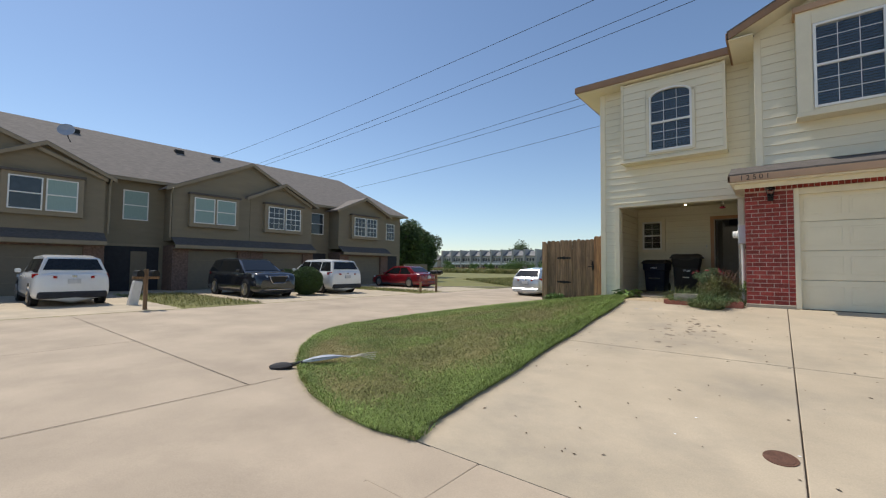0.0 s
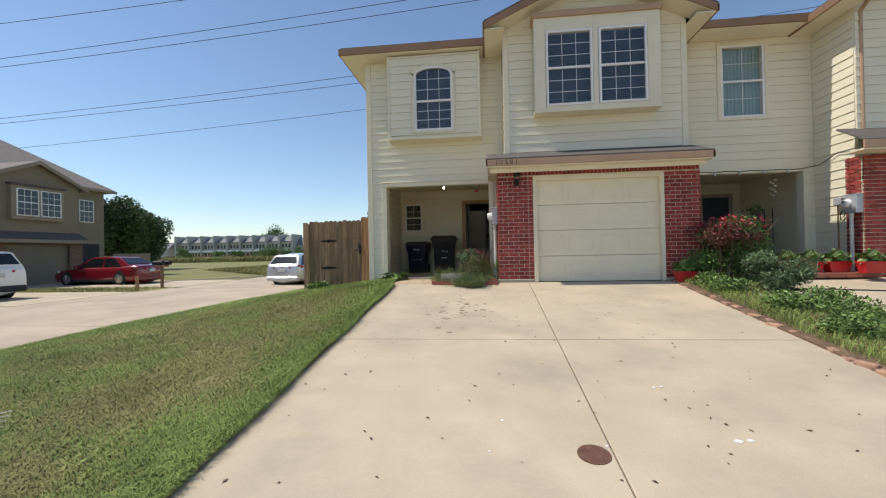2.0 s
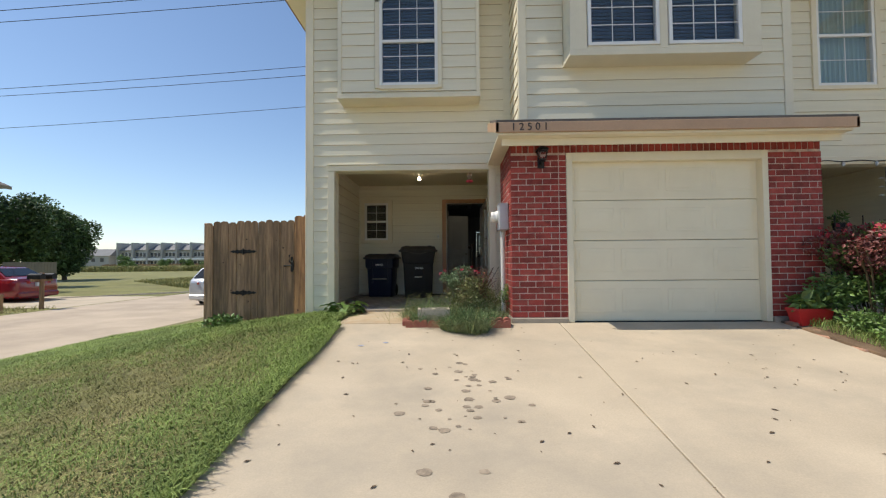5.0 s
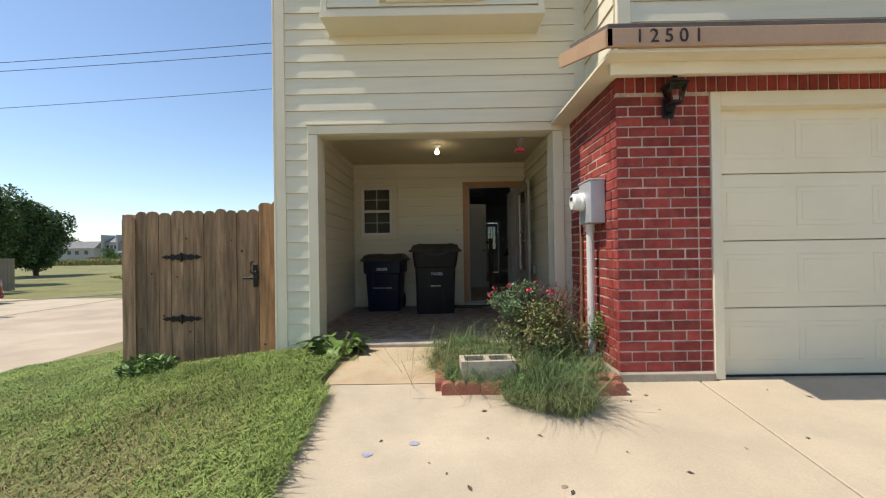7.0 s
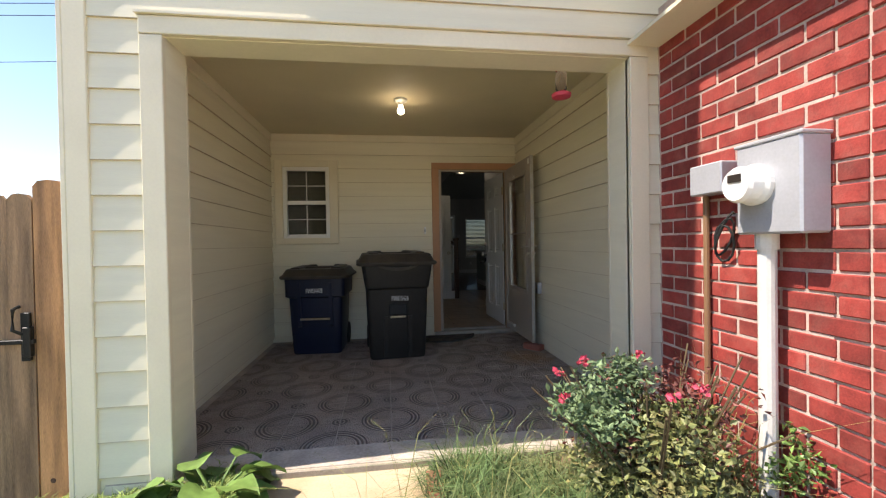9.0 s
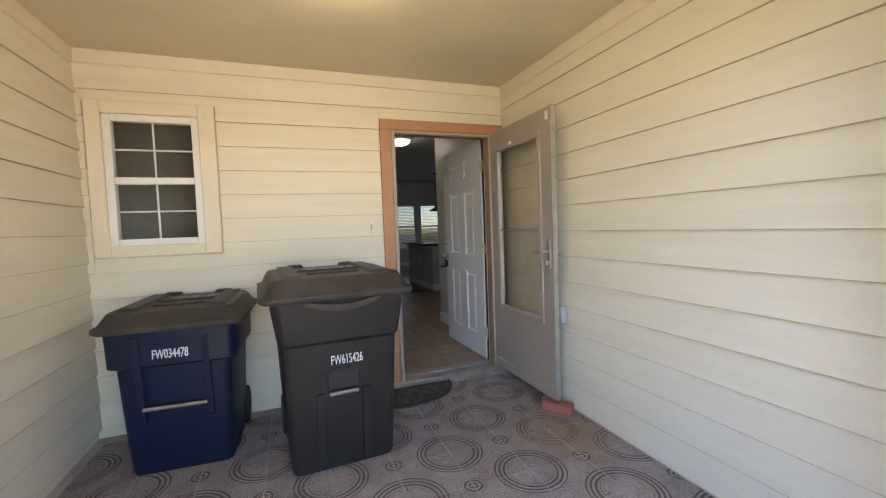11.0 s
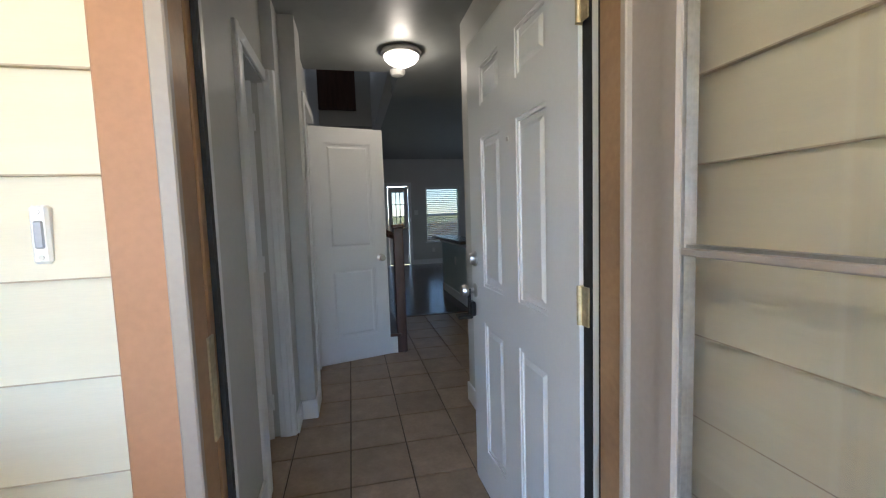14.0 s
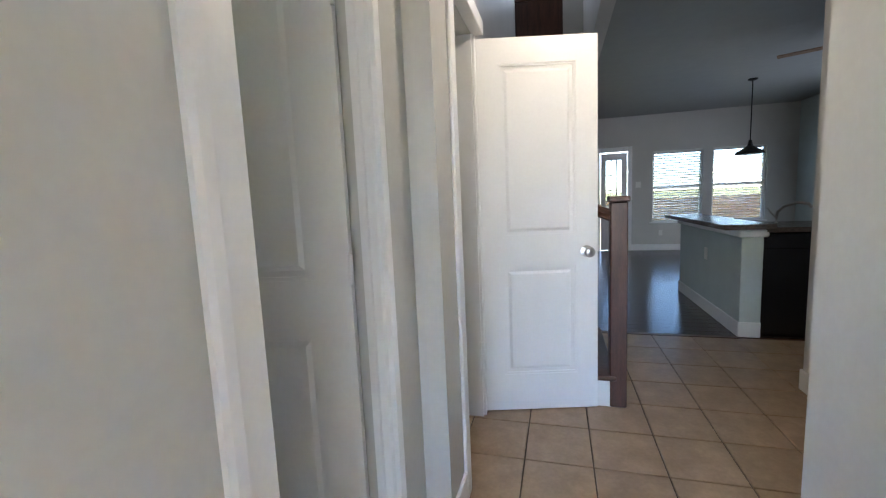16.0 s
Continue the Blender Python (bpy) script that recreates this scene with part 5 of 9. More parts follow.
    for s in (-1, 1):
        part("lid_hinge", one(box, s * hw * 0.45 - 0.05, s * hw * 0.45 + 0.05, hd * 0.80, hd * 1.02, t1 - 0.03, t1 + 0.018, 0.012), BIN_LID, lid)
    # stamped notice, too worn to read
    bm = bm_new()
    for k in range(4):
        for j in range(5):
            x0 = -hw * 0.34 + j * 0.085 + 0.012 * (k % 2)
            box(bm, x0, x0 + 0.06 + 0.008 * ((j + k) % 3), hd * 0.36 + 0.028 * k, hd * 0.36 + 0.028 * k + 0.011, t1 - 0.002, t1 + 0.0015)
    part("worn_notice", bm, WORN_INK, lid, "worn white stamped notice")
    if tall:
        bm = bm_new()
        low = [(0.21 * u, t0 - 0.022 - 0.058 * (1 - u * u) ** 0.8) for u in [k / 8 - 1 for k in range(17)]]
        hole = [(0.13 * u, t0 - 0.034 - 0.016 * (1 - u * u)) for u in [k / 8 - 1 for k in range(17)]]
        rings = [[(x, -hd * 1.085 - dy, z) for x, z in ring_pts] for ring_pts, dy in ((low, 0.0), (low, 0.014), (hole, 0.018), (hole, 0.0))]
        loft(bm, rings, close=False)
        part("lid_handle", bm, BIN_LID, b, "black lens-shaped grip flap", smooth=True)
        # not sunk in: a raised black block paints the recess's shade
        part("pocket_shade", one(box, -0.085, 0.085, fy * 0.872, fy * 0.80, h * 0.425, h * 0.52, 0.008), RUBBER, b, "black block painting the shade of a recess above the lift bar")
    bm = bm_new()
    cyl(bm, (-hw * 0.8, hd * 1.05, h * 0.90), (hw * 0.8, hd * 1.05, h * 0.90), 0.016)
    part("grab_bar", bm, body_mat, b)
    for s in (-1, 1):
        bm = bm_new()
        cyl(bm, (s * hw * 0.68, hd * 0.80, 0.12), (s * hw * 0.80, hd * 0.80, 0.12), 0.12, n=18)
        part("wheel", bm, RUBBER, b)
    zt = h * (0.575 if tall else 0.745)
    ky = 0.875 if tall else 0.985
    ty = fy * ky - 0.006
    lettering("stamped_code", code, 0.068, pose(0.02 if tall else 0.0, ty, zt, 86, 0, 0), WHITE_INK, b, 0.55)
    return b


wheelie_bin("wheelie_bin", "navy blue recycling bin with black lid", (-2.745, 13.34, PORCH), -3, BIN_BLUE, 0.66, 0.66, 0.90, "FW034478", 0.5, False)
wheelie_bin("wheelie_bin", "tall charcoal rubbish bin with black lid", (-1.935, 13.03, PORCH), 4, BIN_GREY, 0.73, 0.74, 1.05, "FW615426", 0.5, True)


def panel_door(parent, w, h, t, panels, material, name="leaf"):
    """A moulded door leaf with sunk, fielded panels on both faces; x along the leaf, hinge at 0."""
    bm = bm_new()
    holes = panels
    for a, b, c, d in pieces_around(0, w, 0, h, holes):
        box(bm, a, b, -t / 2, t / 2, c, d)
    leaf = part(name, bm, material, parent)
    for a, b, c, d in holes:
        bm = bm_new()
        box(bm, a, b, -t / 2 + 0.011, t / 2 - 0.011, c, d)
        for s in (-1, 1):
            e, f = 0.030, 0.045
            loft(bm, [[(a + k, y, c + k), (b - k, y, c + k), (b - k, y, d - k), (a + k, y, d - k)] for k, y in ((e, s * (t / 2 - 0.011)), (f, s * (t / 2 - 0.003)))])
            for (p, q, r, u) in ((a, a + 0.012, c, d), (b - 0.012, b, c, d), (a, b, c, c + 0.012), (a, b, d - 0.012, d)):
                box(bm, p, q, s * (t / 2 - 0.013), s * (t / 2 - 0.004), r, u)
        part("panel", bm, material, leaf)
    return leaf


def knob(bm, x, z, y0, side):
    turn = Matrix.Rotation(-side * math.pi / 2, 4, "X")
    lathe(bm, [(0.032, 0.0), (0.032, 0.006), (0.012, 0.012), (0.012, 0.035), (0.026, 0.042), (0.029, 0.055), (0.024, 0.068), (0.008, 0.072)], (x, y0, z), 18, turn)


def front_door():
    d = thing("front_door", "white six-panel front door standing open inwards", "door", at=(-0.480, 13.892, HALL + 0.012), rz=91.4)
    w, h = 0.89, 2.0
    cols = ((0.165, 0.375), (0.52, 0.73))
    rows = ((0.205, 0.79), (0.95, 1.575), (1.705, 1.865))
    panel_door(d, w, h, 0.044, [(a, b, c, e) for a, b in cols for c, e in rows], WHITE_PAINT)
    bm = bm_new()
    knob(bm, w - 0.05, 0.915, 0.022, 1)
    knob(bm, w - 0.05, 0.915, -0.022, -1)
    part("door_knob", bm, NICKEL, d, "satin nickel knob")
    bm = bm_new()
    for s in (1, -1):
        turn = Matrix.Rotation(-s * math.pi / 2, 4, "X")
        lathe(bm, [(0.034, 0.0), (0.034, 0.008), (0.026, 0.02), (0.022, 0.03), (0.01, 0.032)], (w - 0.055, s * 0.022, 1.06), 18, turn)
    part("deadbolt", bm, NICKEL, d, "satin nickel deadbolt")
    bm = bm_new()
    for q in (-0.012, 0.012):
        tube(bm, [(w - 0.05 + q, 0.055, 0.925), (w - 0.05 + 1.2 * q, 0.056, 0.89), (w - 0.05 + q, 0.055, 0.86)], 0.005, 8)
    box(bm, w - 0.075, w - 0.025, 0.030, 0.058, 0.80, 0.865, 0.005)
    box(bm, w - 0.078, w - 0.022, 0.045, 0.115, 0.79, 0.808, 0.005)
    part("lockbox", bm, BLACK_IRON, d, "black key lockbox hanging open")
    for z in (0.25, 1.02, 1.76):
        bm = bm_new()
        box(bm, -0.006, 0.0, -0.03, 0.022, z - 0.05, z + 0.05, 0.001)
        cyl(bm, (-0.008, 0.026, z - 0.05), (-0.008, 0.026, z + 0.05), 0.008, n=10)
        box(bm, -0.045, -0.008, 0.022, 0.026, z - 0.05, z + 0.05)
        part("hinge", bm, BRASS, d, "paint-spattered brass hinge")
    bm = bm_new()
    cyl(bm, (w / 2, 0.021, 1.52), (w / 2, 0.026, 1.52), 0.008, n=10)
    part("peephole", bm, NICKEL, d)


front_door()


def storm_door():
    d = thing("storm_door", "taupe metal storm door with a tall glass panel, open", "storm door", at=(-0.487, 13.69, 1.12), rz=-90.0)
    w, h = 0.868, 1.98
    g = (0.115, 0.72, 0.535, 1.82)
    bm = bm_new()
    for a, b, c, e in pieces_around(0, w, 0, h, [g]):
        box(bm, a, b, -0.017, 0.017, c, e)
    part("leaf", bm, TAUPE_METAL, d)
    for a, b, c, e in ((g[0] - 0.028, g[0] + 0.012, g[2] - 0.028, g[3] + 0.028), (g[1] - 0.012, g[1] + 0.028, g[2] - 0.028, g[3] + 0.028), (g[0] + 0.012, g[1] - 0.012, g[2] - 0.028, g[2] + 0.012), (g[0] + 0.012, g[1] - 0.012, g[3] - 0.012, g[3] + 0.028)):
        bm = bm_new()
        box(bm, a, b, -0.024, 0.024, c, e, 0.005)
        part("glazing_frame", bm, TAUPE_METAL, d)
    for a in (g[0] + 0.012, g[1] - 0.020):
        part("glazing_bead", one(box, a, a + 0.008, -0.014, 0.014, g[2] + 0.012, g[3] - 0.012), ALUMINIUM, d, "bare aluminium glazing bead")
    part("sash_rail", one(box, g[0] + 0.012, g[1] - 0.012, -0.016, 0.016, 1.158, 1.172, 0.003), TAUPE_METAL, d)
    part("sash_rail", one(box, g[0] + 0.012, g[1] - 0.012, -0.010, 0.010, 1.172, 1.178), ALUMINIUM, d)
    p = part("pane", one(box, g[0], g[1], -0.003, 0.003, g[2], g[3]), PANE, d)
    p.visible_shadow = False
    hx = w - 0.045
    for s in (-1, 1):
        bm = bm_new()
        box(bm, hx - 0.018, hx + 0.018, s * 0.017, s * 0.023, 0.90, 1.105, 0.005)
        part("handle_plate", bm, NICKEL, d, "satin nickel back plate")
        bm = bm_new()
        cyl(bm, (hx, s * 0.02, 1.02), (hx, s * 0.062, 1.02), 0.011)
        tube(bm, [(hx, s * 0.06, 1.02), (hx - 0.04, s * 0.064, 1.022), (hx - 0.085, s * 0.06, 1.008), (hx - 0.115, s * 0.062, 1.012), (hx - 0.13, s * 0.066, 1.022)], 0.009, 8)
        part("lever_handle", bm, NICKEL, d, "curved satin nickel lever")
        bm = bm_new()
        cyl(bm, (hx, s * 0.02, 0.945), (hx, s * 0.036, 0.945), 0.012)
        box(bm, hx - 0.005, hx + 0.005, s * 0.034, s * 0.048, 0.925, 0.962, 0.003)
        part("lock_turn", bm, NICKEL, d)
    part("edge_strip", one(box, w, w + 0.004, -0.017, 0.017, 0.0, h), ALUMINIUM, d, "bare aluminium edge")
    bm = bm_new()
    cyl(bm, (0.06, -0.035, 0.075), (0.30, -0.035, 0.075), 0.014, n=10)
    box(bm, 0.28, 0.31, -0.04, -0.017, 0.06, 0.09)
    part("closer", bm, TAUPE_METAL, d)
    bm = bm_new()
    prism(bm, [(w - 0.055, 1.90), (w - 0.03, 1.90), (w - 0.03, 1.955), (w - 0.05, 1.955)], "y", -0.026, -0.017)
    part("catch", bm, WHITE_VINYL, d)
    part("top_latch", one(box, 0.335, 0.375, -0.036, -0.024, 1.825, 1.85, 0.004), WHITE_VINYL, d)


storm_door()


def loose_brick():
    b = thing("loose_brick", "single red brick propping the storm door", "brick", at=(-0.49, 12.83, PORCH), rz=-52)
    bm = bm_new()
    box(bm, -0.10, 0.10, -0.045, 0.045, 0.0, 0.058, 0.004)
    part("body", bm, TERRACOTTA, b)
    # uncut core holes: dark discs on top paint their shade
    for x in (-0.055, 0.0, 0.055):
        part("core_hole_disc", one(cyl, (x, 0, 0.052), (x, 0, 0.0595), 0.014, n=12), SOIL, b, "dark disc painting the shade of a core hole")


loose_brick()


def half_mat():
    m = thing("doormat", "half-round dark rubber doormat on the pavers", "doormat", at=(-1.38, 13.63, PORCH))
    pts = [(0.42 * math.cos(a), 0.03 - 0.36 * math.sin(a)) for a in [math.pi * k / 24 for k in range(25)]]
    bm = bm_new()
    prism(bm, pts, "z", 0.001, 0.012)
    part("pad", bm, MAT_FIBRE, m)
    bm = bm_new()
    tube(bm, [(0.41 * math.cos(a), 0.03 - 0.35 * math.sin(a), 0.013) for a in [math.pi * k / 24 for k in range(25)]], 0.008, 6)
    part("rim", bm, RUBBER, m)


half_mat()


def porch_bits():
    l = thing("bare_bulb_light", "bare lit bulb in a white ceiling holder", "ceiling lamp", at=(-1.86, 12.44, 3.515))
    part("holder", one(lathe, [(0.06, 0.0), (0.058, -0.02), (0.03, -0.035), (0.024, -0.06)]), WHITE_VINYL, l, smooth=True)
    b = part("bulb", one(lathe, [(0.014, -0.055), (0.018, -0.07), (0.032, -0.10), (0.030, -0.125), (0.012, -0.14)]), BULB_GLOW, l, "lit warm bulb", smooth=True)
    b.visible_shadow = False
    bulb_light(-1.86, 12.44, 3.39, 0.22, (1.0, 0.78, 0.48), 0.035)
    f = thing("hummingbird_feeder", "pink plastic bird feeder hanging at the porch opening", "bird feeder", at=(-0.93, 11.06, 3.12))
    part("bottle", one(lathe, [(0.02, -0.02), (0.035, 0.0), (0.035, 0.09), (0.02, 0.12)]), CLEAR_PLASTIC, f, smooth=True)
    part("dish", one(lathe, [(0.02, -0.06), (0.055, -0.05), (0.06, -0.03), (0.03, -0.015)]), PINK_BLOOM, f, "pink dish", smooth=True)
    part("cap", one(lathe, [(0.032, 0.115), (0.032, 0.13), (0.008, 0.14)]), RED_PLASTIC, f)
    part("hanger", one(tube, [(0, 0, 0.135), (0, 0, 0.26), (0, 0, 0.365)], 0.003, 6), WIRE, f)
    bell = thing("doorbell", "slim white plastic doorbell on the siding", "doorbell", at=(-1.541, 13.73, 2.352))
    part("plate", one(box, -0.013, 0.013, -0.016, 0.008, -0.046, 0.046, 0.004), WHITE_VINYL, bell)
    part("button", one(box, -0.007, 0.007, -0.019, -0.014, -0.022, 0.022, 0.003), GREY_METAL, bell)
    for z in (-0.036, 0.036):
        part("screw", one(cyl, (0, -0.0175, z), (0, -0.015, z), 0.004, n=8), NICKEL, bell)
    o = thing("outdoor_socket", "grey weatherproof socket behind the storm door", "socket", at=(-0.375, 12.90, 1.69))
    part("cover", one(box, -0.05, 0.0, -0.04, 0.04, -0.06, 0.06, 0.006), GREY_METAL, o)
    o = thing("hose_plate", "round cream wall plate on the siding", "wall plate", at=(-2.24, 13.712, 1.68))
    part("plate", one(cyl, (0, 0, 0), (0, -0.012, 0), 0.042, n=18), CREAM_TRIM, o)


porch_bits()


# ---- hall things ----
def cupboard_doors():
    d = thing("hall_door", "white two-panel cupboard door folded back into the cupboard", "door", at=(-1.56, 15.425, HALL + 0.01), rz=193.0)
    panel_door(d, 0.52, 2.02, 0.035, [(0.11, 0.42, 0.21, 0.83), (0.11, 0.42, 0.99, 1.90)], WHITE_TRIM)
    for z in (0.22, 1.02, 1.80):
        bm = bm_new()
        cyl(bm, (-0.004, 0.022, z - 0.045), (-0.004, 0.022, z + 0.045), 0.007, n=10)
        part("hinge", bm, WHITE_TRIM, d, "painted-over hinge")
    t = thing("door_casing", "white painted casing of the hall cupboard", "trim", kind="structure")
    bm = bm_new()
    prism(bm, [(-1.50, 14.83), (-1.487, 14.83), (-1.481, 14.842), (-1.478, 14.865), (-1.486, 14.87), (-1.486, 14.942), (-1.50, 14.945)], "z", HALL, 3.19)
    part("side_board", bm, WHITE_TRIM, t)
    bm = bm_new()
    prism(bm, [(-1.53, 15.45), (-1.53, 15.438), (-1.505, 15.434), (-1.495, 15.428), (-1.47, 15.428), (-1.462, 15.434), (-1.445, 15.432), (-1.436, 15.45)], "z", HALL, 3.19)
    part("side_board", bm, WHITE_TRIM, t)
    part("head_board", one(box, -1.50, -1.482, 14.83, 15.445, 3.125, 3.19, 0.004), WHITE_TRIM, t)
    part("jamb", one(box, -1.62, -1.50, 14.90, 14.945, HALL, 3.12), WHITE_TRIM, t)
    # stair cupboard with its door wide open into the hall
    d = thing("hall_door", "white two-panel cupboard door standing open", "door", at=(-1.375, 16.555, HALL + 0.01), rz=15.0)
    panel_door(d, 0.635, 2.03, 0.035, [(0.115, 0.52, 0.21, 0.83), (0.115, 0.52, 0.99, 1.90)], WHITE_TRIM)
    bm = bm_new()
    knob(bm, 0.575, 0.90, 0.0175, 1)
    knob(bm, 0.575, 0.90, -0.0175, -1)
    part("door_knob", bm, NICKEL, d, "polished nickel knob")
    for z in (0.22, 1.02, 1.80):
        bm = bm_new()
        cyl(bm, (-0.006, -0.02, z - 0.045), (-0.006, -0.02, z + 0.045), 0.007, n=10)
        part("hinge", bm, NICKEL, d)
    t = thing("door_casing", "white painted casing of the stair cupboard", "trim", kind="structure")
    part("side_board", one(box, -1.34, -1.325, 15.83, 15.90, HALL, 3.20, 0.004), WHITE_TRIM, t)
    part("side_board", one(box, -1.38, -1.365, 16.50, 16.53, HALL, 3.20, 0.004), WHITE_TRIM, t)
    part("head_board", one(box, -1.38, -1.322, 15.90, 16.53, 3.14, 3.21, 0.004), WHITE_TRIM, t)
    part("jamb", one(box, -1.46, -1.34, 15.898, 15.915, HALL, 3.14), WHITE_TRIM, t)
    part("jamb", one(box, -1.48, -1.379, 16.485, 16.50, HALL, 3.14), WHITE_TRIM, t)
    # skirting
    b = thing("baseboard", "white painted skirting along the hall", "baseboard", kind="structure")
    for x0, x1, y0, y1 in ((-1.50, -1.487, 13.9, 14.83), (-1.437, -1.423, 15.45, 15.617), (-1.437, -1.327, 15.617, 15.63), (-1.34, -1.327, 15.63, 15.83), (-0.333, -0.32, 13.9, 15.613), (-0.333, 0.42, 15.60, 15.613), (0.417, 0.43, 15.613, 17.163), (0.417, 0.55, 17.15, 17.163)):
        part("board", one(box, x0, x1, y0, y1, HALL, HALL + 0.125, 0.004), WHITE_TRIM, b)
    part("board", one(box, 0.42, 3.35, 23.637, 23.65, HALL, HALL + 0.125, 0.004), WHITE_TRIM, b)
    part("board", one(box, -1.5, -0.17, 23.637, 23.65, HALL, HALL + 0.125, 0.004), WHITE_TRIM, b)


cupboard_doors()


def hall_bits():
    s = thing("light_switch", "cream double toggle switch plate on grey wall", "light switch", at=(-1.50, 14.345, 2.50))
    part("plate", one(box, 0, 0.007, -0.068, 0.068, -0.068, 0.068, 0.003), CREAM_TRIM, s)
    for y in (-0.024, 0.024):
        bm = bm_new()
        prism(bm, [(0.005, -0.008), (0.022, 0.004), (0.02, 0.012), (0.005, 0.010)], "y", y - 0.005, y + 0.005)
        part("toggle", bm, WHITE_VINYL, s)
        part("screw", one(cyl, (0.006, y, 0.035), (0.009, y, 0.035), 0.004, n=8), NICKEL, s)
        part("screw", one(cyl, (0.006, y, -0.035), (0.009, y, -0.035), 0.004, n=8), NICKEL, s)
    for y, z in ((16.72, 2.52), (16.72, 2.30)):
        s = thing("light_switch", "white switch plate on the passage wall", "light switch", at=(0.43, y, z))
        part("plate", one(box, -0.007, 0, -0.04, 0.04, -0.06, 0.06, 0.003), WHITE_VINYL, s)
        part("toggle", one(box, -0.014, -0.006, -0.006, 0.006, -0.012, 0.012), WHITE_VINYL, s)
    l = thing("dome_light", "lit flush ceiling light with frosted glass bowl", "ceiling lamp", at=(-0.64, 16.08, 3.58))
    part("base", one(lathe, [(0.14, 0.0), (0.15, -0.012), (0.15, -0.03), (0.135, -0.04)]), NICKEL, l, "brushed nickel rim", smooth=True)
    g = part("bowl", one(lathe, [(0.132, -0.035), (0.125, -0.06), (0.10, -0.085), (0.06, -0.105), (0.012, -0.113)], n=28), SHADE_WHITE, l, "lit frosted glass", smooth=True)
    g.visible_shadow = False
    part("finial", one(lathe, [(0.012, -0.11), (0.012, -0.12), (0.004, -0.13)]), NICKEL, l)
    bulb_light(-0.64, 16.08, 3.45, 0.5, (1.0, 0.86, 0.64), 0.06)
    d = thing("smoke_alarm", "white round smoke alarm on the ceiling", "smoke alarm", at=(-0.62, 16.50, 3.58))
    part("body", one(lathe, [(0.065, 0.0), (0.065, -0.02), (0.05, -0.04), (0.02, -0.045)]), WHITE_VINYL, d, smooth=True)


hall_bits()


def landing_guard():
    g = thing("landing_guard", "dark brown panelled guard of the upper landing", "guard rail", at=(-1.5, 20.0, 4.2), kind="structure")
    part("panel", one(box, 0.0, 0.62, 0.3, 0.36, 0.0, 0.7, 0.005), WALNUT, g)
    part("cap", one(box, 0.0, 0.66, 0.28, 0.38, 0.7, 0.74, 0.005), WALNUT, g)


landing_guard()


def stairs():
    s = thing("staircase", "dark wood staircase with white risers and iron balusters", "staircase", at=(0, 0, 0), kind="structure")
    y0, y1, x = 16.73, 17.62, -0.68
    for i in range(4):
        z, a = HALL + 0.185 * i, x - 0.255 * i
        part("riser", one(box, a - 0.02, a, y0, y1, z, z + 0.16), WHITE_TRIM, s)
        part("tread", one(box, a - 0.275, a + 0.025, y0 - 0.02, y1, z + 0.16, z + 0.185, 0.006), WALNUT, s)
        part("side_panel", one(box, a - 0.255, a - 0.02 * (i > 0), y0 + 0.002, y0 + 0.03, HALL, z + 0.16), WHITE_TRIM, s)
    px, py = -0.645, 16.77
    bm = bm_new()
    box(bm, px - 0.045, px + 0.045, py - 0.045, py + 0.045, HALL, HALL + 1.17, 0.006)
    box(bm, px - 0.055, px + 0.055, py - 0.055, py + 0.055, HALL + 1.17, HALL + 1.20, 0.006)
    part("newel_post", bm, WALNUT, s)
    part("handrail", one(tube, [(px, py, HALL + 1.08), (px - 0.1, py, HALL + 1.12), (px - 0.84, py, HALL + 1.66)], 0.032, 8), WALNUT, s)
    for k in range(6):
        a = px - 0.13 - 0.127 * k
        part("baluster", one(cyl, (a, py, HALL + 0.185 * (1 + int((-0.68 - a) / 0.255))), (a, py, HALL + 1.12 + 0.73 * (px - 0.1 - a)), 0.008, n=8), BLACK_IRON, s)


stairs()


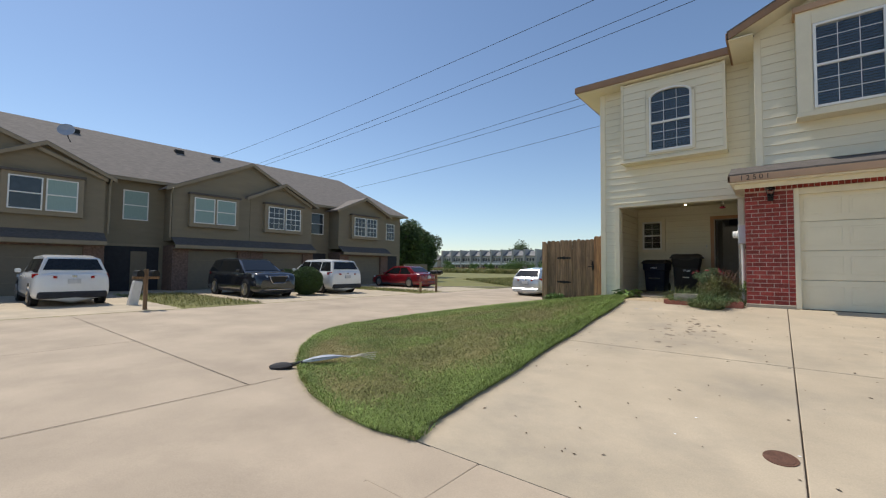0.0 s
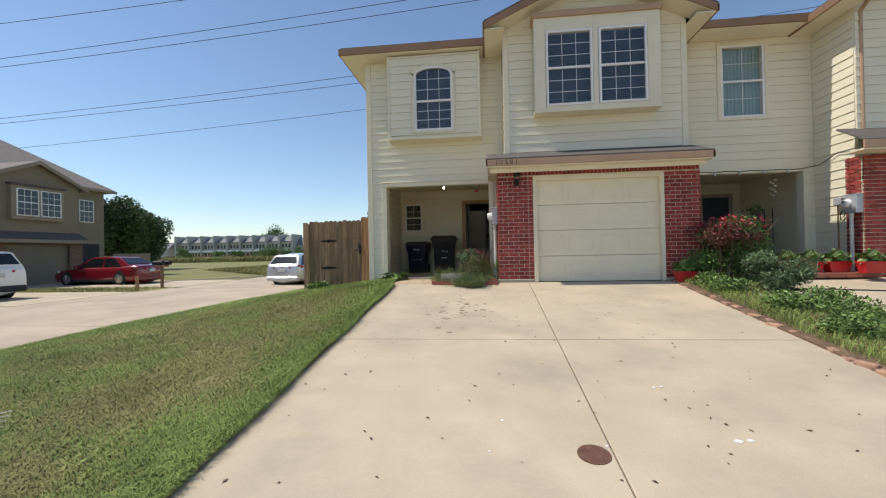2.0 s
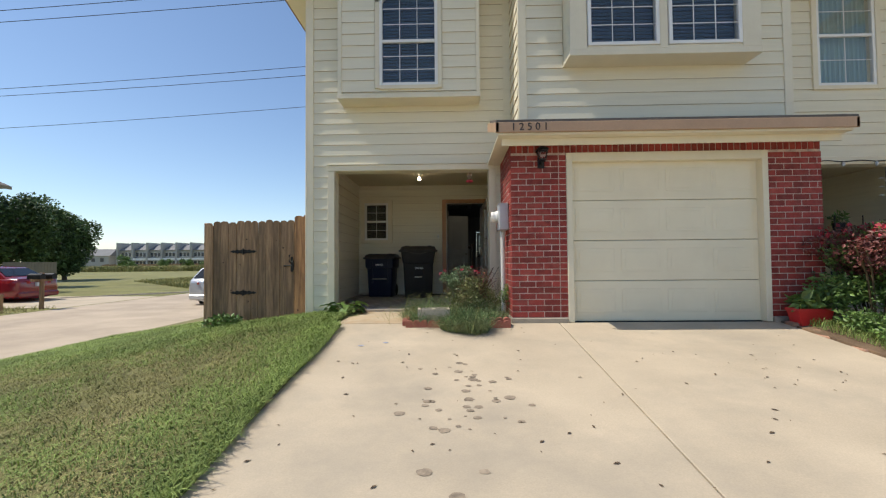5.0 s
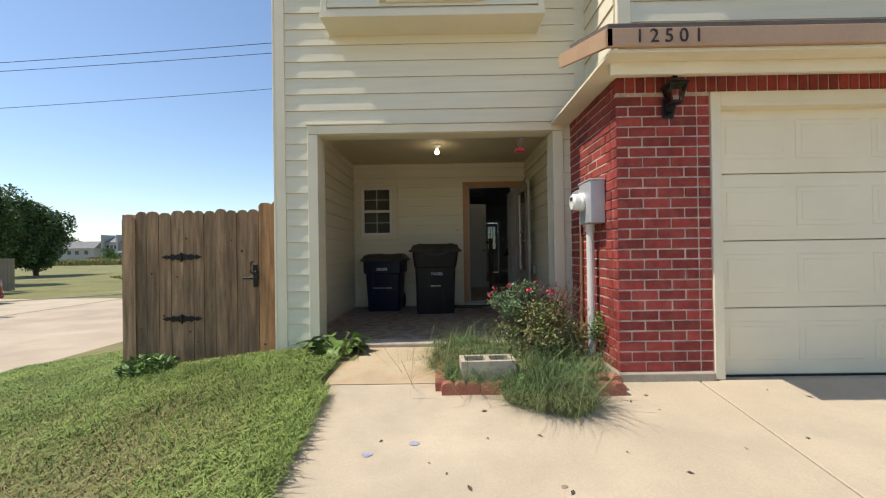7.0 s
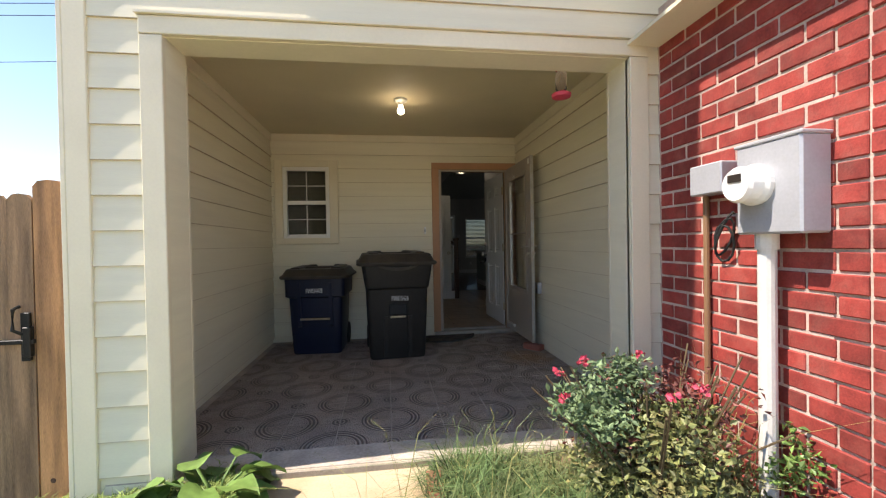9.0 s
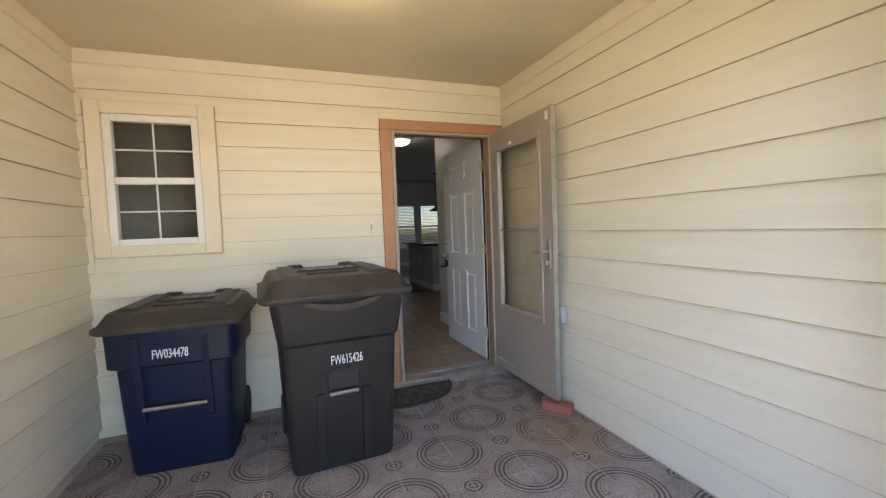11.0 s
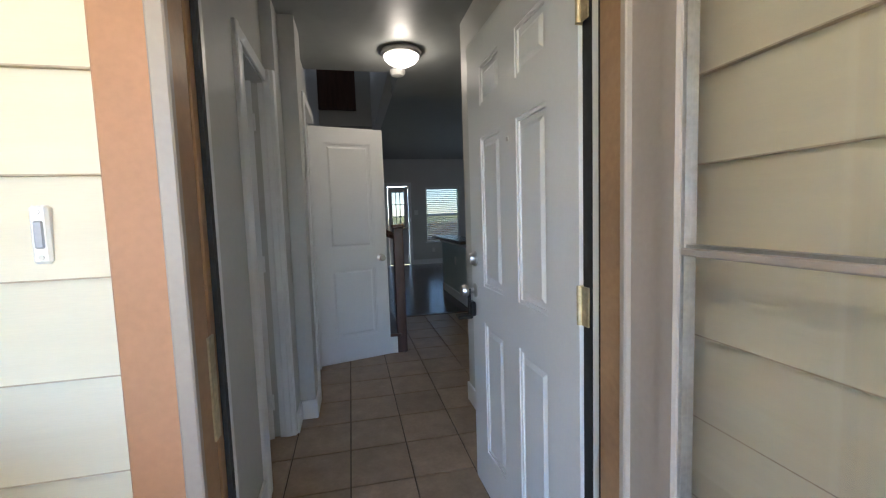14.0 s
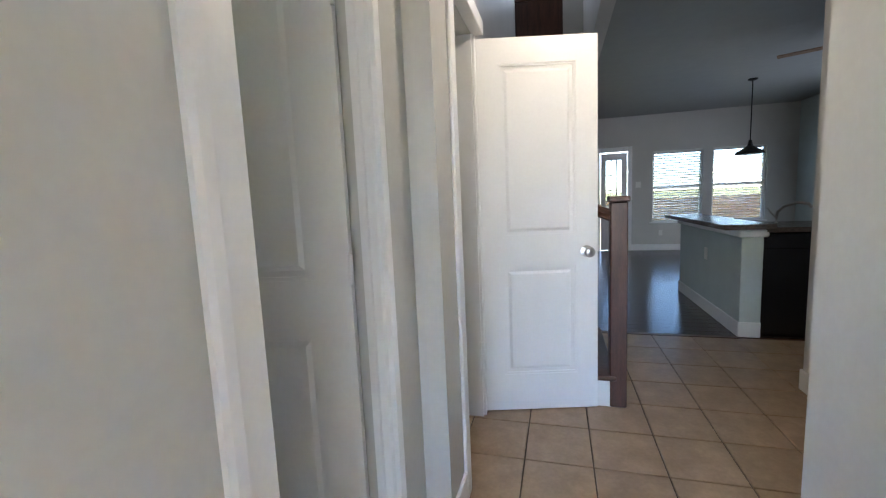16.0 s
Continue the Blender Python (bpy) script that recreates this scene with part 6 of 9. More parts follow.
def kitchen():
    b = thing("breakfast_bar", "grey half wall with dark overhanging bar top", "kitchen bar", at=(0, 0, HALL))
    part("half_wall", one(box, 0.45, 0.60, 18.12, 19.85, 0, 0.85, 0.003), PALE_GREEN, b)
    part("bar_top", one(box, 0.30, 0.66, 18.06, 19.98, 0.885, 0.925, 0.006), COUNTER, b, "dark laminate bar top")
    part("moulding", one(box, 0.42, 0.63, 18.10, 19.88, 0.82, 0.885, 0.01), WHITE_TRIM, b)
    for x0, x1, y0, y1 in ((0.437, 0.45, 18.107, 19.85), (0.437, 0.60, 18.107, 18.12)):
        part("skirting", one(box, x0, x1, y0, y1, 0, 0.125, 0.004), WHITE_TRIM, b)
    part("socket_plate", one(box, 0.444, 0.45, 18.9, 18.98, 0.52, 0.64, 0.002), WHITE_VINYL, b)
    d = thing("dishwasher", "black dishwasher under the counter", "dishwasher", at=(0, 0, HALL))
    part("body", one(box, 0.61, 1.21, 18.16, 18.72, 0.0, 0.85, 0.006), BLACK_GLOSS, d)
    part("control_panel", one(box, 0.615, 1.205, 18.15, 18.165, 0.72, 0.845, 0.004), BLACK_GLOSS, d)
    c = thing("kitchen_counter", "dark counter run with a stainless sink", "counter", at=(0, 0, HALL))
    part("worktop", one(box, 0.605, 3.3, 18.10, 18.75, 0.855, 0.895, 0.005), COUNTER, c)
    part("cabinet", one(box, 1.22, 3.3, 18.16, 18.72, 0.0, 0.853, 0.004), WALNUT, c)
    f = thing("tap", "chrome gooseneck kitchen tap on the counter", "tap", at=(0.86, 18.55, HALL + 0.895))
    bm = bm_new()
    tube(bm, [(0, 0, 0), (0, 0, 0.05), (0.0, -0.02, 0.10), (0.03, -0.05, 0.15), (0.10, -0.10, 0.175), (0.16, -0.14, 0.165), (0.18, -0.15, 0.13)], 0.013, 8)
    tube(bm, [(0, 0, 0.05), (-0.04, 0.0, 0.09), (-0.07, 0.0, 0.14)], 0.009, 8)
    part("spout", bm, NICKEL, f)
    p = thing("pendant_lamp", "dark metal dome pendant lamp on a thin cord", "pendant lamp", at=(1.72, 21.4, 3.76))
    part("cord", one(cyl, (0, 0, 0.07), (0, 0, -0.84), 0.008, n=8), BLACK_IRON, p)
    part("rose", one(lathe, [(0.06, 0.07), (0.06, 0.055), (0.02, 0.04)]), BLACK_IRON, p)
    part("shade", one(lathe, [(0.02, -0.78), (0.035, -0.86), (0.09, -0.90), (0.165, -0.945), (0.185, -0.975), (0.18, -0.98)]), BLACK_IRON, p, smooth=True)
    fan = thing("ceiling_fan", "wooden bladed ceiling fan at rest", "ceiling fan", at=(1.75, 19.2, 3.83))
    bm = bm_new()
    cyl(bm, (0, 0, 0), (0, 0, -0.18), 0.02)
    lathe(bm, [(0.05, -0.16), (0.11, -0.19), (0.11, -0.26), (0.05, -0.29)])
    part("motor", bm, BLACK_IRON, fan)
    for k in range(5):
        part("blade", one(box, 0.14, 0.62, -0.06, 0.06, -0.235, -0.227, 0.003), CEDAR, fan, at=pose(0, 0, 0, 0, 0, 72 * k + 10))


kitchen()


def living_windows():
    for i, (a, b) in enumerate(((0.88, 1.79), (1.95, 2.86))):
        w = thing(f"window_{6 + i}", "white sash window with raised slat blinds", "window", at=(0, 23.65, 0), kind="structure")
        bm = bm_new()
        for p, q, r, s in ((a, a + 0.04, 1.67, 3.10), (b - 0.04, b, 1.67, 3.10), (a + 0.04, b - 0.04, 1.67, 1.71), (a + 0.04, b - 0.04, 3.06, 3.10), (a + 0.04, b - 0.04, 2.36, 2.40)):
            box(bm, p, q, 0.06, 0.11, r, s)
        part("window_frame", bm, WHITE_VINYL, w)
        g = part("pane", one(box, a + 0.03, b - 0.03, 0.08, 0.085, 1.7, 3.07), DIM_PANE, w)
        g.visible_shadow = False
        part("window_sill", one(box, a - 0.04, b + 0.04, -0.03, 0.06, 1.645, 1.668, 0.004), WHITE_TRIM, w)
        bm = bm_new()
        z = 1.75
        while z < 3.06:
            tilt = 0.011 if i == 0 else 0.004
            v = [bm.verts.new(q) for q in ((a + 0.02, 0.01, z - tilt), (b - 0.02, 0.01, z - tilt), (b - 0.02, 0.055, z + tilt), (a + 0.02, 0.055, z + tilt))]
            u = [bm.verts.new((q.co.x, q.co.y, q.co.z + 0.003)) for q in v]
            bm.faces.new(v[::-1])
            bm.faces.new(u)
            for k in range(4):
                bm.faces.new((v[k], v[(k + 1) % 4], u[(k + 1) % 4], u[k]))
            z += 0.05
        part("blind", bm, BLIND, w, "white horizontal slats")
        part("head_rail", one(box, a + 0.01, b - 0.01, 0.0, 0.055, 3.06, 3.10, 0.004), BLIND, w)
    d = thing("door_2", "white glazed back door with nine small panes", "door", at=(0, 23.65, 0), kind="structure")
    bm = bm_new()
    for a, b, c, e in pieces_around(-0.10, 0.41, 1.10, 3.12, [(-0.0, 0.31, 2.05, 2.98)]):
        box(bm, a, b, 0.02, 0.06, c, e)
    for x in (0.103, 0.206):
        box(bm, x - 0.008, x + 0.008, 0.025, 0.055, 2.05, 2.98)
    for z in (2.36, 2.67):
        box(bm, 0.0, 0.31, 0.026, 0.054, z - 0.008, z + 0.008)
    part("leaf", bm, WHITE_PAINT, d)
    g = part("pane", one(box, 0.0, 0.31, 0.038, 0.042, 2.05, 2.98), DIM_PANE, d)
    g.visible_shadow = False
    for a, b, c, e in ((-0.19, -0.11, 1.09, 3.23), (0.42, 0.50, 1.09, 3.23), (-0.11, 0.42, 3.14, 3.23)):
        part("casing", one(box, a, b, -0.02, 0.0, c, e, 0.004), WHITE_TRIM, d)
    part("door_knob", one(lathe, [(0.03, 0), (0.01, 0.01), (0.03, 0.05), (0.01, 0.06)], (0.36, 0.02, 2.05), 14, Matrix.Rotation(math.pi / 2, 4, "X")), NICKEL, d)
    o = thing("wall_socket", "white switch plate by the back door", "light switch", at=(0.62, 23.648, 2.45))
    part("plate", one(box, -0.05, 0.05, -0.008, 0, -0.06, 0.06, 0.002), WHITE_VINYL, o)
    o = thing("wall_socket", "white power socket low on the wall", "socket", at=(1.05, 23.648, 1.45))
    part("plate", one(box, -0.035, 0.035, -0.008, 0, -0.055, 0.055, 0.002), WHITE_VINYL, o)
    window_light(3.30, 20.6, 2.5, 2.0, 1.2, 0.8, (-1, 0, -0.1))
    window_light(-1.1, 20.35, 5.1, 0.5, 0.8, 0.2, (0, -1, -0.3))
    w = thing("window_8", "small bright landing window above the stairs", "window", at=(0, 20.4, 0), kind="structure")
    bm = bm_new()
    for p, q, r, s in ((-1.35, -1.32, 4.95, 5.3), (-0.88, -0.85, 4.95, 5.3), (-1.32, -0.88, 4.95, 4.98), (-1.32, -0.88, 5.27, 5.3)):
        box(bm, p, q, 0.02, 0.08, r, s)
    part("window_frame", bm, WHITE_VINYL, w)
    part("sky_backdrop", one(box, -1.35, -0.85, 0.085, 0.095, 4.95, 5.3), SKY_GLOW, w)


living_windows()


def back_yard():
    f = thing("yard_fence", "tall tan board fence behind the house", "fence", at=(-3.0, 29.5, 0.2))
    for i in range(60):
        part("board", one(box, 0.15 * i, 0.15 * i + 0.145, 0, 0.02, 0, 1.85 + 0.02 * ((i * 7) % 3), 0.004), STREET_WALL, f)
    part("rail", one(box, 0, 9.0, 0.02, 0.06, 1.4, 1.5), STREET_WALL, f)
    bm = bm_new()
    box(bm, -4, 8, 23.8, 29.4, 0.6, 1.0)
    structure("yard_ground", bm, TURF, "sunlit back yard grass", "ground")


back_yard()


# ---- plants ----
def leaf_cloud(name, parent, material, n, spread, size, seed, shape="oval", aspect=0.45, label="", centre=(0, 0, 0), shell=0.3, up=0.3, lumps=0):
    """Many small folded leaves inside an uneven body of lumps; spread: its half sizes."""
    rng = np.random.default_rng(seed)
    if lumps:
        c = rng.normal(size=(lumps, 3))
        c /= np.linalg.norm(c, axis=1)[:, None]
        c *= np.array(spread) * rng.uniform(0.35, 0.75, (lumps, 1))
        rad = rng.uniform(0.28, 0.5, lumps)
        pick = rng.integers(0, lumps, n)
        d = rng.normal(size=(n, 3))
        d /= np.linalg.norm(d, axis=1)[:, None]
        pos = c[pick] + d * (rad[pick] * rng.uniform(shell, 1, n) ** 0.5)[:, None] * np.array(spread)
    else:
        d = rng.normal(size=(n, 3))
        d /= np.linalg.norm(d, axis=1)[:, None]
        pos = d * (rng.uniform(shell, 1.0, n) ** 0.5)[:, None] * np.array(spread)
    pos += np.array(centre)
    a = rng.normal(size=(n, 3))
    a[:, 2] = a[:, 2] * 0.6 + up
    a /= np.linalg.norm(a, axis=1)[:, None]
    b = np.cross(a, rng.normal(size=(n, 3)))
    b /= np.linalg.norm(b, axis=1)[:, None]
    s = size * rng.uniform(0.6, 1.3, (n, 1))
    nrm = np.cross(a, b) * s * 0.12
    v = np.stack([pos, pos + a * s * 0.5 + b * s * aspect * 0.5 + nrm, pos + a * s, pos + a * s * 0.5 - b * s * aspect * 0.5 + nrm], 1).reshape(-1, 3)
    i = np.arange(n) * 4
    faces = np.concatenate([np.stack([i, i + 1, i + 2], 1), np.stack([i, i + 2, i + 3], 1)]).tolist()
    ob = sheet(name, v.tolist(), faces, material, parent)
    return tagged(ob, label, kind="stuff") if parent is None else tagged(ob, label)


def blades(name, parent, material, base, length, seed, lean=0.5, width=0.006, label=""):
    """Grass blades, each of two segments, at the given base points."""
    rng = np.random.default_rng(seed)
    base = np.array(base)
    n = len(base)
    ang = rng.uniform(0, 2 * np.pi, n)
    out = np.stack([np.cos(ang), np.sin(ang), np.zeros(n)], 1)
    side = np.stack([-np.sin(ang + 0.6), np.cos(ang + 0.6), np.zeros(n)], 1) * width * rng.uniform(0.6, 1.3, (n, 1))
    L = (length * rng.uniform(0.5, 1.3, n))[:, None]
    k = lean * rng.uniform(0.3, 1.4, (n, 1))
    upv = np.array([0, 0, 1.0])
    mid = base + upv * L * 0.6 + out * L * k * 0.35
    tip = base + upv * L * (1.0 - 0.35 * k) + out * L * k
    v = np.stack([base - side, base + side, mid + side * 0.8, mid - side * 0.8, tip], 1).reshape(-1, 3)
    i = np.arange(n) * 5
    faces = np.stack([i, i + 1, i + 2, i + 3], 1).tolist() + np.stack([i + 3, i + 2, i + 4], 1).tolist()
    return tagged(sheet(name, v.tolist(), faces, material, parent), label)


def stems(parent, n, spread, h, seed, r=0.008, centre=(0, 0)):
    rng = random.Random(seed)
    bm = bm_new()
    for _ in range(n):
        x, y = rng.uniform(-1, 1) * spread[0], rng.uniform(-1, 1) * spread[1]
        tube(bm, [(centre[0] + x * 0.2, centre[1] + y * 0.2, 0), (centre[0] + x * 0.5, centre[1] + y * 0.5, h * 0.5), (centre[0] + x, centre[1] + y, h * rng.uniform(0.7, 1.0))], r, 5)
    return part("stem", bm, STEM, parent)


def inside(x, y, poly):
    c = False
    for (x0, y0), (x1, y1) in zip(poly, poly[1:] + poly[:1]):
        if (y0 > y) != (y1 > y) and x < (x1 - x0) * (y - y0) / (y1 - y0) + x0:
            c = not c
    return c


def lawn_grass():
    """Short worn turf in the middle, lusher and longer towards the slab edges and the gate."""
    rng = random.Random(11)
    poly = KERB[:13] + [(-2.66, 13.0), (-2.63, 2.80)]
    dry, lush = [], []
    while len(dry) < 200000:
        x = rng.uniform(-8.4, -2.6)
        y = 2.6 + 10.6 * rng.random() ** 1.25
        if (y > 10.9 and x > -5.3) or (y > 9.6 and x > -2.80) or not inside(x, y, poly):
            continue
        rim = max(0.0, 1 - (-2.66 - x) / 0.9) + max(0.0, 1 - (11.0 - y) / 2.6) * (x < -3.1) + 0.5 * max(0.0, (-5.6 - x) / 2)
        patch = noise.noise(Vector((x * 0.9, y * 0.9, 3.0))) + 0.5 * noise.noise(Vector((x * 2.7, y * 2.7, 7.0)))
        if rng.random() < 0.10 + 0.70 * rim + 0.7 * patch:
            lush.append((x, y, land_z(x, y) + 0.012))
        elif noise.noise(Vector((x * 7.0, y * 7.0, 1.0))) > -0.35:
            dry.append((x, y, land_z(x, y) + 0.012))
    tagged(blades("grass", None, BLADE, dry, 0.055, 3, 1.5, 0.0034), "short sunburnt green and straw lawn grass", "grass", kind="stuff")
    tagged(blades("green_grass", None, BLADE_LUSH, lush, 0.075, 4, 1.35, 0.0034), "fresher green grass in patches of the lawn", "grass", kind="stuff")
    # longer fringe along the drive, the gate and the kerb
    pts = []
    for _ in range(15000):
        y = rng.uniform(2.85, 10.8)
        x = -2.605 - abs(rng.gauss(0, 0.09)) + 0.015 * math.sin(y * 3.1)
        if y > 9.5:
            x = -2.74 - abs(rng.gauss(0, 0.12))
        pts.append((x, y, (drive_z(y) if x > -2.65 and y < 9.5 else land_z(x, y)) + 0.004))
    for _ in range(12000):
        x, y = rng.uniform(-5.3, -2.75), 10.75 - abs(rng.gauss(0, 0.32))
        pts.append((x, y, land_z(x, y) + 0.01))
    for _ in range(7000):
        q = rng.uniform(0, 9)
        i = int(q)
        (x0, y0), (x1, y1) = KERB[i], KERB[i + 1]
        x, y = x0 + (x1 - x0) * (q - i), y0 + (y1 - y0) * (q - i) + abs(rng.gauss(0, 0.10))
        pts.append((x, y, land_z(x, y)))
    tagged(blades("grass_fringe", None, BLADE_LUSH, pts, 0.10, 5, 1.0, 0.0036), "longer green grass along the slab edges", "grass", kind="stuff")


lawn_grass()

# soil bed left of the brickwork
bed = structure("planting_bed", one(box, -1.79, -0.47, 9.53, 10.84, 0.75, 1.0, 0.02), SOIL, "small soil bed beside the porch path", "soil")
structure("path_edge_soil", one(box, -3.0, -2.69, 9.6, 10.86, 0.7, 0.985, 0.02), SOIL, "soil strip along the path", "soil")
porch_lip = structure("porch_lip", one(box, -3.03, -0.66, 10.80, 10.86, 0.8, PORCH - 0.006, 0.006), FOUNDATION, "rough concrete lip of the porch slab", "step")


def scallop(at, rz=0.0, lumps=3):
    e = thing("edging_brick", "scalloped terracotta edging brick by the bed", "edging brick", at=at, rz=rz, group="terracotta edging")
    for i in range(lumps):
        bm = bm_new()
        pts = [(0.09 * i + 0.045 + 0.045 * math.cos(a), 0.05 + 0.035 * math.sin(a)) for a in [math.pi * k / 8 for k in range(9)]]
        prism(bm, [(0.09 * i, 0.0)] + pts[::-1] + [(0.09 * i + 0.09, 0.0)], "y", -0.035, 0.035)
        part("scallop", bm, TERRACOTTA, e)
    return e


first = scallop((-1.80, 9.50, 0.975), 2)
for at, rz in (((-1.52, 9.505, 0.972), -3), ((-1.25, 9.49, 0.97), 5), ((-1.81, 9.53, 0.985), 91), ((-1.80, 9.82, 0.99), 88), ((-1.81, 10.11, 0.99), 92), ((-1.81, 10.40, 0.99), 89)):
    copy_thing(first, pose(*at, 0, 0, rz))
scallop((-0.875, 9.455, 0.972), 2, 4)
scallop((-0.865, 9.535, 1.002), 1, 4)


def cinder_block():
    c = thing("cinder_block", "weathered hollow concrete block in the bed", "concrete block", at=(-1.46, 9.65, 0.998), rz=3)
    bm = bm_new()
    for a, b, d, e in pieces_around(-0.2, 0.2, -0.1, 0.1, [(-0.165, -0.018, -0.065, 0.065), (0.018, 0.165, -0.065, 0.065)]):
        box(bm, a, b, d, e, 0, 0.19)
    part("body", bm, CINDER, c)


cinder_block()


def rose_bush():
    b = thing("rose_bush", "straggly bronze-green rose bush with red blooms", "bush", at=(-0.98, 10.14, 1.0))
    stems(b, 34, (0.42, 0.36), 0.70, 3, 0.004)
    leaf_cloud("foliage", b, LEAF_BRONZE, 5200, (0.46, 0.38, 0.30), 0.030, 5, aspect=0.6, centre=(0.12, 0, 0.33), lumps=22, shell=0.1)
    leaf_cloud("top_foliage", b, LEAF_GREY, 2200, (0.30, 0.30, 0.24), 0.032, 6, aspect=0.55, centre=(-0.14, 0, 0.50), lumps=12, shell=0.1)
    leaf_cloud("dry_foliage", b, LEAF_RED, 700, (0.40, 0.34, 0.26), 0.028, 16, aspect=0.55, centre=(0.02, 0, 0.50), lumps=14, shell=0.1, label="reddish dry leaves")
    leaf_cloud("side_foliage", b, LEAF, 500, (0.16, 0.16, 0.15), 0.032, 26, aspect=0.55, centre=(0.52, -0.12, 0.32), lumps=7, shell=0.1)
    for k in range(7):
        a = k * 2.4
        x, y, z = -0.14 + 0.27 * math.cos(a), 0.22 * math.sin(a) - 0.05, 0.62 + 0.10 * ((k * 5) % 4) / 4
        leaf_cloud("bloom", b, PINK_BLOOM, 16, (0.018, 0.018, 0.014), 0.022, 70 + k, aspect=0.9, centre=(x, y, z), shell=0.2, label="small red bloom")
    g = thing("bed_grass", "dense wiry grass spilling over the bed", "grass", at=(-1.2, 9.75, 0.98))
    rng = random.Random(8)
    pts = []
    tufts = ((-0.45, 0.35, 0.26), (0.0, 0.10, 0.36), (0.05, -0.32, 0.22), (0.22, -0.42, 0.20), (0.38, 0.30, 0.36), (-0.40, 0.75, 0.26), (-0.05, 0.62, 0.30), (0.30, -0.10, 0.26), (-0.38, -0.05, 0.16))
    for q in range(13000):
        x, y, s = tufts[q % len(tufts)]
        k = rng.random() ** 0.6 * s
        a = rng.uniform(0, 6.283)
        px, py = x + k * math.cos(a), y + k * math.sin(a)
        pts.append((px, py, 0.02 if py > -0.22 else drive_z(9.75 + py) - 0.975))
    blades("blade", g, BLADE_WIRY, pts, 0.17, 9, 1.45, 0.0022)
    blades("tall_blade", g, BLADE_WIRY, pts[:900], 0.34, 19, 1.25, 0.0024)
    blades("dry_blade", g, BLADE, pts[900:2400], 0.15, 29, 1.8, 0.0020)
    long_g = thing("weed_tuft", "long dry grass stalks arching over the path", "grass", at=(-1.5, 10.0, 0.99))
    blades("blade", long_g, BLADE, [(rng.gauss(0.2, 0.42), rng.gauss(0.0, 0.32), 0.0) for _ in range(130)], 0.46, 10, 1.2, 0.0018)
    late = thing("wild_stalks", "pale dry stalks leaning against the brickwork", "grass", at=(-0.62, 10.35, 0.99))
    blades("blade", late, BLADE, [(rng.gauss(0.0, 0.06), rng.gauss(0.0, 0.15), 0.0) for _ in range(40)], 0.75, 12, 0.7, 0.0018)
    w = thing("broadleaf_weed", "large-leaved green plant at the porch corner", "plant", at=(-2.80, 10.60, 0.98))
    for k in range(18):
        a = k * 2.4
        r = 0.08 + 0.18 * ((k * 7) % 5) / 5
        h = 0.06 + 0.15 * ((k * 5) % 7) / 7
        bm = bm_new()
        tube(bm, [(0, 0, 0), (r * 0.4 * math.cos(a), r * 0.4 * math.sin(a), h * 0.7), (r * math.cos(a), r * math.sin(a), h)], 0.006, 5)
        part("stalk", bm, LEAF, w)
        bm = bm_new()
        L, W = 0.17, 0.075
        ring = []
        for q in range(7):
            u = q / 6
            half = W * math.sin(math.pi * (0.08 + 0.92 * u) ** 0.8) + 0.004
            x = L * u
            z = -0.10 * u * u
            ring.append([(x, -half, z + 0.018 + 0.01 * math.sin(9 * u)), (x, 0, z), (x, half, z + 0.018 - 0.01 * math.sin(9 * u))])
        loft(bm, ring, close=False)
        part("leaf", bm, LEAF, w, at=pose(r * math.cos(a), r * math.sin(a), h, 25 * math.sin(k * 3.7), -40 + 55 * ((k * 3) % 7) / 7, math.degrees(a) + 20 * math.sin(k * 5.1)), smooth=True)
    c = thing("weed_clump", "low leafy weeds at the foot of the gate", "weed", at=(-4.7, 10.6, land_z(-4.7, 10.6)))
    leaf_cloud("foliage", c, LEAF, 500, (0.28, 0.2, 0.12), 0.07, 31, aspect=0.5, centre=(0, 0, 0.12))


rose_bush()


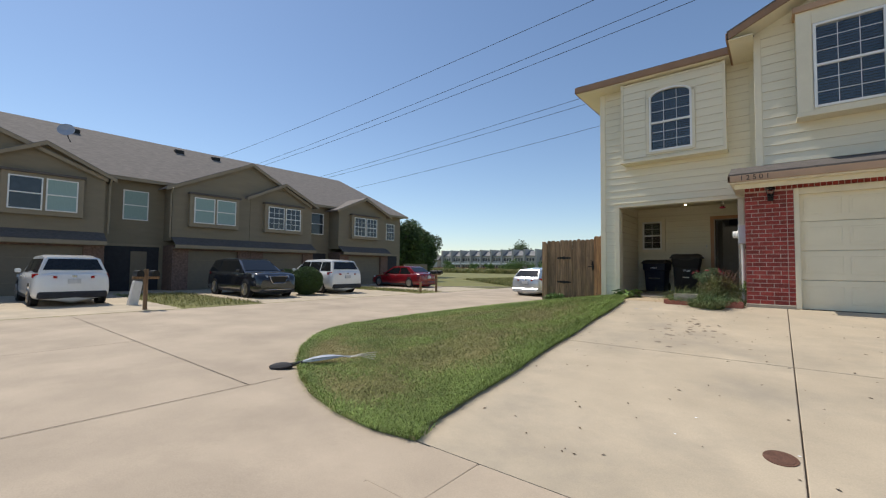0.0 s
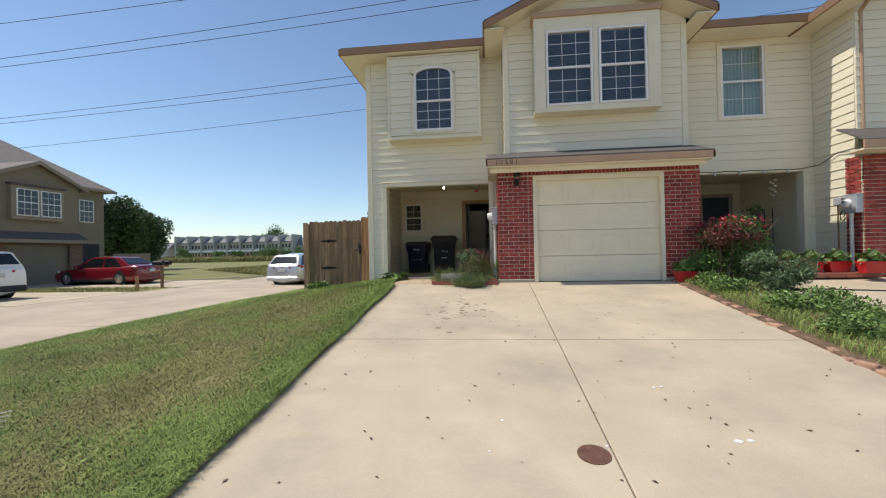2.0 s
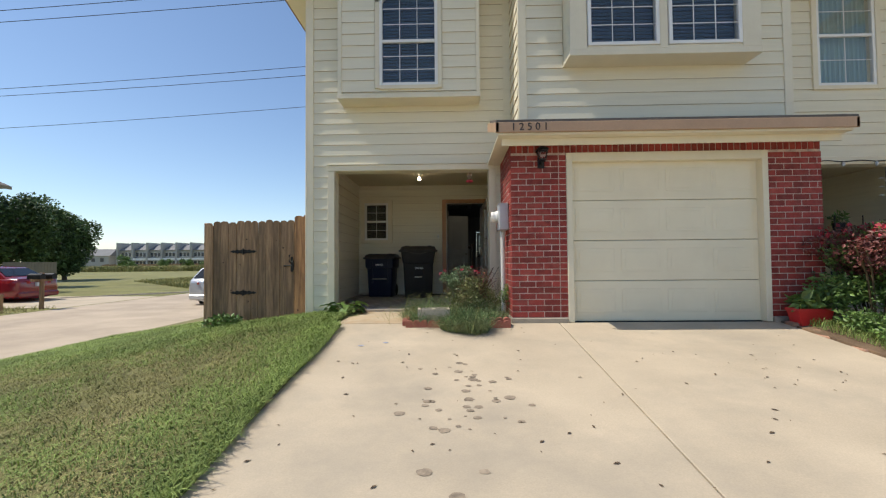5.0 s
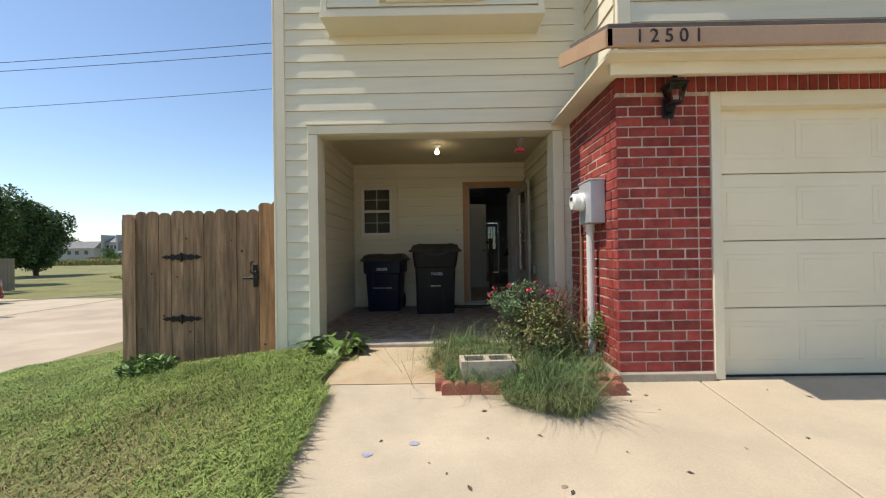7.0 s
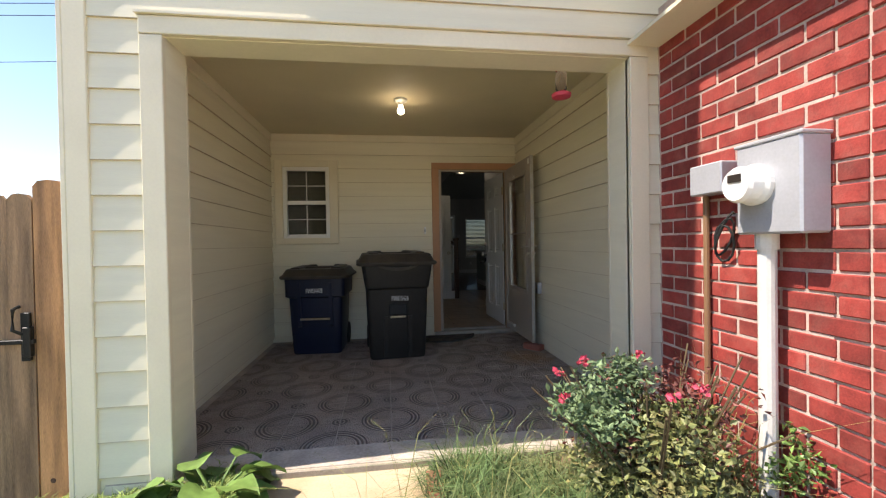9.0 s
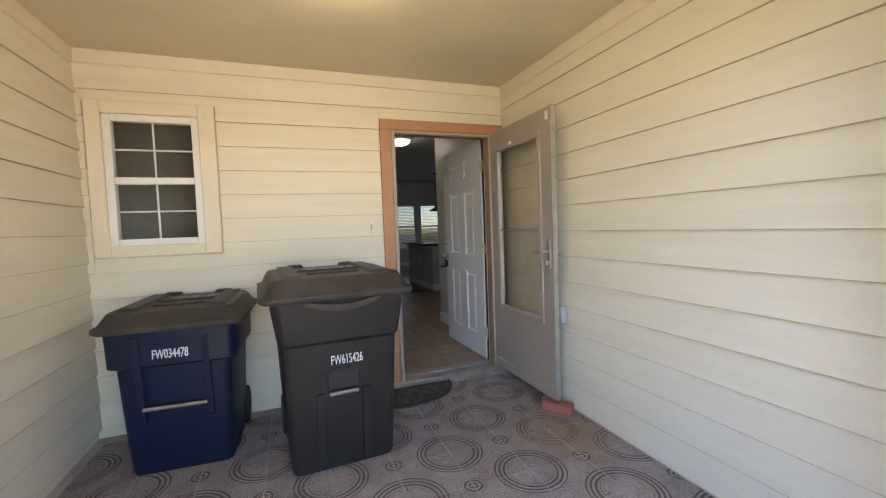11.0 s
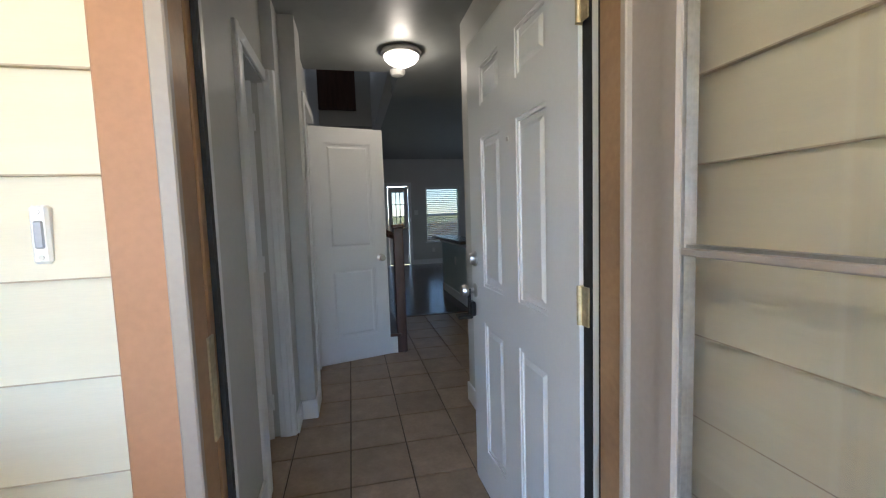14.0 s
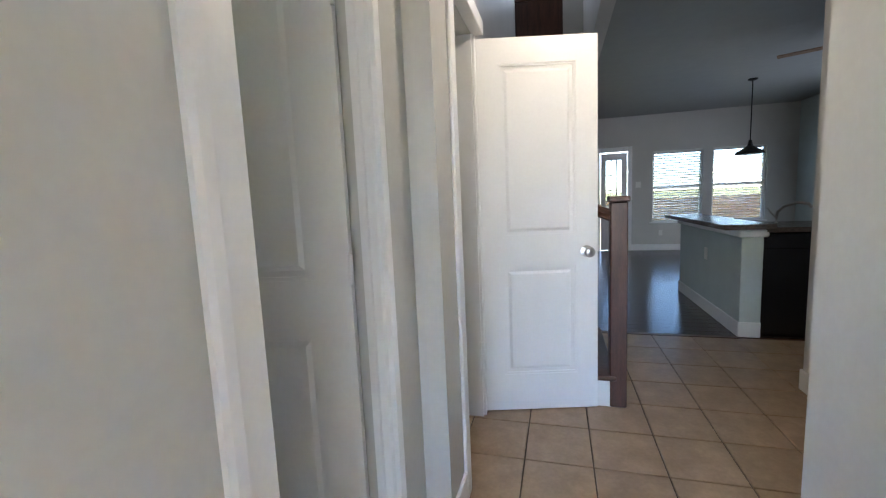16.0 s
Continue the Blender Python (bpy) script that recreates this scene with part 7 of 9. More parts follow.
# ---- garden bed on the far side of the drive ----
def side_garden():
    bm = bm_new()
    rings = []
    for i in range(13):
        y = 3.2 + 0.64 * i
        z = drive_z(y)
        rings.append([(2.84, y, z - 0.2), (4.45, y, z - 0.2), (4.45, y, z + 0.03), (3.6, y, z + 0.07), (2.86, y, z + 0.02)])
    loft(bm, rings)
    structure("garden_bed", bm, SOIL, "soil bed with weeds along the driveway", "soil")
    bm = bm_new()
    slab(bm, 4.46, 6.3, 3.0, 10.9, lambda y: drive_z(y) + 0.01)
    structure("neighbour_path", bm, CONCRETE, "beige concrete path to the neighbour's porch", "path")
    bm = bm_new()
    slab(bm, 6.34, 12.0, 2.76, 9.75, drive_z)
    structure("neighbour_driveway", bm, CONCRETE, "neighbour's beige concrete driveway", "driveway")
    rng = random.Random(12)
    e = thing("edging_stone", "worn pinkish edging brick along the drive", "edging stone", at=(2.9, 3.4, drive_z(3.4)), group="drive edging")
    bm = bm_new()
    box(bm, -0.04, 0.04, -0.09, 0.09, -0.06, 0.018, 0.012)
    bmesh.ops.subdivide_edges(bm, edges=bm.edges[:], cuts=1, use_grid_fill=True)
    for v in bm.verts:
        v.co = v.co * (1 + 0.14 * noise.noise(v.co * 16))
    part("stone", bm, EDGE_STONE, e)
    for i in range(1, 30):
        y = 3.4 + 0.21 * i
        copy_thing(e, pose(2.9 + rng.uniform(-0.03, 0.04), y, drive_z(y) + rng.uniform(-0.02, 0.03), 0, 0, rng.uniform(-25, 25)))
    b = thing("red_leaf_shrub", "large shrub with dark red tips and blooms", "shrub", at=(3.75, 9.35, 1.0))
    stems(b, 24, (0.6, 0.5), 1.2, 15, 0.01)
    leaf_cloud("foliage", b, LEAF, 8500, (0.85, 0.6, 0.60), 0.06, 16, aspect=0.5, centre=(0, 0, 0.62), lumps=18, shell=0.1)
    leaf_cloud("young_foliage", b, LEAF_RED, 3000, (0.75, 0.58, 0.42), 0.06, 17, aspect=0.5, centre=(0, 0, 0.86), lumps=15, label="dark red young leaves")
    leaf_cloud("bloom", b, BLOOM, 420, (0.66, 0.5, 0.36), 0.05, 18, aspect=0.9, centre=(0, 0, 0.95), lumps=7, label="red flower clusters")
    g = thing("sage_shrub", "grey-green leafy shrub in the bed", "shrub", at=(4.02, 8.45, 0.87))
    stems(g, 16, (0.4, 0.35), 0.7, 19)
    leaf_cloud("foliage", g, LEAF_GREY, 5500, (0.56, 0.48, 0.38), 0.075, 20, aspect=0.32, centre=(0, 0, 0.38), lumps=14, shell=0.1)
    for i, (x, y, r) in enumerate(((3.5, 7.4, 0.36), (3.9, 6.9, 0.4), (3.4, 6.3, 0.3), (4.1, 5.9, 0.42), (3.6, 5.2, 0.4), (3.3, 8.5, 0.3), (4.1, 7.6, 0.36), (3.3, 9.0, 0.25))):
        w = thing("ground_cover", "bright green leafy weeds on soil", "weed", at=(x, y, drive_z(y) + 0.05), group="bed weeds")
        leaf_cloud("foliage", w, LEAF, 900, (r, r, 0.15), 0.055, 40 + i, aspect=0.55, centre=(0, 0, 0.1), shell=0.0)
    pts = []
    for _ in range(14000):
        x, y = rng.uniform(2.95, 4.4), rng.uniform(4.2, 9.5)
        pts.append((x, y, drive_z(y) + 0.04))
    tagged(blades("bed_weeds", None, BLADE_LUSH, pts, 0.11, 21, 0.9, 0.0035), "weedy grass in the garden bed", "grass", kind="stuff")
    bm = bm_new()
    bmesh.ops.create_icosphere(bm, subdivisions=3, radius=0.2)
    for v in bm.verts:
        v.co = Vector((v.co.x * 1.2, v.co.y * 0.8, v.co.z * 0.55)) * (1 + 0.3 * noise.noise(v.co * 6))
    tagged(part("garden_rock", bm, STONE, smooth=True, at=pose(3.95, 7.85, 0.84)), "pale rounded rock among weeds", "rock")
    ps = thing("planter", "red plastic planter with green seedlings", "planter", at=(3.05, 9.45, 0.98), group="red planters")
    part("pot", one(loft, [[(x * k, y * k * 0.8, z) for x, y in ((-0.2, -0.12), (0.2, -0.12), (0.2, 0.12), (-0.2, 0.12))] for k, z in ((0.8, 0.0), (1.0, 0.18), (1.06, 0.18), (1.06, 0.21), (0.9, 0.2))]), RED_PLASTIC, ps)
    leaf_cloud("foliage", ps, LEAF, 90, (0.2, 0.14, 0.1), 0.14, 51, aspect=0.6, centre=(0, 0, 0.27), shell=0.0)
    for x, y in ((5.0, 9.75), (5.42, 9.75), (5.85, 9.7), (6.2, 9.4)):
        copy_thing(ps, pose(x, y, 1.11, 0, 0, 4))
    st = thing("paver_ledge", "red paver ledge under the planters", "ledge", at=(4.7, 9.55, 1.02))
    for i in range(6):
        part("paver", one(box, 0.3 * i, 0.3 * i + 0.29, 0, 0.4, 0, 0.09, 0.01), TERRACOTTA, st)
    h = thing("garden_hose", "dark hose lying on the path", "hose", at=(4.0, 8.2, 0.92))
    part("tube", one(tube, [(0, 0, 0.02), (0.4, 0.1, 0.03), (0.9, -0.1, 0.02), (1.3, -0.25, 0.015), (1.6, -0.3, 0.02)], 0.012, 6), RUBBER, h)
    # the neighbour's porch
    bm = bm_new()
    wall_along(bm, "x", 13.6, 13.7, 3.4, 6.5, 1.0, 3.5)
    wall_along(bm, "y", 3.36, 3.44, 11.2, 13.7, 1.0, 3.5)
    wall_along(bm, "y", 6.4, 6.5, 11.2, 13.7, 1.0, 3.5)
    structure("wall_neighbour_porch", bm, CREAM, "cream walls of the neighbour's porch", "wall")
    structure("ceiling_neighbour_porch", one(box, 3.4, 6.5, 11.1, 13.7, 3.4, 3.5), PORCH_CEILING, "neighbour's porch ceiling", "ceiling")
    structure("floor_neighbour_porch", one(box, 3.4, 6.5, 10.9, 13.7, 0.9, 1.05), FOUNDATION, "neighbour's porch slab", "floor")
    d = thing("neighbour_door", "dark glazed storm door with pale frame", "door", at=(5.28, 13.58, 1.06))
    for a, b, c, e in ((0, 0.1, 0, 2.05), (0.8, 0.9, 0, 2.05), (0.1, 0.8, 1.95, 2.05), (0.1, 0.8, 0, 0.3)):
        part("frame", one(box, a, b, -0.04, 0, c, e, 0.004), TAUPE_METAL, d)
    part("pane", one(box, 0.1, 0.8, -0.02, -0.01, 0.3, 1.95), DARK_GLASS, d)
    s = thing("wire_shelf", "dark wire shelf with pots on the porch", "shelf", at=(6.0, 12.2, 1.06))
    for x in (-0.25, 0.25):
        for y in (-0.15, 0.15):
            part("post", one(cyl, (x, y, 0), (x, y, 1.5), 0.01, n=6), BLACK_IRON, s)
    for z in (0.3, 0.75, 1.2):
        part("shelf", one(box, -0.25, 0.25, -0.15, 0.15, z, z + 0.015), BLACK_IRON, s)
    for x, z in ((-0.1, 0.315), (0.12, 0.765), (-0.05, 1.215)):
        q = thing("flower_pot", "dark flower pot on the wire shelf", "pot", at=(6.0 + x, 12.2, 1.06 + z), group="porch pots")
        part("pot", one(lathe, [(0.07, 0), (0.1, 0.16), (0.085, 0.16)]), BLACK_CLOTH, q)
        leaf_cloud("foliage", q, LEAF, 60, (0.14, 0.14, 0.12), 0.1, int(100 * z), centre=(0, 0, 0.24))
    ch = thing("wind_chime", "pale shell wind chime hanging at the opening", "wind chime", at=(5.6, 11.0, 3.22))
    part("cord", one(cyl, (0, 0, 0), (0, 0, -0.5), 0.003, n=6), WIRE, ch)
    for k in range(9):
        part("shell", one(lathe, [(0.01, 0), (0.035, -0.015), (0.01, -0.03)], (0.05 * math.cos(k * 2.1), 0.05 * math.sin(k * 2.1), -0.12 - 0.045 * k), 8), WHITE_VINYL, ch)
    sl = thing("string_lights", "black string lights with small bulbs along the porch", "string lights", at=(3.6, 10.88, 3.30))
    pts = [(0.25 * i, 0, -0.03 * math.sin(i * 1.5) ** 2) for i in range(11)] + [(2.72, -0.2, 0.02), (2.76, -0.6, 0.18), (2.75, -1.0, 0.12), (3.0, -1.2, 0.2)]
    part("cable", one(tube, pts, 0.008, 5), RUBBER, sl)
    for i in range(1, 11, 2):
        part("bulb", one(lathe, [(0.012, 0), (0.022, -0.03), (0.022, -0.06), (0.006, -0.075)], (0.25 * i, 0, -0.03 * math.sin(i * 1.5) ** 2), 8), LAMP_CLEAR, sl)


side_garden()


# ---- litter and marks on the drive ----
def drive_marks():
    rng = random.Random(21)
    m = thing("manhole_cover", "round rusty cleanout cover in the driveway", "manhole cover", at=(-0.01, 4.0, drive_z(4.0) + 0.003))
    part("plate", one(lathe, [(0.092, -0.004), (0.092, 0.004), (0.085, 0.006), (0.02, 0.006)], n=24), CAST_IRON, m)
    part("rim", one(lathe, [(0.108, -0.004), (0.108, 0.003), (0.094, 0.003)], n=24), CAST_IRON, m)
    m.matrix_basis = m.matrix_basis @ Matrix.Rotation(math.atan(0.125), 4, "X")
    bm = bm_new()
    for _ in range(190):
        x, y = rng.uniform(-2.5, 2.7), rng.uniform(3.0, 9.5)
        z, a, s = drive_z(y) + 0.004, rng.uniform(0, 6.28), rng.uniform(0.008, 0.026)
        v = [bm.verts.new((x + s * u * math.cos(a) - s * 0.45 * w * math.sin(a), y + s * u * math.sin(a) + s * 0.45 * w * math.cos(a), z + 0.003 * abs(w) + 0.125 * s * u * math.sin(a))) for u, w in ((-1, 0), (0, 1), (1, 0), (0, -1))]
        bm.faces.new(v)
    tagged(part("fallen_leaves", bm, DRY_LEAF), "small dry leaves scattered on the driveway", "leaves", kind="stuff")

    def patch(bm, x, y, r, k):
        pts = []
        for i in range(12):
            a = 2 * math.pi * i / 12
            q = r * (1 + 0.5 * noise.noise(Vector((math.cos(a) * 2 + k, math.sin(a) * 2, k))))
            px, py = x + q * math.cos(a) * 1.4, y + q * math.sin(a)
            pts.append(bm.verts.new((px, py, drive_z(py) + 0.0035)))
        bm.faces.new(pts)
    bm = bm_new()
    for i in range(46):
        patch(bm, -1.05 + rng.gauss(0, 0.22), 7.65 + rng.gauss(0, 0.35), rng.uniform(0.006, 0.035), i)
    patch(bm, -1.2, 6.5, 0.03, 77)
    tagged(part("oil_stain", bm, STAIN), "dark oil spots on the driveway", "stain", kind="structure")
    bm = bm_new()
    patch(bm, -2.2, 8.8, 0.022, 5)
    patch(bm, -1.95, 8.9, 0.022, 6)
    tagged(part("chalk_mark", bm, BLUE_STAIN), "faint blue marks on the driveway", "stain", kind="structure")
    bm = bm_new()
    for x, y, r in ((0.75, 5.0, 0.012), (0.82, 5.02, 0.014), (0.1, 4.1, 0.008), (-0.6, 4.4, 0.01), (-0.7, 4.0, 0.008), (1.0, 4.2, 0.02), (1.08, 4.21, 0.016)):
        patch(bm, x, y, r, x * 7)
    tagged(part("paint_mark", bm, WHITE_TRIM), "small white paint marks on the driveway", "stain", kind="structure")


drive_marks()


def umbrella():
    u = thing("folded_umbrella", "broken silver umbrella lying folded on the kerb", "umbrella", at=(-5.6, 3.3, street_z(-5.6, 3.3) + 0.012), rz=38)
    u.rotation_euler.rotate_axis("Y", radians(-6))
    n = 10
    rings = []
    for i in range(n + 1):
        t = i / n
        r = 0.06 * math.sin(math.pi * min(1, t * 1.1 + 0.12)) + 0.012
        rings.append([(0.25 + 0.75 * t, r * math.cos(a) * (1 + 0.3 * math.sin(5 * a + 3 * t)), 0.07 + 0.5 * r * math.sin(a) + 0.03 * math.sin(3 * t)) for a in [2 * math.pi * k / 10 for k in range(10)]])
    part("canopy", one(loft, rings), SILVER_CLOTH, u, "silver fabric canopy", smooth=True)
    part("handle", one(tube, [(-0.1, 0, 0.02), (0.1, 0.01, 0.04), (0.3, 0, 0.06)], 0.03, 8), BLACK_CLOTH, u, "black padded handle")
    bm = bm_new()
    bmesh.ops.create_icosphere(bm, subdivisions=2, radius=0.13)
    for v in bm.verts:
        v.co = Vector((v.co.x * 1.4 - 0.08, v.co.y * 0.8, v.co.z * 0.45 + 0.03)) * (1 + 0.2 * noise.noise(v.co * 9))
    part("bag", bm, BLACK_CLOTH, u, "crumpled black cover", smooth=True)
    for k in range(4):
        part("rib", one(tube, [(0.9, 0.02 * k - 0.03, 0.07), (1.1, 0.05 * k - 0.08, 0.09), (1.32, 0.07 * k - 0.12, 0.03 + 0.02 * k)], 0.005, 5), NICKEL, u)


umbrella()


# ---- power lines ----
def wires():
    for y, z, slope in ((28.0, 20.2, 0.033), (27.9, 18.0, 0.05), (28.6, 17.7, 0.047), (34.0, 16.3, 0.05), (34.6, 15.9, 0.045), (38.0, 14.95, 0.052)):
        w = thing("power_line", "thin black overhead power line", "power line", at=(-8, y, 0), group="power lines")
        pts = [(-75 + 5.5 * k, 0, z + slope * (-75 + 5.5 * k) + 0.0004 * (-75 + 5.5 * k + 20) ** 2) for k in range(28)]
        part("cable", one(tube, pts, 0.02, 5), WIRE, w)


wires()


# ---- the row across the street ----
def flat_window(parent, x, y0, y1, z0, z1, arch=False, light=False, mullion=0):
    """A small sash window that faces +x."""
    f = 0.05
    win = part("window", one(box, x, x + 0.03, y0, y1, z0, z1), DARK_GLASS if not light else CURTAIN, parent)
    bm = bm_new()
    for a, b, c, d in ((y0 - f, y0, z0 - f, z1 + f), (y1, y1 + f, z0 - f, z1 + f), (y0, y1, z0 - f, z0), (y0, y1, z1, z1 + f), (y0, y1, (z0 + z1) / 2 - 0.025, (z0 + z1) / 2 + 0.025)):
        box(bm, x, x + 0.06, a, b, c, d)
    if mullion:
        for k in range(1, 3):
            yy = y0 + (y1 - y0) * k / 3
            box(bm, x + 0.02, x + 0.045, yy - 0.01, yy + 0.01, z0, z1)
        for k in (1, 3):
            zz = z0 + (z1 - z0) * k / 4
            box(bm, x + 0.02, x + 0.044, y0, y1, zz - 0.01, zz + 0.01)
    part("frame", bm, WHITE_VINYL, win)
    return win


def opposite_row():
    X, Z = -24.7, 0.3
    XR = X - 1.2
    row = thing("townhouse_row", "row of tan two-storey townhouses with brick garages", "townhouse")
    bm = bm_new()
    box(bm, XR - 9.0, XR, -16.0, 25.8, Z - 0.2, 6.05)
    part("wall", bm, TAN_STUCCO, row)
    bm = bm_new()
    roof_panel(bm, [(XR + 0.5, -16.4, 6.1), (XR + 0.5, 26.3, 6.1), (XR - 4.5, 22.5, 9.35), (XR - 4.5, -12.5, 9.35)], 0.12)
    roof_panel(bm, [(XR - 9.5, 26.3, 6.1), (XR - 9.5, -16.4, 6.1), (XR - 4.5, -12.5, 9.35), (XR - 4.5, 22.5, 9.35)], 0.12)
    roof_panel(bm, [(XR + 0.5, 26.3, 6.1), (XR - 9.5, 26.3, 6.1), (XR - 4.5, 22.5, 9.35)], 0.12)
    roof = part("roof", bm, SHINGLE_FAR, row, "grey-brown shingle roof")
    part("fascia", one(box, XR + 0.45, XR + 0.52, -16.4, 26.3, 5.93, 6.1), TAN_TRIM, row)
    for y in (4.2, 9.3, 11.5, -3.0):
        part("roof_vent", one(box, XR - 3.9, XR - 3.6, y, y + 0.5, 8.75, 9.0), BLACK_IRON, roof)
    wings = ((-9.5, -4.9, -9.5, -4.9, 7.2), (-4.6, 0.68, -4.6, 5.0, 7.75), (0.7, 4.95, 0.7, 4.95, 7.0), (7.75, 11.85, 7.75, 16.0, 7.85), (11.87, 16.1, 11.87, 16.1, 6.95), (18.35, 23.0, 18.35, 23.0, 6.95))
    for i, (a, b, ra, rb, zp) in enumerate(wings):
        bm = bm_new()
        box(bm, XR, X, a, b, 2.95, 5.85)
        part("wall", bm, TAN_STUCCO, row)
        bm = bm_new()
        mid = (ra + rb) / 2
        back = 0.0 if rb == b else 0.04
        prism(bm, [(ra, 5.85), (rb, 5.85), (mid, zp - 0.12)], "x", XR - 2.0, X - back)
        part("gable", bm, TAN_STUCCO, row)
        bm = bm_new()
        over = 0.35 - back * 4
        roof_panel(bm, [(X + over, ra - 0.35, 5.75), (X + over, mid, zp), (XR - 3.0, mid, zp), (XR - 3.0, ra - 0.35, 5.75)], 0.1)
        roof_panel(bm, [(X + over, mid, zp), (X + over, rb + 0.35 - back * 9, 5.75), (XR - 3.0, rb + 0.35 - back * 9, 5.75), (XR - 3.0, mid, zp)], 0.1)
        part("roof", bm, SHINGLE_FAR, row)
        for y0, y1 in ((ra - 0.35, mid), (rb + 0.35 - back * 9, mid)):
            bm = bm_new()
            prism(bm, [(y0, 5.55), (y0, 5.72), (y1, zp - 0.03), (y1, zp - 0.2)], "x", X + over - 0.02, X + over + 0.02)
            part("barge_board", bm, TAN_TRIM, row)
        mid = (a + b) / 2
        # brick ground floor with the garage door
        g0, g1 = a + 0.75, b - 0.75
        bm = bm_new()
        for q in ((a, g0), (g1, b)):
            box(bm, XR, X + 0.25, q[0], q[1], Z - 0.1, 2.7)
        box(bm, XR, X + 0.25, g0, g1, 2.45, 2.7)
        part("brickwork", bm, BRICK_FAR, row, "brown brick piers")
        door = part("garage_door", one(box, XR, X + 0.1, g0, g1, Z, 2.45), TAN_GARAGE, row, "tan sectional garage door")
        for k in range(1, 4):
            part("seam", one(box, X + 0.1, X + 0.106, g0, g1, Z + 0.54 * k, Z + 0.54 * k + 0.02), TAN_STUCCO, door)
        bm = bm_new()
        roof_panel(bm, [(X + 0.65, a - 0.005, 2.75), (X + 0.65, b + 0.005, 2.75), (X, b + 0.005, 3.15), (X, a - 0.005, 3.15)], 0.06)
        part("low_roof", bm, SHINGLE, row)
        part("fascia", one(box, X + 0.62, X + 0.67, a - 0.004, b + 0.004, 2.55, 2.72), TAN_TRIM, row)
        part("soffit", one(box, X + 0.1, X + 0.63, a - 0.004, b + 0.004, 2.53, 2.56), TAN_TRIM, row)
        # boxed bay with two windows
        w0, w1 = mid - 1.3, mid + 1.3
        bay = part("bay", one(box, X, X + 0.25, w0, w1, 3.75, 5.5), TAN_TRIM, row)
        part("cap", one(box, X, X + 0.36, w0 - 0.06, w1 + 0.06, 5.5, 5.6), SHINGLE, bay)
        for y0 in (w0 + 0.25, mid + 0.1):
            flat_window(row, X + 0.25, y0, y0 + 0.95, 4.0, 5.3, light=(i == 3 or (i == 2 and y0 > mid)), mullion=i >= 4)
    for y0, y1, light in ((5.95, 6.95, True), (16.8, 17.8, False)):
        flat_window(row, XR, y0, y1, 4.02, 5.45, light=light)
    flat_window(row, XR, 24.15, 25.0, 4.0, 5.3, mullion=1)
    # no recess here: flat black panels paint the shade of the porches
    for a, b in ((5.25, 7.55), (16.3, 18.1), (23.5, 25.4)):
        o = part("porch_shade_panel", one(box, XR, XR + 0.04, a, b, Z, 2.6), BLACK_CLOTH, row, "flat black panel painting the shade of a porch opening")
        part("trim", one(box, XR + 0.03, XR + 0.07, a - 0.1, b + 0.1, 2.6, 2.72), TAN_TRIM, row)
    part("door", one(box, XR + 0.04, XR + 0.08, 6.3, 7.0, Z, 2.35), TAN_GARAGE, row, "grey entrance door")
    for y, x in ((4.95, X), (7.5, X)):
        part("downpipe", one(tube, [(x + 0.35, y + 0.15, 5.7), (x + 0.1, y + 0.15, 5.4), (x + 0.08, y + 0.15, 3.1)], 0.04, 6), TAN_TRIM, row)
    dish = part("satellite_dish", one(lathe, [(0.02, 0), (0.2, 0.02), (0.33, 0.07), (0.33, 0.08), (0.02, 0.015)], (0, 0, 0), 18), GREY_METAL, row, "grey satellite dish", at=pose(XR + 0.2, 3.6, 7.9, 20, 65, 0))
    part("mast", one(tube, [(0, 0, 0), (0.15, 0, -0.35), (0.1, 0, -0.7)], 0.025, 6), BLACK_IRON, dish)
    # driveways and verge
    for a, b in ((-9.6, -4.8), (-4.6, 0.2), (0.4, 5.0), (7.7, 11.9), (12.0, 16.2), (18.3, 23.1)):
        bm = bm_new()
        rings = [[(x, a, z - 0.15), (x, b, z - 0.15), (x, b, z), (x, a, z)] for x, z in ((X - 0.1, Z + 0.03), (-18.0, Z + 0.01), (-15.4, Z), (-14.5, street_z(-14.5, 0) - 0.01))]
        loft(bm, rings)
        structure("driveway_far", bm, CONCRETE, "pale concrete driveway across the street", "driveway")
    bm = bm_new()
    box(bm, XR, -14.7, -20, 27.0, 0.0, Z - 0.012)
    structure("verge", bm, FIELD, "thin grass verges between the drives", "ground")
    bm = bm_new()
    box(bm, XR, X + 1.5, 4.9, 7.8, 0.1, Z + 0.02)
    box(bm, XR, X + 1.5, 16.1, 18.4, 0.1, Z + 0.02)
    structure("porch_path", bm, CONCRETE, "concrete paths to the porches", "path")


opposite_row()


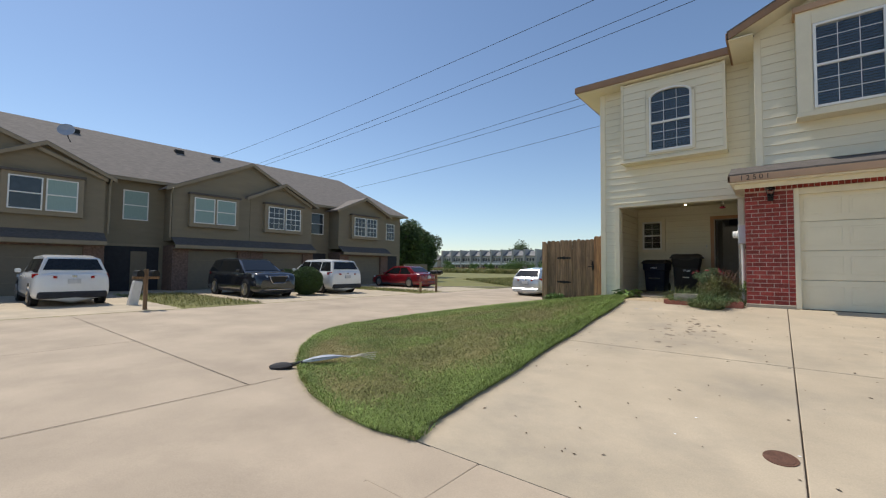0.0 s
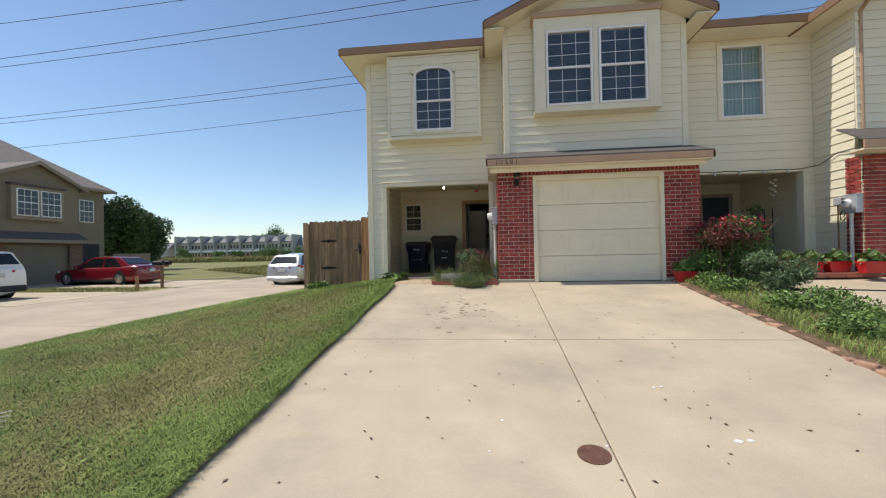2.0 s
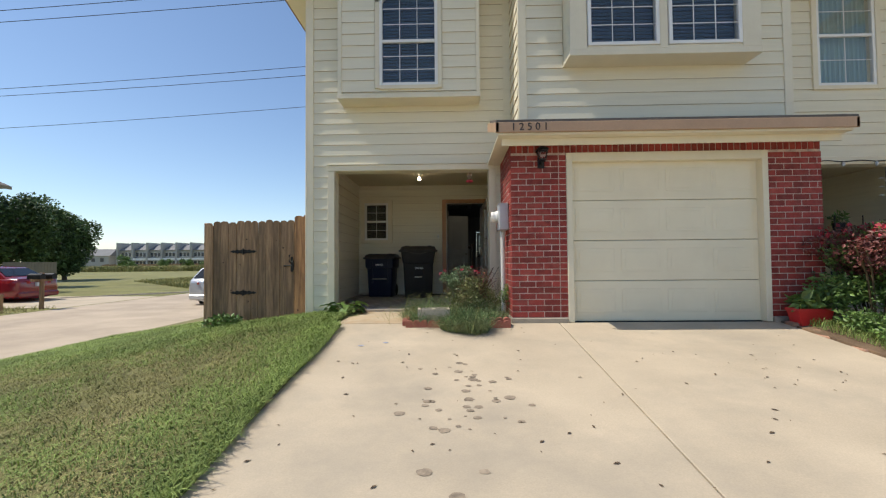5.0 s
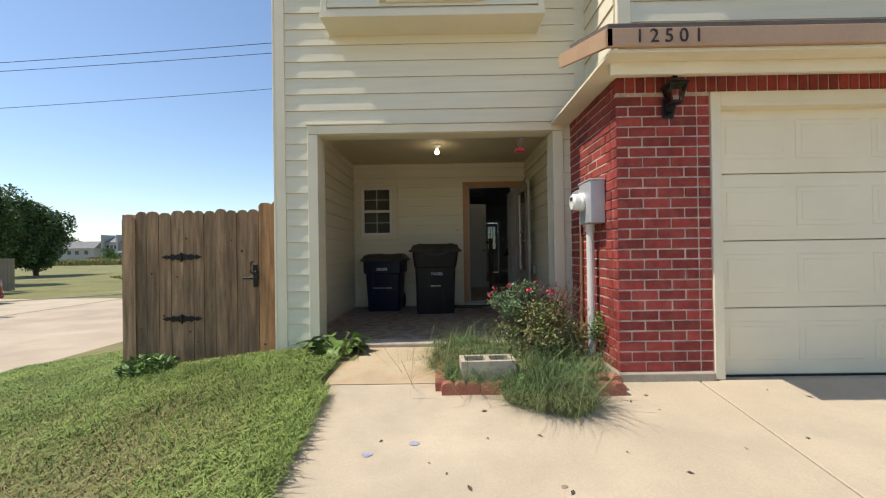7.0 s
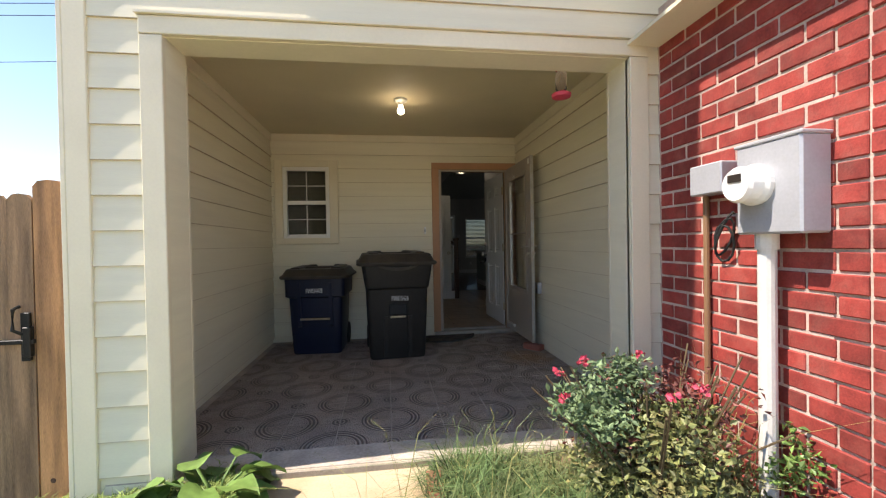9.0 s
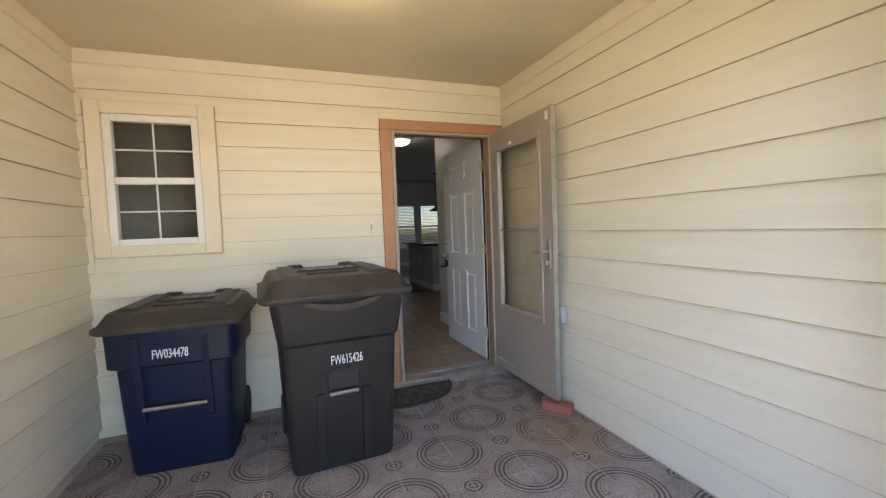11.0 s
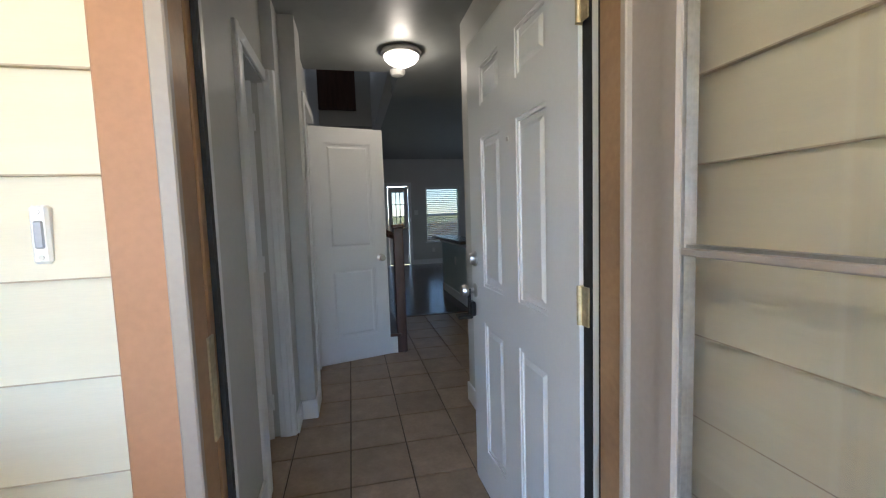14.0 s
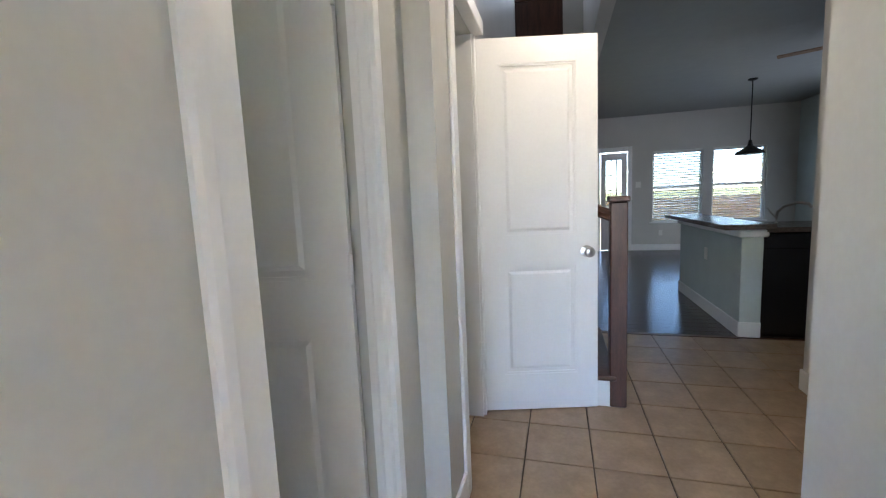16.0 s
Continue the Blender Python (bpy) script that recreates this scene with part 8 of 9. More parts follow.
# ---- cars ----
def car(name, label, at, rz, paint, length, width, height, style):
    """A car whose nose points along +x, lofted from cross-sections, with glass, wheels, lamps and trim."""
    c = thing(name, label, "car", at=at, rz=rz, group="parked cars")
    L, W, H = length, width / 2, height
    belt = 0.63 * H if style == "suv" else 0.61 * H
    low = 0.24 if style == "suv" else 0.17

    def section(x, half, top, z0):
        return [(x, -half * 0.90, z0), (x, -half, z0 + 0.12), (x, -half * 1.0, (z0 + top) * 0.55), (x, -half * 0.95, top - 0.06), (x, -half * 0.86, top), (x, 0, top + 0.025),
                (x, half * 0.86, top), (x, half * 0.95, top - 0.06), (x, half, (z0 + top) * 0.55), (x, half, z0 + 0.12), (x, half * 0.90, z0)]
    hood = 0.63 * H if style == "suv" else 0.55 * H
    deck = belt if style != "sedan" else 0.66 * H
    if style == "sedan":
        shape = ((-0.5, 0.80, deck * 0.80), (-0.485, 0.93, deck * 0.97), (-0.40, 0.99, deck), (-0.25, 1.0, belt * 1.02), (0.1, 1.0, belt), (0.26, 1.0, belt * 0.95), (0.40, 0.97, hood * 0.96), (0.47, 0.90, hood * 0.86), (0.5, 0.76, hood * 0.66))
    else:
        shape = ((-0.5, 0.84, belt * 0.93), (-0.485, 0.95, belt * 1.0), (-0.40, 1.0, belt * 1.02), (-0.2, 1.0, belt * 1.01), (0.1, 1.0, belt), (0.24, 1.0, belt * 0.98), (0.38, 0.98, hood * 1.0), (0.465, 0.92, hood * 0.92), (0.5, 0.78, hood * 0.72))
    bm = bm_new()
    loft(bm, [section(k * L, w * W, t, low + (0.06 if abs(k) > 0.47 else 0.0)) for k, w, t in shape])
    bmesh.ops.subdivide_edges(bm, edges=bm.edges[:], cuts=1, use_grid_fill=True, smooth=0.4)
    part("body", bm, paint, c, smooth=True)
    # roof and pillars in paint over a dark glasshouse
    if style == "sedan":
        g = ((-0.40, deck), (-0.25, H * 0.965), (-0.12, H), (0.05, H * 0.985), (0.26, belt * 0.97))
    elif style == "hatch":
        g = ((-0.49, belt), (-0.40, H * 0.93), (-0.12, H), (0.08, H * 0.98), (0.33, belt * 0.95))
    else:
        g = ((-0.485, belt * 1.0), (-0.43, H * 0.95), (-0.25, H), (0.05, H * 0.985), (0.245, belt * 0.98))
    def glass_ring(x, z, inset):
        b = belt - 0.02
        wt = W * (0.90 - 0.20 * (z - b) / max(0.01, H - b)) - inset
        wb = W * 0.90 - inset
        return [(x, -wb, b), (x, -wt, max(b + 0.002, z - 0.035)), (x, -wt * 0.88, max(b + 0.004, z)), (x, wt * 0.88, max(b + 0.004, z)), (x, wt, max(b + 0.002, z - 0.035)), (x, wb, b)]
    bm = bm_new()
    loft(bm, [glass_ring(k * L, z, 0.0) for k, z in g])
    part("cabin", bm, paint, c, smooth=True)
    b0 = belt - 0.02

    def side_y(z):
        return W * (0.90 - 0.20 * (z - b0) / (H - b0)) + 0.006
    z0, z1 = belt + 0.03, H - (0.14 if style == "suv" else 0.11)
    if style == "suv":
        panes = ((-0.445, -0.27, -0.405, -0.27), (-0.255, -0.06, -0.255, -0.06), (-0.045, 0.185, -0.045, 0.075))
    elif style == "sedan":
        panes = ((-0.31, -0.10, -0.205, -0.10), (-0.085, 0.185, -0.085, 0.05))
    else:
        panes = ((-0.42, -0.14, -0.34, -0.14), (-0.125, 0.24, -0.125, 0.09))
    for s in (-1, 1):
        for a0, a1, t0, t1 in panes:
            bm = bm_new()
            lo, hi = side_y(z0), side_y(z1)
            loft(bm, [[(a0 * L, s * (lo - d), z0), (a1 * L, s * (lo - d), z0), (t1 * L, s * (hi - d), z1), (t0 * L, s * (hi - d), z1)] for d in (0.03, 0.0)])
            part("side_window", bm, CAR_GLASS, c, "dark tinted glass")
    for q0, q1, name, out in ((g[0], g[1], "rear_window", -0.014), (g[-1], g[-2], "windscreen", 0.014)):
        bm = bm_new()
        pts = []
        for f, wk in ((0.14 if name == "windscreen" else 0.2, 0.78), (0.88, 0.63)):
            x, z = (q0[0] + (q1[0] - q0[0]) * f) * L, max(b0, q0[1]) + (q1[1] - max(b0, q0[1])) * f
            pts.append((x, z, W * wk))
        (xa, za, wa), (xb, zb, wb2) = pts
        loft(bm, [[(xa + o, -wa, za + 0.012), (xa + o, wa, za + 0.012), (xb + o, wb2, zb + 0.012), (xb + o, -wb2, zb + 0.012)] for o in (out - 0.03 * (1 if out > 0 else -1), out)])
        part(name, bm, CAR_GLASS, c, "dark tinted glass")
    for s in (-1, 1):
        bm = bm_new()
        box(bm, 0.17 * L, 0.17 * L + 0.14, s * W * 0.98 - (0.16 if s < 0 else 0.0), s * W * 0.98 + (0.16 if s > 0 else 0.0), belt + 0.0, belt + 0.14, 0.03)
        part("mirror", bm, paint, c)
        bm = bm_new()
        for k in (-0.05, 0.14):
            box(bm, k * L - 0.09, k * L + 0.09, s * W * 1.0 - 0.015, s * W * 1.0 + 0.015, belt - 0.13, belt - 0.10, 0.006)
        part("door_handle", bm, CHROME if paint is not CAR_WHITE else paint, c)
        part("sill", one(box, -0.3 * L, 0.3 * L, s * W * 0.97 - 0.03, s * W * 0.97 + 0.03, low - 0.01, low + 0.11, 0.02), BLACK_CLOTH, c)
        # lamps
        bm = bm_new()
        z = belt * 0.86 if style != "sedan" else belt * 0.84
        loft(bm, [[(-0.495 * L, s * W * 0.42, z), (-0.495 * L, s * W * 0.42, z + 0.07), (-0.475 * L, s * W * 0.90, z + 0.15), (-0.475 * L, s * W * 0.90, z - 0.02)], [(-0.515 * L, s * W * 0.45, z), (-0.515 * L, s * W * 0.45, z + 0.07), (-0.42 * L, s * W * 1.005, z + 0.14), (-0.42 * L, s * W * 1.005, z + 0.02)]])
        part("tail_light", bm, TAIL_RED, c, "red tail light")
        bm = bm_new()
        z = hood * 0.80
        loft(bm, [[(0.47 * L, s * W * 0.45, z), (0.47 * L, s * W * 0.45, z + 0.09), (0.40 * L, s * W * 0.95, z + 0.13), (0.40 * L, s * W * 0.95, z)], [(0.497 * L, s * W * 0.47, z), (0.49 * L, s * W * 0.47, z + 0.08), (0.42 * L, s * W * 0.985, z + 0.12), (0.42 * L, s * W * 0.985, z + 0.01)]])
        part("headlight", bm, LAMP_CLEAR, c, "clear headlight")
    for k in (-0.30, 0.305):
        for s in (-1, 1):
            r = 0.37 if style != "sedan" and style != "hatch" else 0.32
            y = s * (W - 0.10)
            bm = bm_new()
            cyl(bm, (k * L, y - 0.115, r), (k * L, y + 0.115, r), r, n=26)
            wheel = part("wheel", bm, TYRE, c, "black tyre")
            bm = bm_new()
            yo = y + s * 0.116
            cyl(bm, (k * L, yo - s * 0.02, r), (k * L, yo + s * 0.004, r), r * 0.68, n=22)
            part("hub", bm, BLACK_IRON, wheel)
            bm = bm_new()
            for q in range(5):
                a = 2 * math.pi * q / 5
                tube(bm, [(k * L, yo + s * 0.012, r), (k * L + r * 0.66 * math.cos(a), yo + s * 0.010, r + r * 0.66 * math.sin(a))], 0.022, 6)
            lathe(bm, [(r * 0.62, 0.0), (r * 0.70, 0.0), (r * 0.70, 0.012), (r * 0.62, 0.012)], (k * L, yo, r), 22, Matrix.Rotation(-s * math.pi / 2, 4, "X"))
            part("rim", bm, NICKEL, wheel, "bright alloy rim")
            bm = bm_new()
            lathe(bm, [(r * 1.02, -0.02), (r * 1.16, -0.02), (r * 1.16, 0.01), (r * 1.02, 0.01)], (k * L, s * W * 0.985, r + 0.01), 22, Matrix.Rotation(-s * math.pi / 2, 4, "X"))
            part("wheel_arch", bm, BLACK_CLOTH, c)
    part("rear_bumper", one(box, -0.512 * L, -0.47 * L, -W * 0.90, W * 0.90, low + 0.02, low + 0.24, 0.05), BLACK_CLOTH if style == "suv" else paint, c)
    part("number_plate", one(box, -0.512 * L, -0.50 * L, -0.16, 0.16, belt * 0.70, belt * 0.70 + 0.15), LAMP_CLEAR, c, "pale number plate")
    part("rear_badge", one(box, -0.508 * L, -0.497 * L, -0.06, 0.06, belt * 0.90, belt * 0.90 + 0.06, 0.01), CHROME, c)
    bm = bm_new()
    prism(bm, [(-0.42, hood * 0.86), (0.42, hood * 0.86), (0.28, hood * 0.58), (-0.28, hood * 0.58)], "x", 0.485 * L, 0.505 * L)
    part("grille", bm, BLACK_IRON, c, "dark pentagonal grille")
    part("grille_trim", one(tube, [(0.506 * L, -0.42, hood * 0.86), (0.506 * L, 0.42, hood * 0.86), (0.506 * L, 0.28, hood * 0.58), (0.506 * L, -0.28, hood * 0.58), (0.506 * L, -0.42, hood * 0.86)], 0.018, 6), CHROME, c)
    part("front_bumper", one(box, 0.45 * L, 0.508 * L, -W * 0.78, W * 0.78, low, low + 0.14, 0.05), BLACK_CLOTH, c)
    part("bumper_trim", one(box, 0.47 * L, 0.512 * L, -W * 0.6, W * 0.6, low + 0.10, low + 0.125, 0.006), CHROME, c)
    return c


car("suv", "white compact sport utility car parked facing the garage", (-20.0, 2.85, 0.31), 180, CAR_WHITE, 4.7, 1.9, 1.66, "suv")
car("suv", "black three-row sport utility car parked nose out", (-19.1, 9.3, 0.31), 0, CAR_BLACK, 4.95, 1.96, 1.71, "suv")
car("suv", "white midsize sport utility car facing the garage", (-19.5, 13.3, 0.31), 180, CAR_WHITE, 4.85, 1.93, 1.73, "suv")
car("sedan", "dark red sedan parked before a garage", (-20.6, 20.9, 0.31), 180, CAR_RED, 4.85, 1.84, 1.44, "sedan")
car("hatchback", "silver hatchback seen from behind at the kerb", (-10.0, 21.6, street_z(-10, 20)), 84, CAR_SILVER, 4.45, 1.75, 1.48, "hatch")


def street_bits():
    b = thing("round_shrub", "clipped dark green round shrub by the drive", "shrub", at=(-17.6, 11.3, 0.3))
    leaf_cloud("foliage", b, LEAF_TREE, 14000, (0.72, 0.72, 0.66), 0.09, 61, aspect=0.5, centre=(0, 0, 0.66), shell=0.72)
    b = thing("round_shrub", "second clipped shrub nearer the house", "shrub", at=(-20.5, 11.9, 0.3))
    leaf_cloud("foliage", b, LEAF_TREE, 7000, (0.6, 0.6, 0.6), 0.10, 62, aspect=0.5, centre=(0, 0, 0.6), shell=0.72)
    m = thing("mailbox", "black mailbox pair on a wooden post", "mailbox", at=(-15.1, 4.1, 0.28))
    part("post", one(box, -0.05, 0.05, -0.05, 0.05, 0, 1.25, 0.008), CEDAR, m)
    part("arm", one(box, -0.05, 0.05, -0.35, 0.35, 0.95, 1.03, 0.006), CEDAR, m)
    for s in (-1, 1):
        bm = bm_new()
        pts = [(s * 0.2 + 0.09 * math.cos(a), 1.13 + 0.09 * math.sin(a)) for a in [math.pi * k / 8 for k in range(9)]] + [(s * 0.2 - 0.09, 1.03), (s * 0.2 + 0.09, 1.03)]
        prism(bm, pts, "x", -0.22, 0.24)
        part("box", bm, BLACK_IRON, m, "black metal letter box")
    m2 = copy_thing(m, pose(-15.1, 18.0, 0.28))
    p = thing("utility_pedestal", "leaning pale green utility pedestal", "utility box", at=(-17.0, 4.25, 0.28), rz=0)
    part("shell", one(loft, [[(x * k, y * k, z) for x, y in ((-0.13, -0.13), (0.13, -0.13), (0.13, 0.13), (-0.13, 0.13))] for k, z in ((1, 0), (0.95, 0.78), (0.8, 0.84))]), PVC, p, at=pose(0, 0, 0, -9, 0, 0))
    s = thing("marker_post", "short weathered marker post in the verge", "post", at=(-15.3, 16.9, 0.27))
    part("post", one(box, -0.05, 0.05, -0.05, 0.05, 0, 0.6, 0.008), CEDAR, s)
    f = thing("privacy_fence", "grey board fence beyond the row", "fence", at=(-25.5, 26.0, 0.2))
    for i in range(16):
        part("board", one(box, 0, 0.03, 0.19 * i, 0.19 * i + 0.185, 0, 1.75, 0.004), TAN_STUCCO, f)
    rng = random.Random(5)
    pts = []
    for _ in range(5000):
        x, y = rng.uniform(-23, -14.9), rng.choice((rng.uniform(4.95, 7.8), rng.uniform(16.1, 18.4)))
        pts.append((x, y, 0.28))
    tagged(blades("verge_grass", None, BLADE, pts, 0.14, 71, 0.8, 0.008), "thin verge grass between the drives", "grass", kind="stuff")
    k = thing("kerb", "low concrete kerb at the field's edge", "kerb", kind="structure")
    part("edge", one(tube, [(-19.0, 21.6, 0.27), (-16.5, 24.2, 0.27), (-14.7, 25.9, 0.27), (-12.5, 27.6, 0.24), (-10.0, 29.5, 0.2)], 0.09, 6), FOUNDATION, k)


street_bits()


# ---- distance ----
def tree(name, label, at, height, spread, seed, n=9000, leaf=0.22):
    t = thing(name, label, "tree", at=at)
    rng = random.Random(seed)
    bm = bm_new()
    h = height
    tube_pts = [(0, 0, 0), (0.03 * h * rng.uniform(-1, 1), 0, h * 0.25), (0.05 * h * rng.uniform(-1, 1), 0.03 * h, h * 0.5), (0, 0, h * 0.8)]
    rings = []
    for i, p in enumerate(tube_pts):
        r = 0.03 * h * (1 - 0.28 * i)
        rings.append([(p[0] + r * math.cos(a), p[1] + r * math.sin(a), p[2]) for a in [2 * math.pi * q / 10 for q in range(10)]])
    loft(bm, rings)
    part("trunk", bm, BARK, t)
    for k in range(8):
        a, z = k * 2.4, h * rng.uniform(0.25, 0.6)
        bm = bm_new()
        tube(bm, [(0, 0, z), (spread * 0.35 * math.cos(a), spread * 0.35 * math.sin(a), z + h * 0.12), (spread * 0.7 * math.cos(a), spread * 0.7 * math.sin(a), z + h * 0.18)], 0.008 * h, 6)
        part("limb", bm, BARK, t)
    leaf_cloud("crown", t, LEAF_TREE, n, (spread, spread, h * 0.46), leaf, seed, aspect=0.6, centre=(0, 0, h * 0.54), lumps=34, shell=0.25)
    return t


tree("tree", "broad dark green tree beyond the townhouses", (-32.0, 32.3, 0.2), 6.8, 2.6, 81, 20000, 0.24)
tree("tree", "broad dark green tree in the field", (-41.5, 43.4, 0.2), 8.0, 3.3, 83, 28000, 0.28)
tree("tree", "lower dark green tree at the field's edge", (-41.9, 46.6, 0.2), 7.4, 3.2, 82, 26000, 0.28)
for i, (x, y, h) in enumerate(((-95, 176, 14), (-132, 172, 10), (-76, 180, 12), (-150, 165, 11), (-60, 175, 12), (-110, 185, 10))):
    tree("far_tree", "distant tree by the far townhouses", (x, y, 0.2), h, h * 0.5, 90 + i, 3500, 0.8)
for i, (x, y, r) in enumerate(((-60, 106, 2.6), (-56, 103, 2.0), (-66, 112, 1.8), (-74, 115, 1.7), (-82, 118, 1.7), (-53, 108, 2.4), (-90, 116, 1.5), (-46, 104, 1.8), (-38, 106, 2.2), (-97, 122, 2.2))):
    b = thing("scrub_bush", "wild green scrub at the field's edge", "bush", at=(x, y, 0.2), group="field scrub")
    leaf_cloud("foliage", b, LEAF, 1500, (r * 1.3, r, r), 0.42, 120 + i, centre=(0, 0, r * 0.8), lumps=10)
rng = random.Random(6)
pts = []
for _ in range(12000):
    y = 90 + abs(rng.gauss(0, 9))
    pts.append((-y * rng.uniform(0.35, 0.95), y, 0.2))
tagged(blades("tall_grass", None, BLADE, pts, 1.3, 72, 0.7, 0.06), "tall straw grass across the field", "grass", kind="stuff")
pts = []
while len(pts) < 26000:
    y = 24.0 + 40 * rng.random() ** 1.3
    x = -y * rng.uniform(0.2, 0.98)
    if y > 26.5 - 0.9 * (x + 14.0) * (x > -14) - 1.0 * (x + 14) * (x <= -14) * 0.9 and x > -30:
        pts.append((x, y, 0.2))
tagged(blades("field_grass", None, BLADE, pts, 0.26, 73, 0.7, 0.02), "uneven field grass", "grass", kind="stuff")


def far_townhouses():
    """A long grey row about a hundred metres off, with party walls that rise above its roof."""
    row = thing("far_townhouses", "distant row of grey three-storey townhouses", "townhouse", at=(-128.0, 158.0, 0.2), rz=4)
    n, w = 9, 5.4
    for i in range(n):
        x = i * w
        u = part("unit", one(box, x + 0.15, x + w - 0.15, 0, 9, 0, 7.0), FAR_WALL, row)
        bm = bm_new()
        roof_panel(bm, [(x, -0.5, 6.9), (x + w, -0.5, 6.9), (x + w, 4.5, 9.0), (x, 4.5, 9.0)], 0.15)
        part("roof", bm, FAR_ROOF, u)
        part("party_wall", one(box, x - 0.3, x + 0.3, -1.4, 9, 0, 9.7), FAR_WALL, u)
        for zz in (1.2, 4.4):
            for dx in (0.7, 2.0, 3.3):
                win = part("window", one(box, x + dx, x + dx + 0.95, -0.06, 0.0, zz, zz + 1.5), DARK_GLASS, u)
                part("frame", one(box, x + dx - 0.06, x + dx + 1.01, -0.03, 0.0, zz - 0.08, zz + 1.58), WHITE_VINYL, win)
        part("balcony", one(box, x + 0.4, x + w - 0.4, -1.4, 0, 2.9, 3.1), FAR_WALL, u)
        part("balcony_rail", one(box, x + 0.4, x + w - 0.4, -1.4, -1.35, 3.1, 3.8), WHITE_VINYL, u)
    part("party_wall", one(box, n * w - 0.3, n * w + 0.3, -1.4, 9, 0, 9.7), FAR_WALL, row)
    b = thing("far_house", "distant grey house with a dark gabled roof", "house", at=(-80.0, 164.0, 0.2), rz=5)
    part("wall", one(box, 0, 14, 0, 8, 0, 5.2), FAR_WALL, b)
    bm = bm_new()
    prism(bm, [(-0.5, 5.1), (8.5, 5.1), (4, 8.6)], "x", -0.5, 14.5)
    part("roof", bm, FAR_ROOF, b)
    for x in (1, 3.5, 6, 9, 11.5):
        part("window", one(box, x, x + 1.2, -0.06, 0, 3.0, 4.4), DARK_GLASS, b)
    b = thing("far_house", "distant pale house with a gabled roof", "house", at=(-146.0, 158.0, 0.2), rz=12)
    part("wall", one(box, 0, 12, 0, 8, 0, 5), FAR_WALL, b)
    bm = bm_new()
    prism(bm, [(-0.5, 4.9), (8.5, 4.9), (4, 7.6)], "x", -0.5, 12.5)
    part("roof", bm, FAR_ROOF, b)
    for x in (1, 3.5, 6, 9):
        part("window", one(box, x, x + 1.2, -0.06, 0, 2.6, 4.0), DARK_GLASS, b)
    f = thing("field_fence", "low dark fence below the far townhouses", "fence", at=(-126, 148, 0.2), rz=3)
    for i in range(60):
        part("board", one(box, i * 0.8, i * 0.8 + 0.74, 0, 0.06, 0, 1.5 + 0.1 * (i % 3)), CEDAR, f)


far_townhouses()


# ---- bricks ----
def brick_mesh(w, h, d=0.05):
    bm = bm_new()
    box(bm, 0, w, 0, d, 0, h, 0.004)
    me = bpy.data.meshes.new("brick")
    bm.to_mesh(me)
    bm.free()
    me.materials.append(BRICK)
    return me


BW, BH, BJ = 0.195, 0.066, 0.011
FULL, HALF, TALL = brick_mesh(BW, BH), brick_mesh(0.092, BH), brick_mesh(BH, 0.20)


def lay(parent, m, length, z0, z1, seed):
    """A running bond on a face; m: its lower left corner seen from outside."""
    rng = random.Random(seed)
    z, row = z0, 0
    while z + BH < z1 + 0.01:
        x = 0.0
        first = row % 2
        while x < length - 0.02:
            room = length - x
            me, w = (HALF, 0.092) if first or room < BW else (FULL, BW)
            first = False
            k = min(1.0, room / w)
            if room - w < 0.06 and room < w * 1.45:
                k = room / w
            ob = new("brick", me)
            ob.parent = parent
            ob.matrix_basis = m @ pose(x, rng.uniform(-0.003, 0.003), z) @ Matrix.Diagonal((k, 1, 1, 1))
            x += w * k + BJ
        z += BH + BJ
        row += 1


lay(garage_wall, pose(-0.46, BRICKS, 0), 0.705, 1.065, 3.17, 31)
lay(garage_wall, pose(-0.46, FRONT - 0.03, 0, 0, 0, -90), FRONT - 0.03 - BRICKS - 0.05, 1.065, 3.40, 32)
pier = thing("brick_pier", "red brick pier beside the garage door", "pier", kind="structure")
lay(pier, pose(2.785, BRICKS, 0), 0.665, 1.065, 3.17, 33)
lintel = thing("brick_lintel", "upright brick course over the garage door", "lintel", kind="structure")
for i in range(51):
    ob = new("brick", TALL)
    ob.parent = lintel
    ob.matrix_basis = pose(-0.455 + i * (BH + BJ - 0.0005), BRICKS - 0.004 * ((i * 5) % 3) / 3, 3.165)
npier = thing("brick_pier", "red brick corner pier of the adjoining garage", "pier", kind="structure")
lay(npier, pose(6.36, 9.705, 0), 0.7, 1.0, 3.3, 34)
lay(npier, pose(6.35, 10.1, 0, 0, 0, -90), 0.34, 1.0, 3.3, 35)


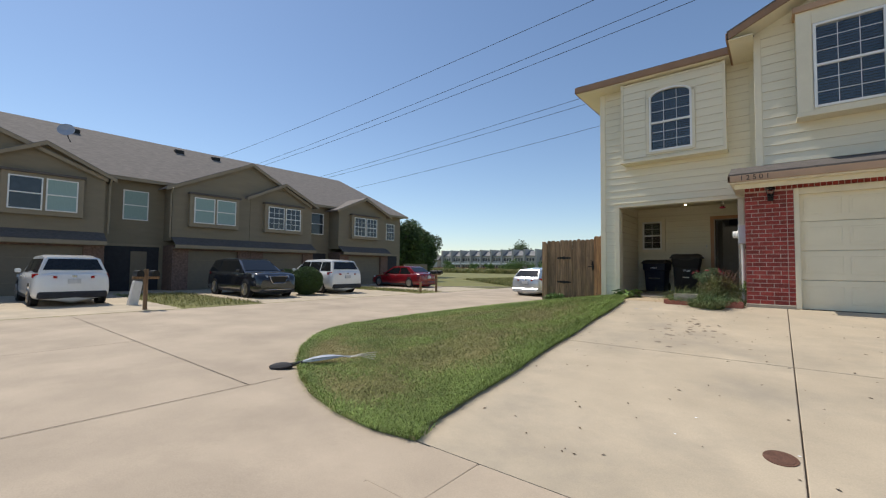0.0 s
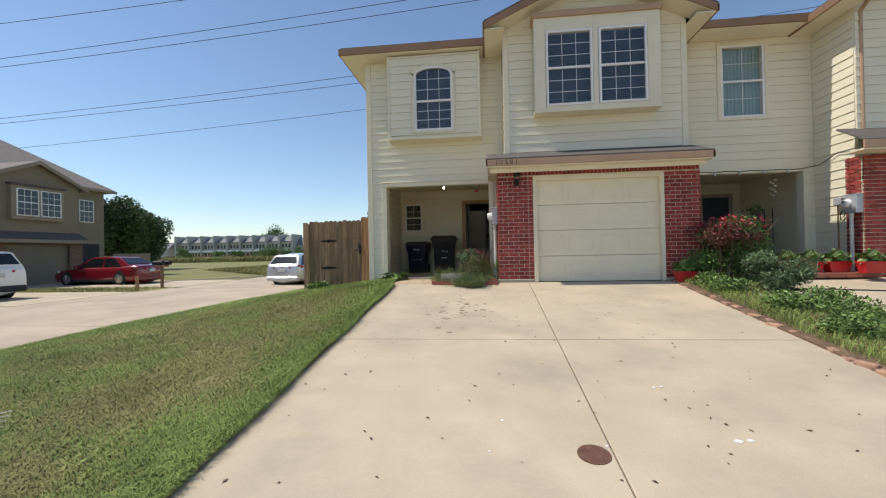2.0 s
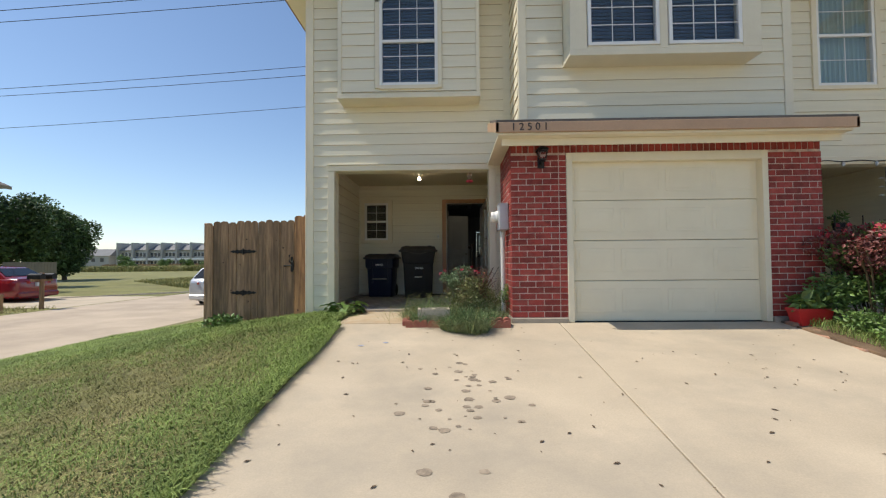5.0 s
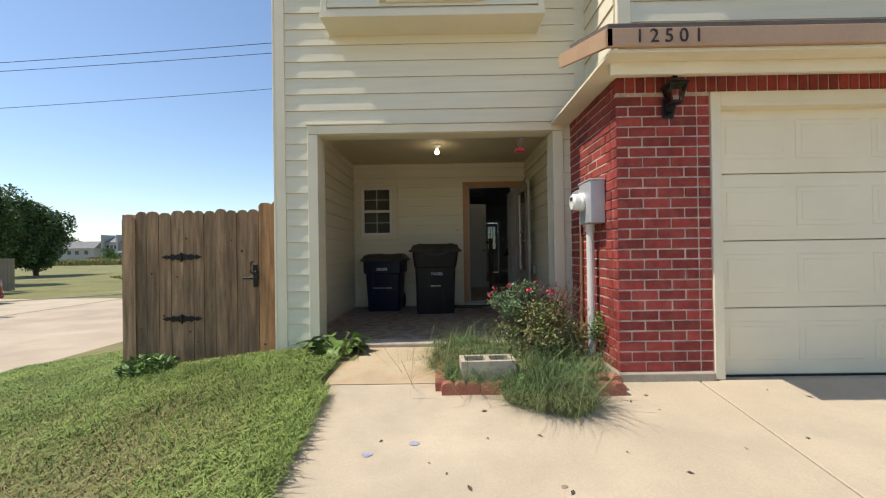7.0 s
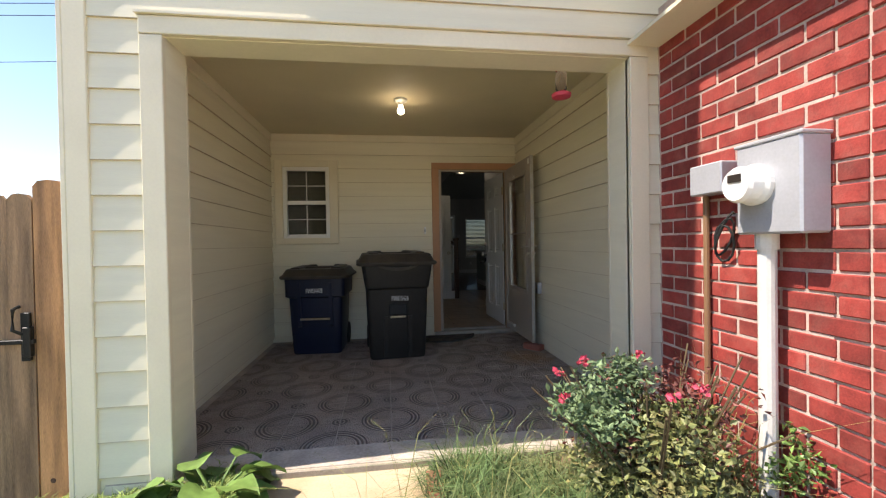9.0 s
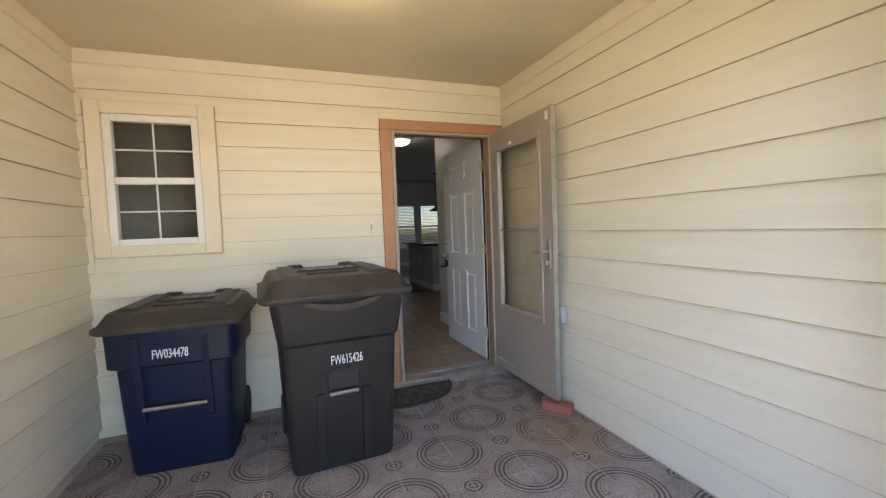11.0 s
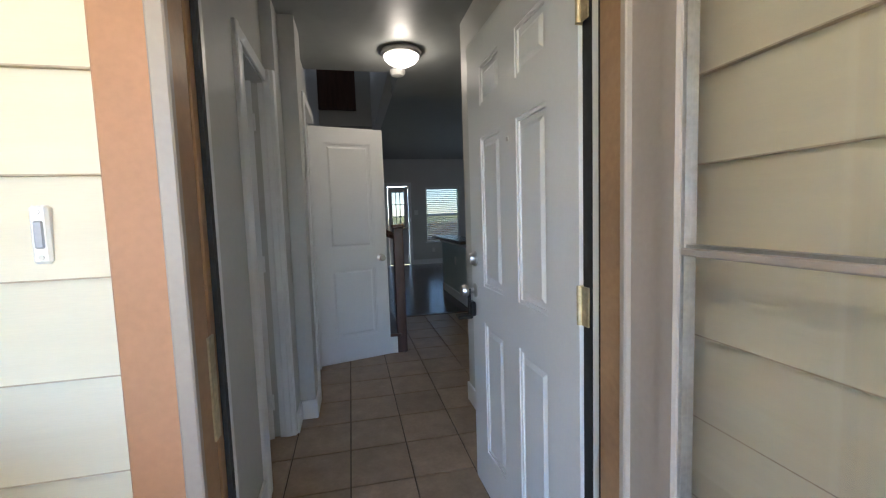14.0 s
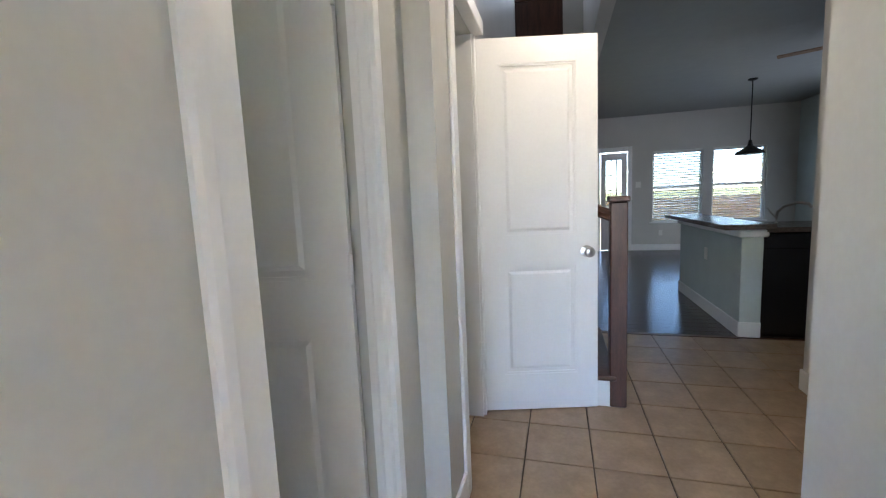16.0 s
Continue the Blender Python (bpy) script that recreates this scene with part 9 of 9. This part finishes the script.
# ---- porch pavers ----
def paver_mesh():
    bm = bm_new()
    h = PAVER / 2 - 0.0025
    box(bm, -h, h, -h, h, -0.03, 0.0, 0.003)
    me = bpy.data.meshes.new("paver")
    bm.to_mesh(me)
    bm.free()
    me.materials.append(PAVER_MAT)
    return me


pavers = thing("floor_porch", "patterned brown cast pavers on the porch", "floor", at=(0, 0, PORCH), kind="structure")
PAVE = paver_mesh()
for i in range(-7, 3):
    for j in range(-5, 5):
        x, y = -1.03 + PAVER * (i + 0.5), 12.32 + PAVER * (j + 0.5)
        if -3.5 < x < -0.30 and 10.9 < y < 13.75:
            ob = new("paver", PAVE)
            ob.parent = pavers
            ob.matrix_basis = pose(x, y, 0, 0, 0, 90 if (i + j) % 2 else 0)

# ---- hall tiles and living room boards ----
tiles = thing("floor_hall", "beige ceramic floor tiles with dark grout", "floor", at=(0, 0, HALL), kind="structure")
bm = bm_new()
box(bm, -0.1495, 0.1495, -0.1495, 0.1495, -0.01, 0.0, 0.002)
TILE = bpy.data.meshes.new("tile")
bm.to_mesh(TILE)
bm.free()
TILE.materials.append(FLOOR_TILE)
for i in range(-3, 10):
    for j in range(-5, 8):
        x, y = -0.82 + 0.306 * (i + 0.5), 15.503 + 0.322 * (j + 0.5)
        if -1.75 < x < 2.4 and 13.75 < y < 18.1:
            ob = new("tile", TILE)
            ob.parent = tiles
            ob.matrix_basis = pose(x, y, 0) @ Matrix.Diagonal((1.0, min(1.052, 1.052), 1, 1))
wood = thing("floor_living", "glossy dark hardwood boards", "floor", at=(0, 0, HALL), kind="structure")
bm = bm_new()
box(bm, 0, 1.2, 0, 0.118, -0.01, 0.0, 0.0015)
PLANK = bpy.data.meshes.new("floorboard")
bm.to_mesh(PLANK)
bm.free()
PLANK.materials.append(HARDWOOD)
for j in range(46):
    for i in range(4):
        ob = new("floorboard", PLANK)
        ob.parent = wood
        ob.matrix_basis = pose(-1.6 + 1.203 * i + 0.6 * (j % 2) - 0.3, 18.11 + 0.12 * j, 0)
part("edge_strip", one(box, -1.4, 0.44, 18.06, 18.11, -0.005, 0.006, 0.003), WALNUT, wood)
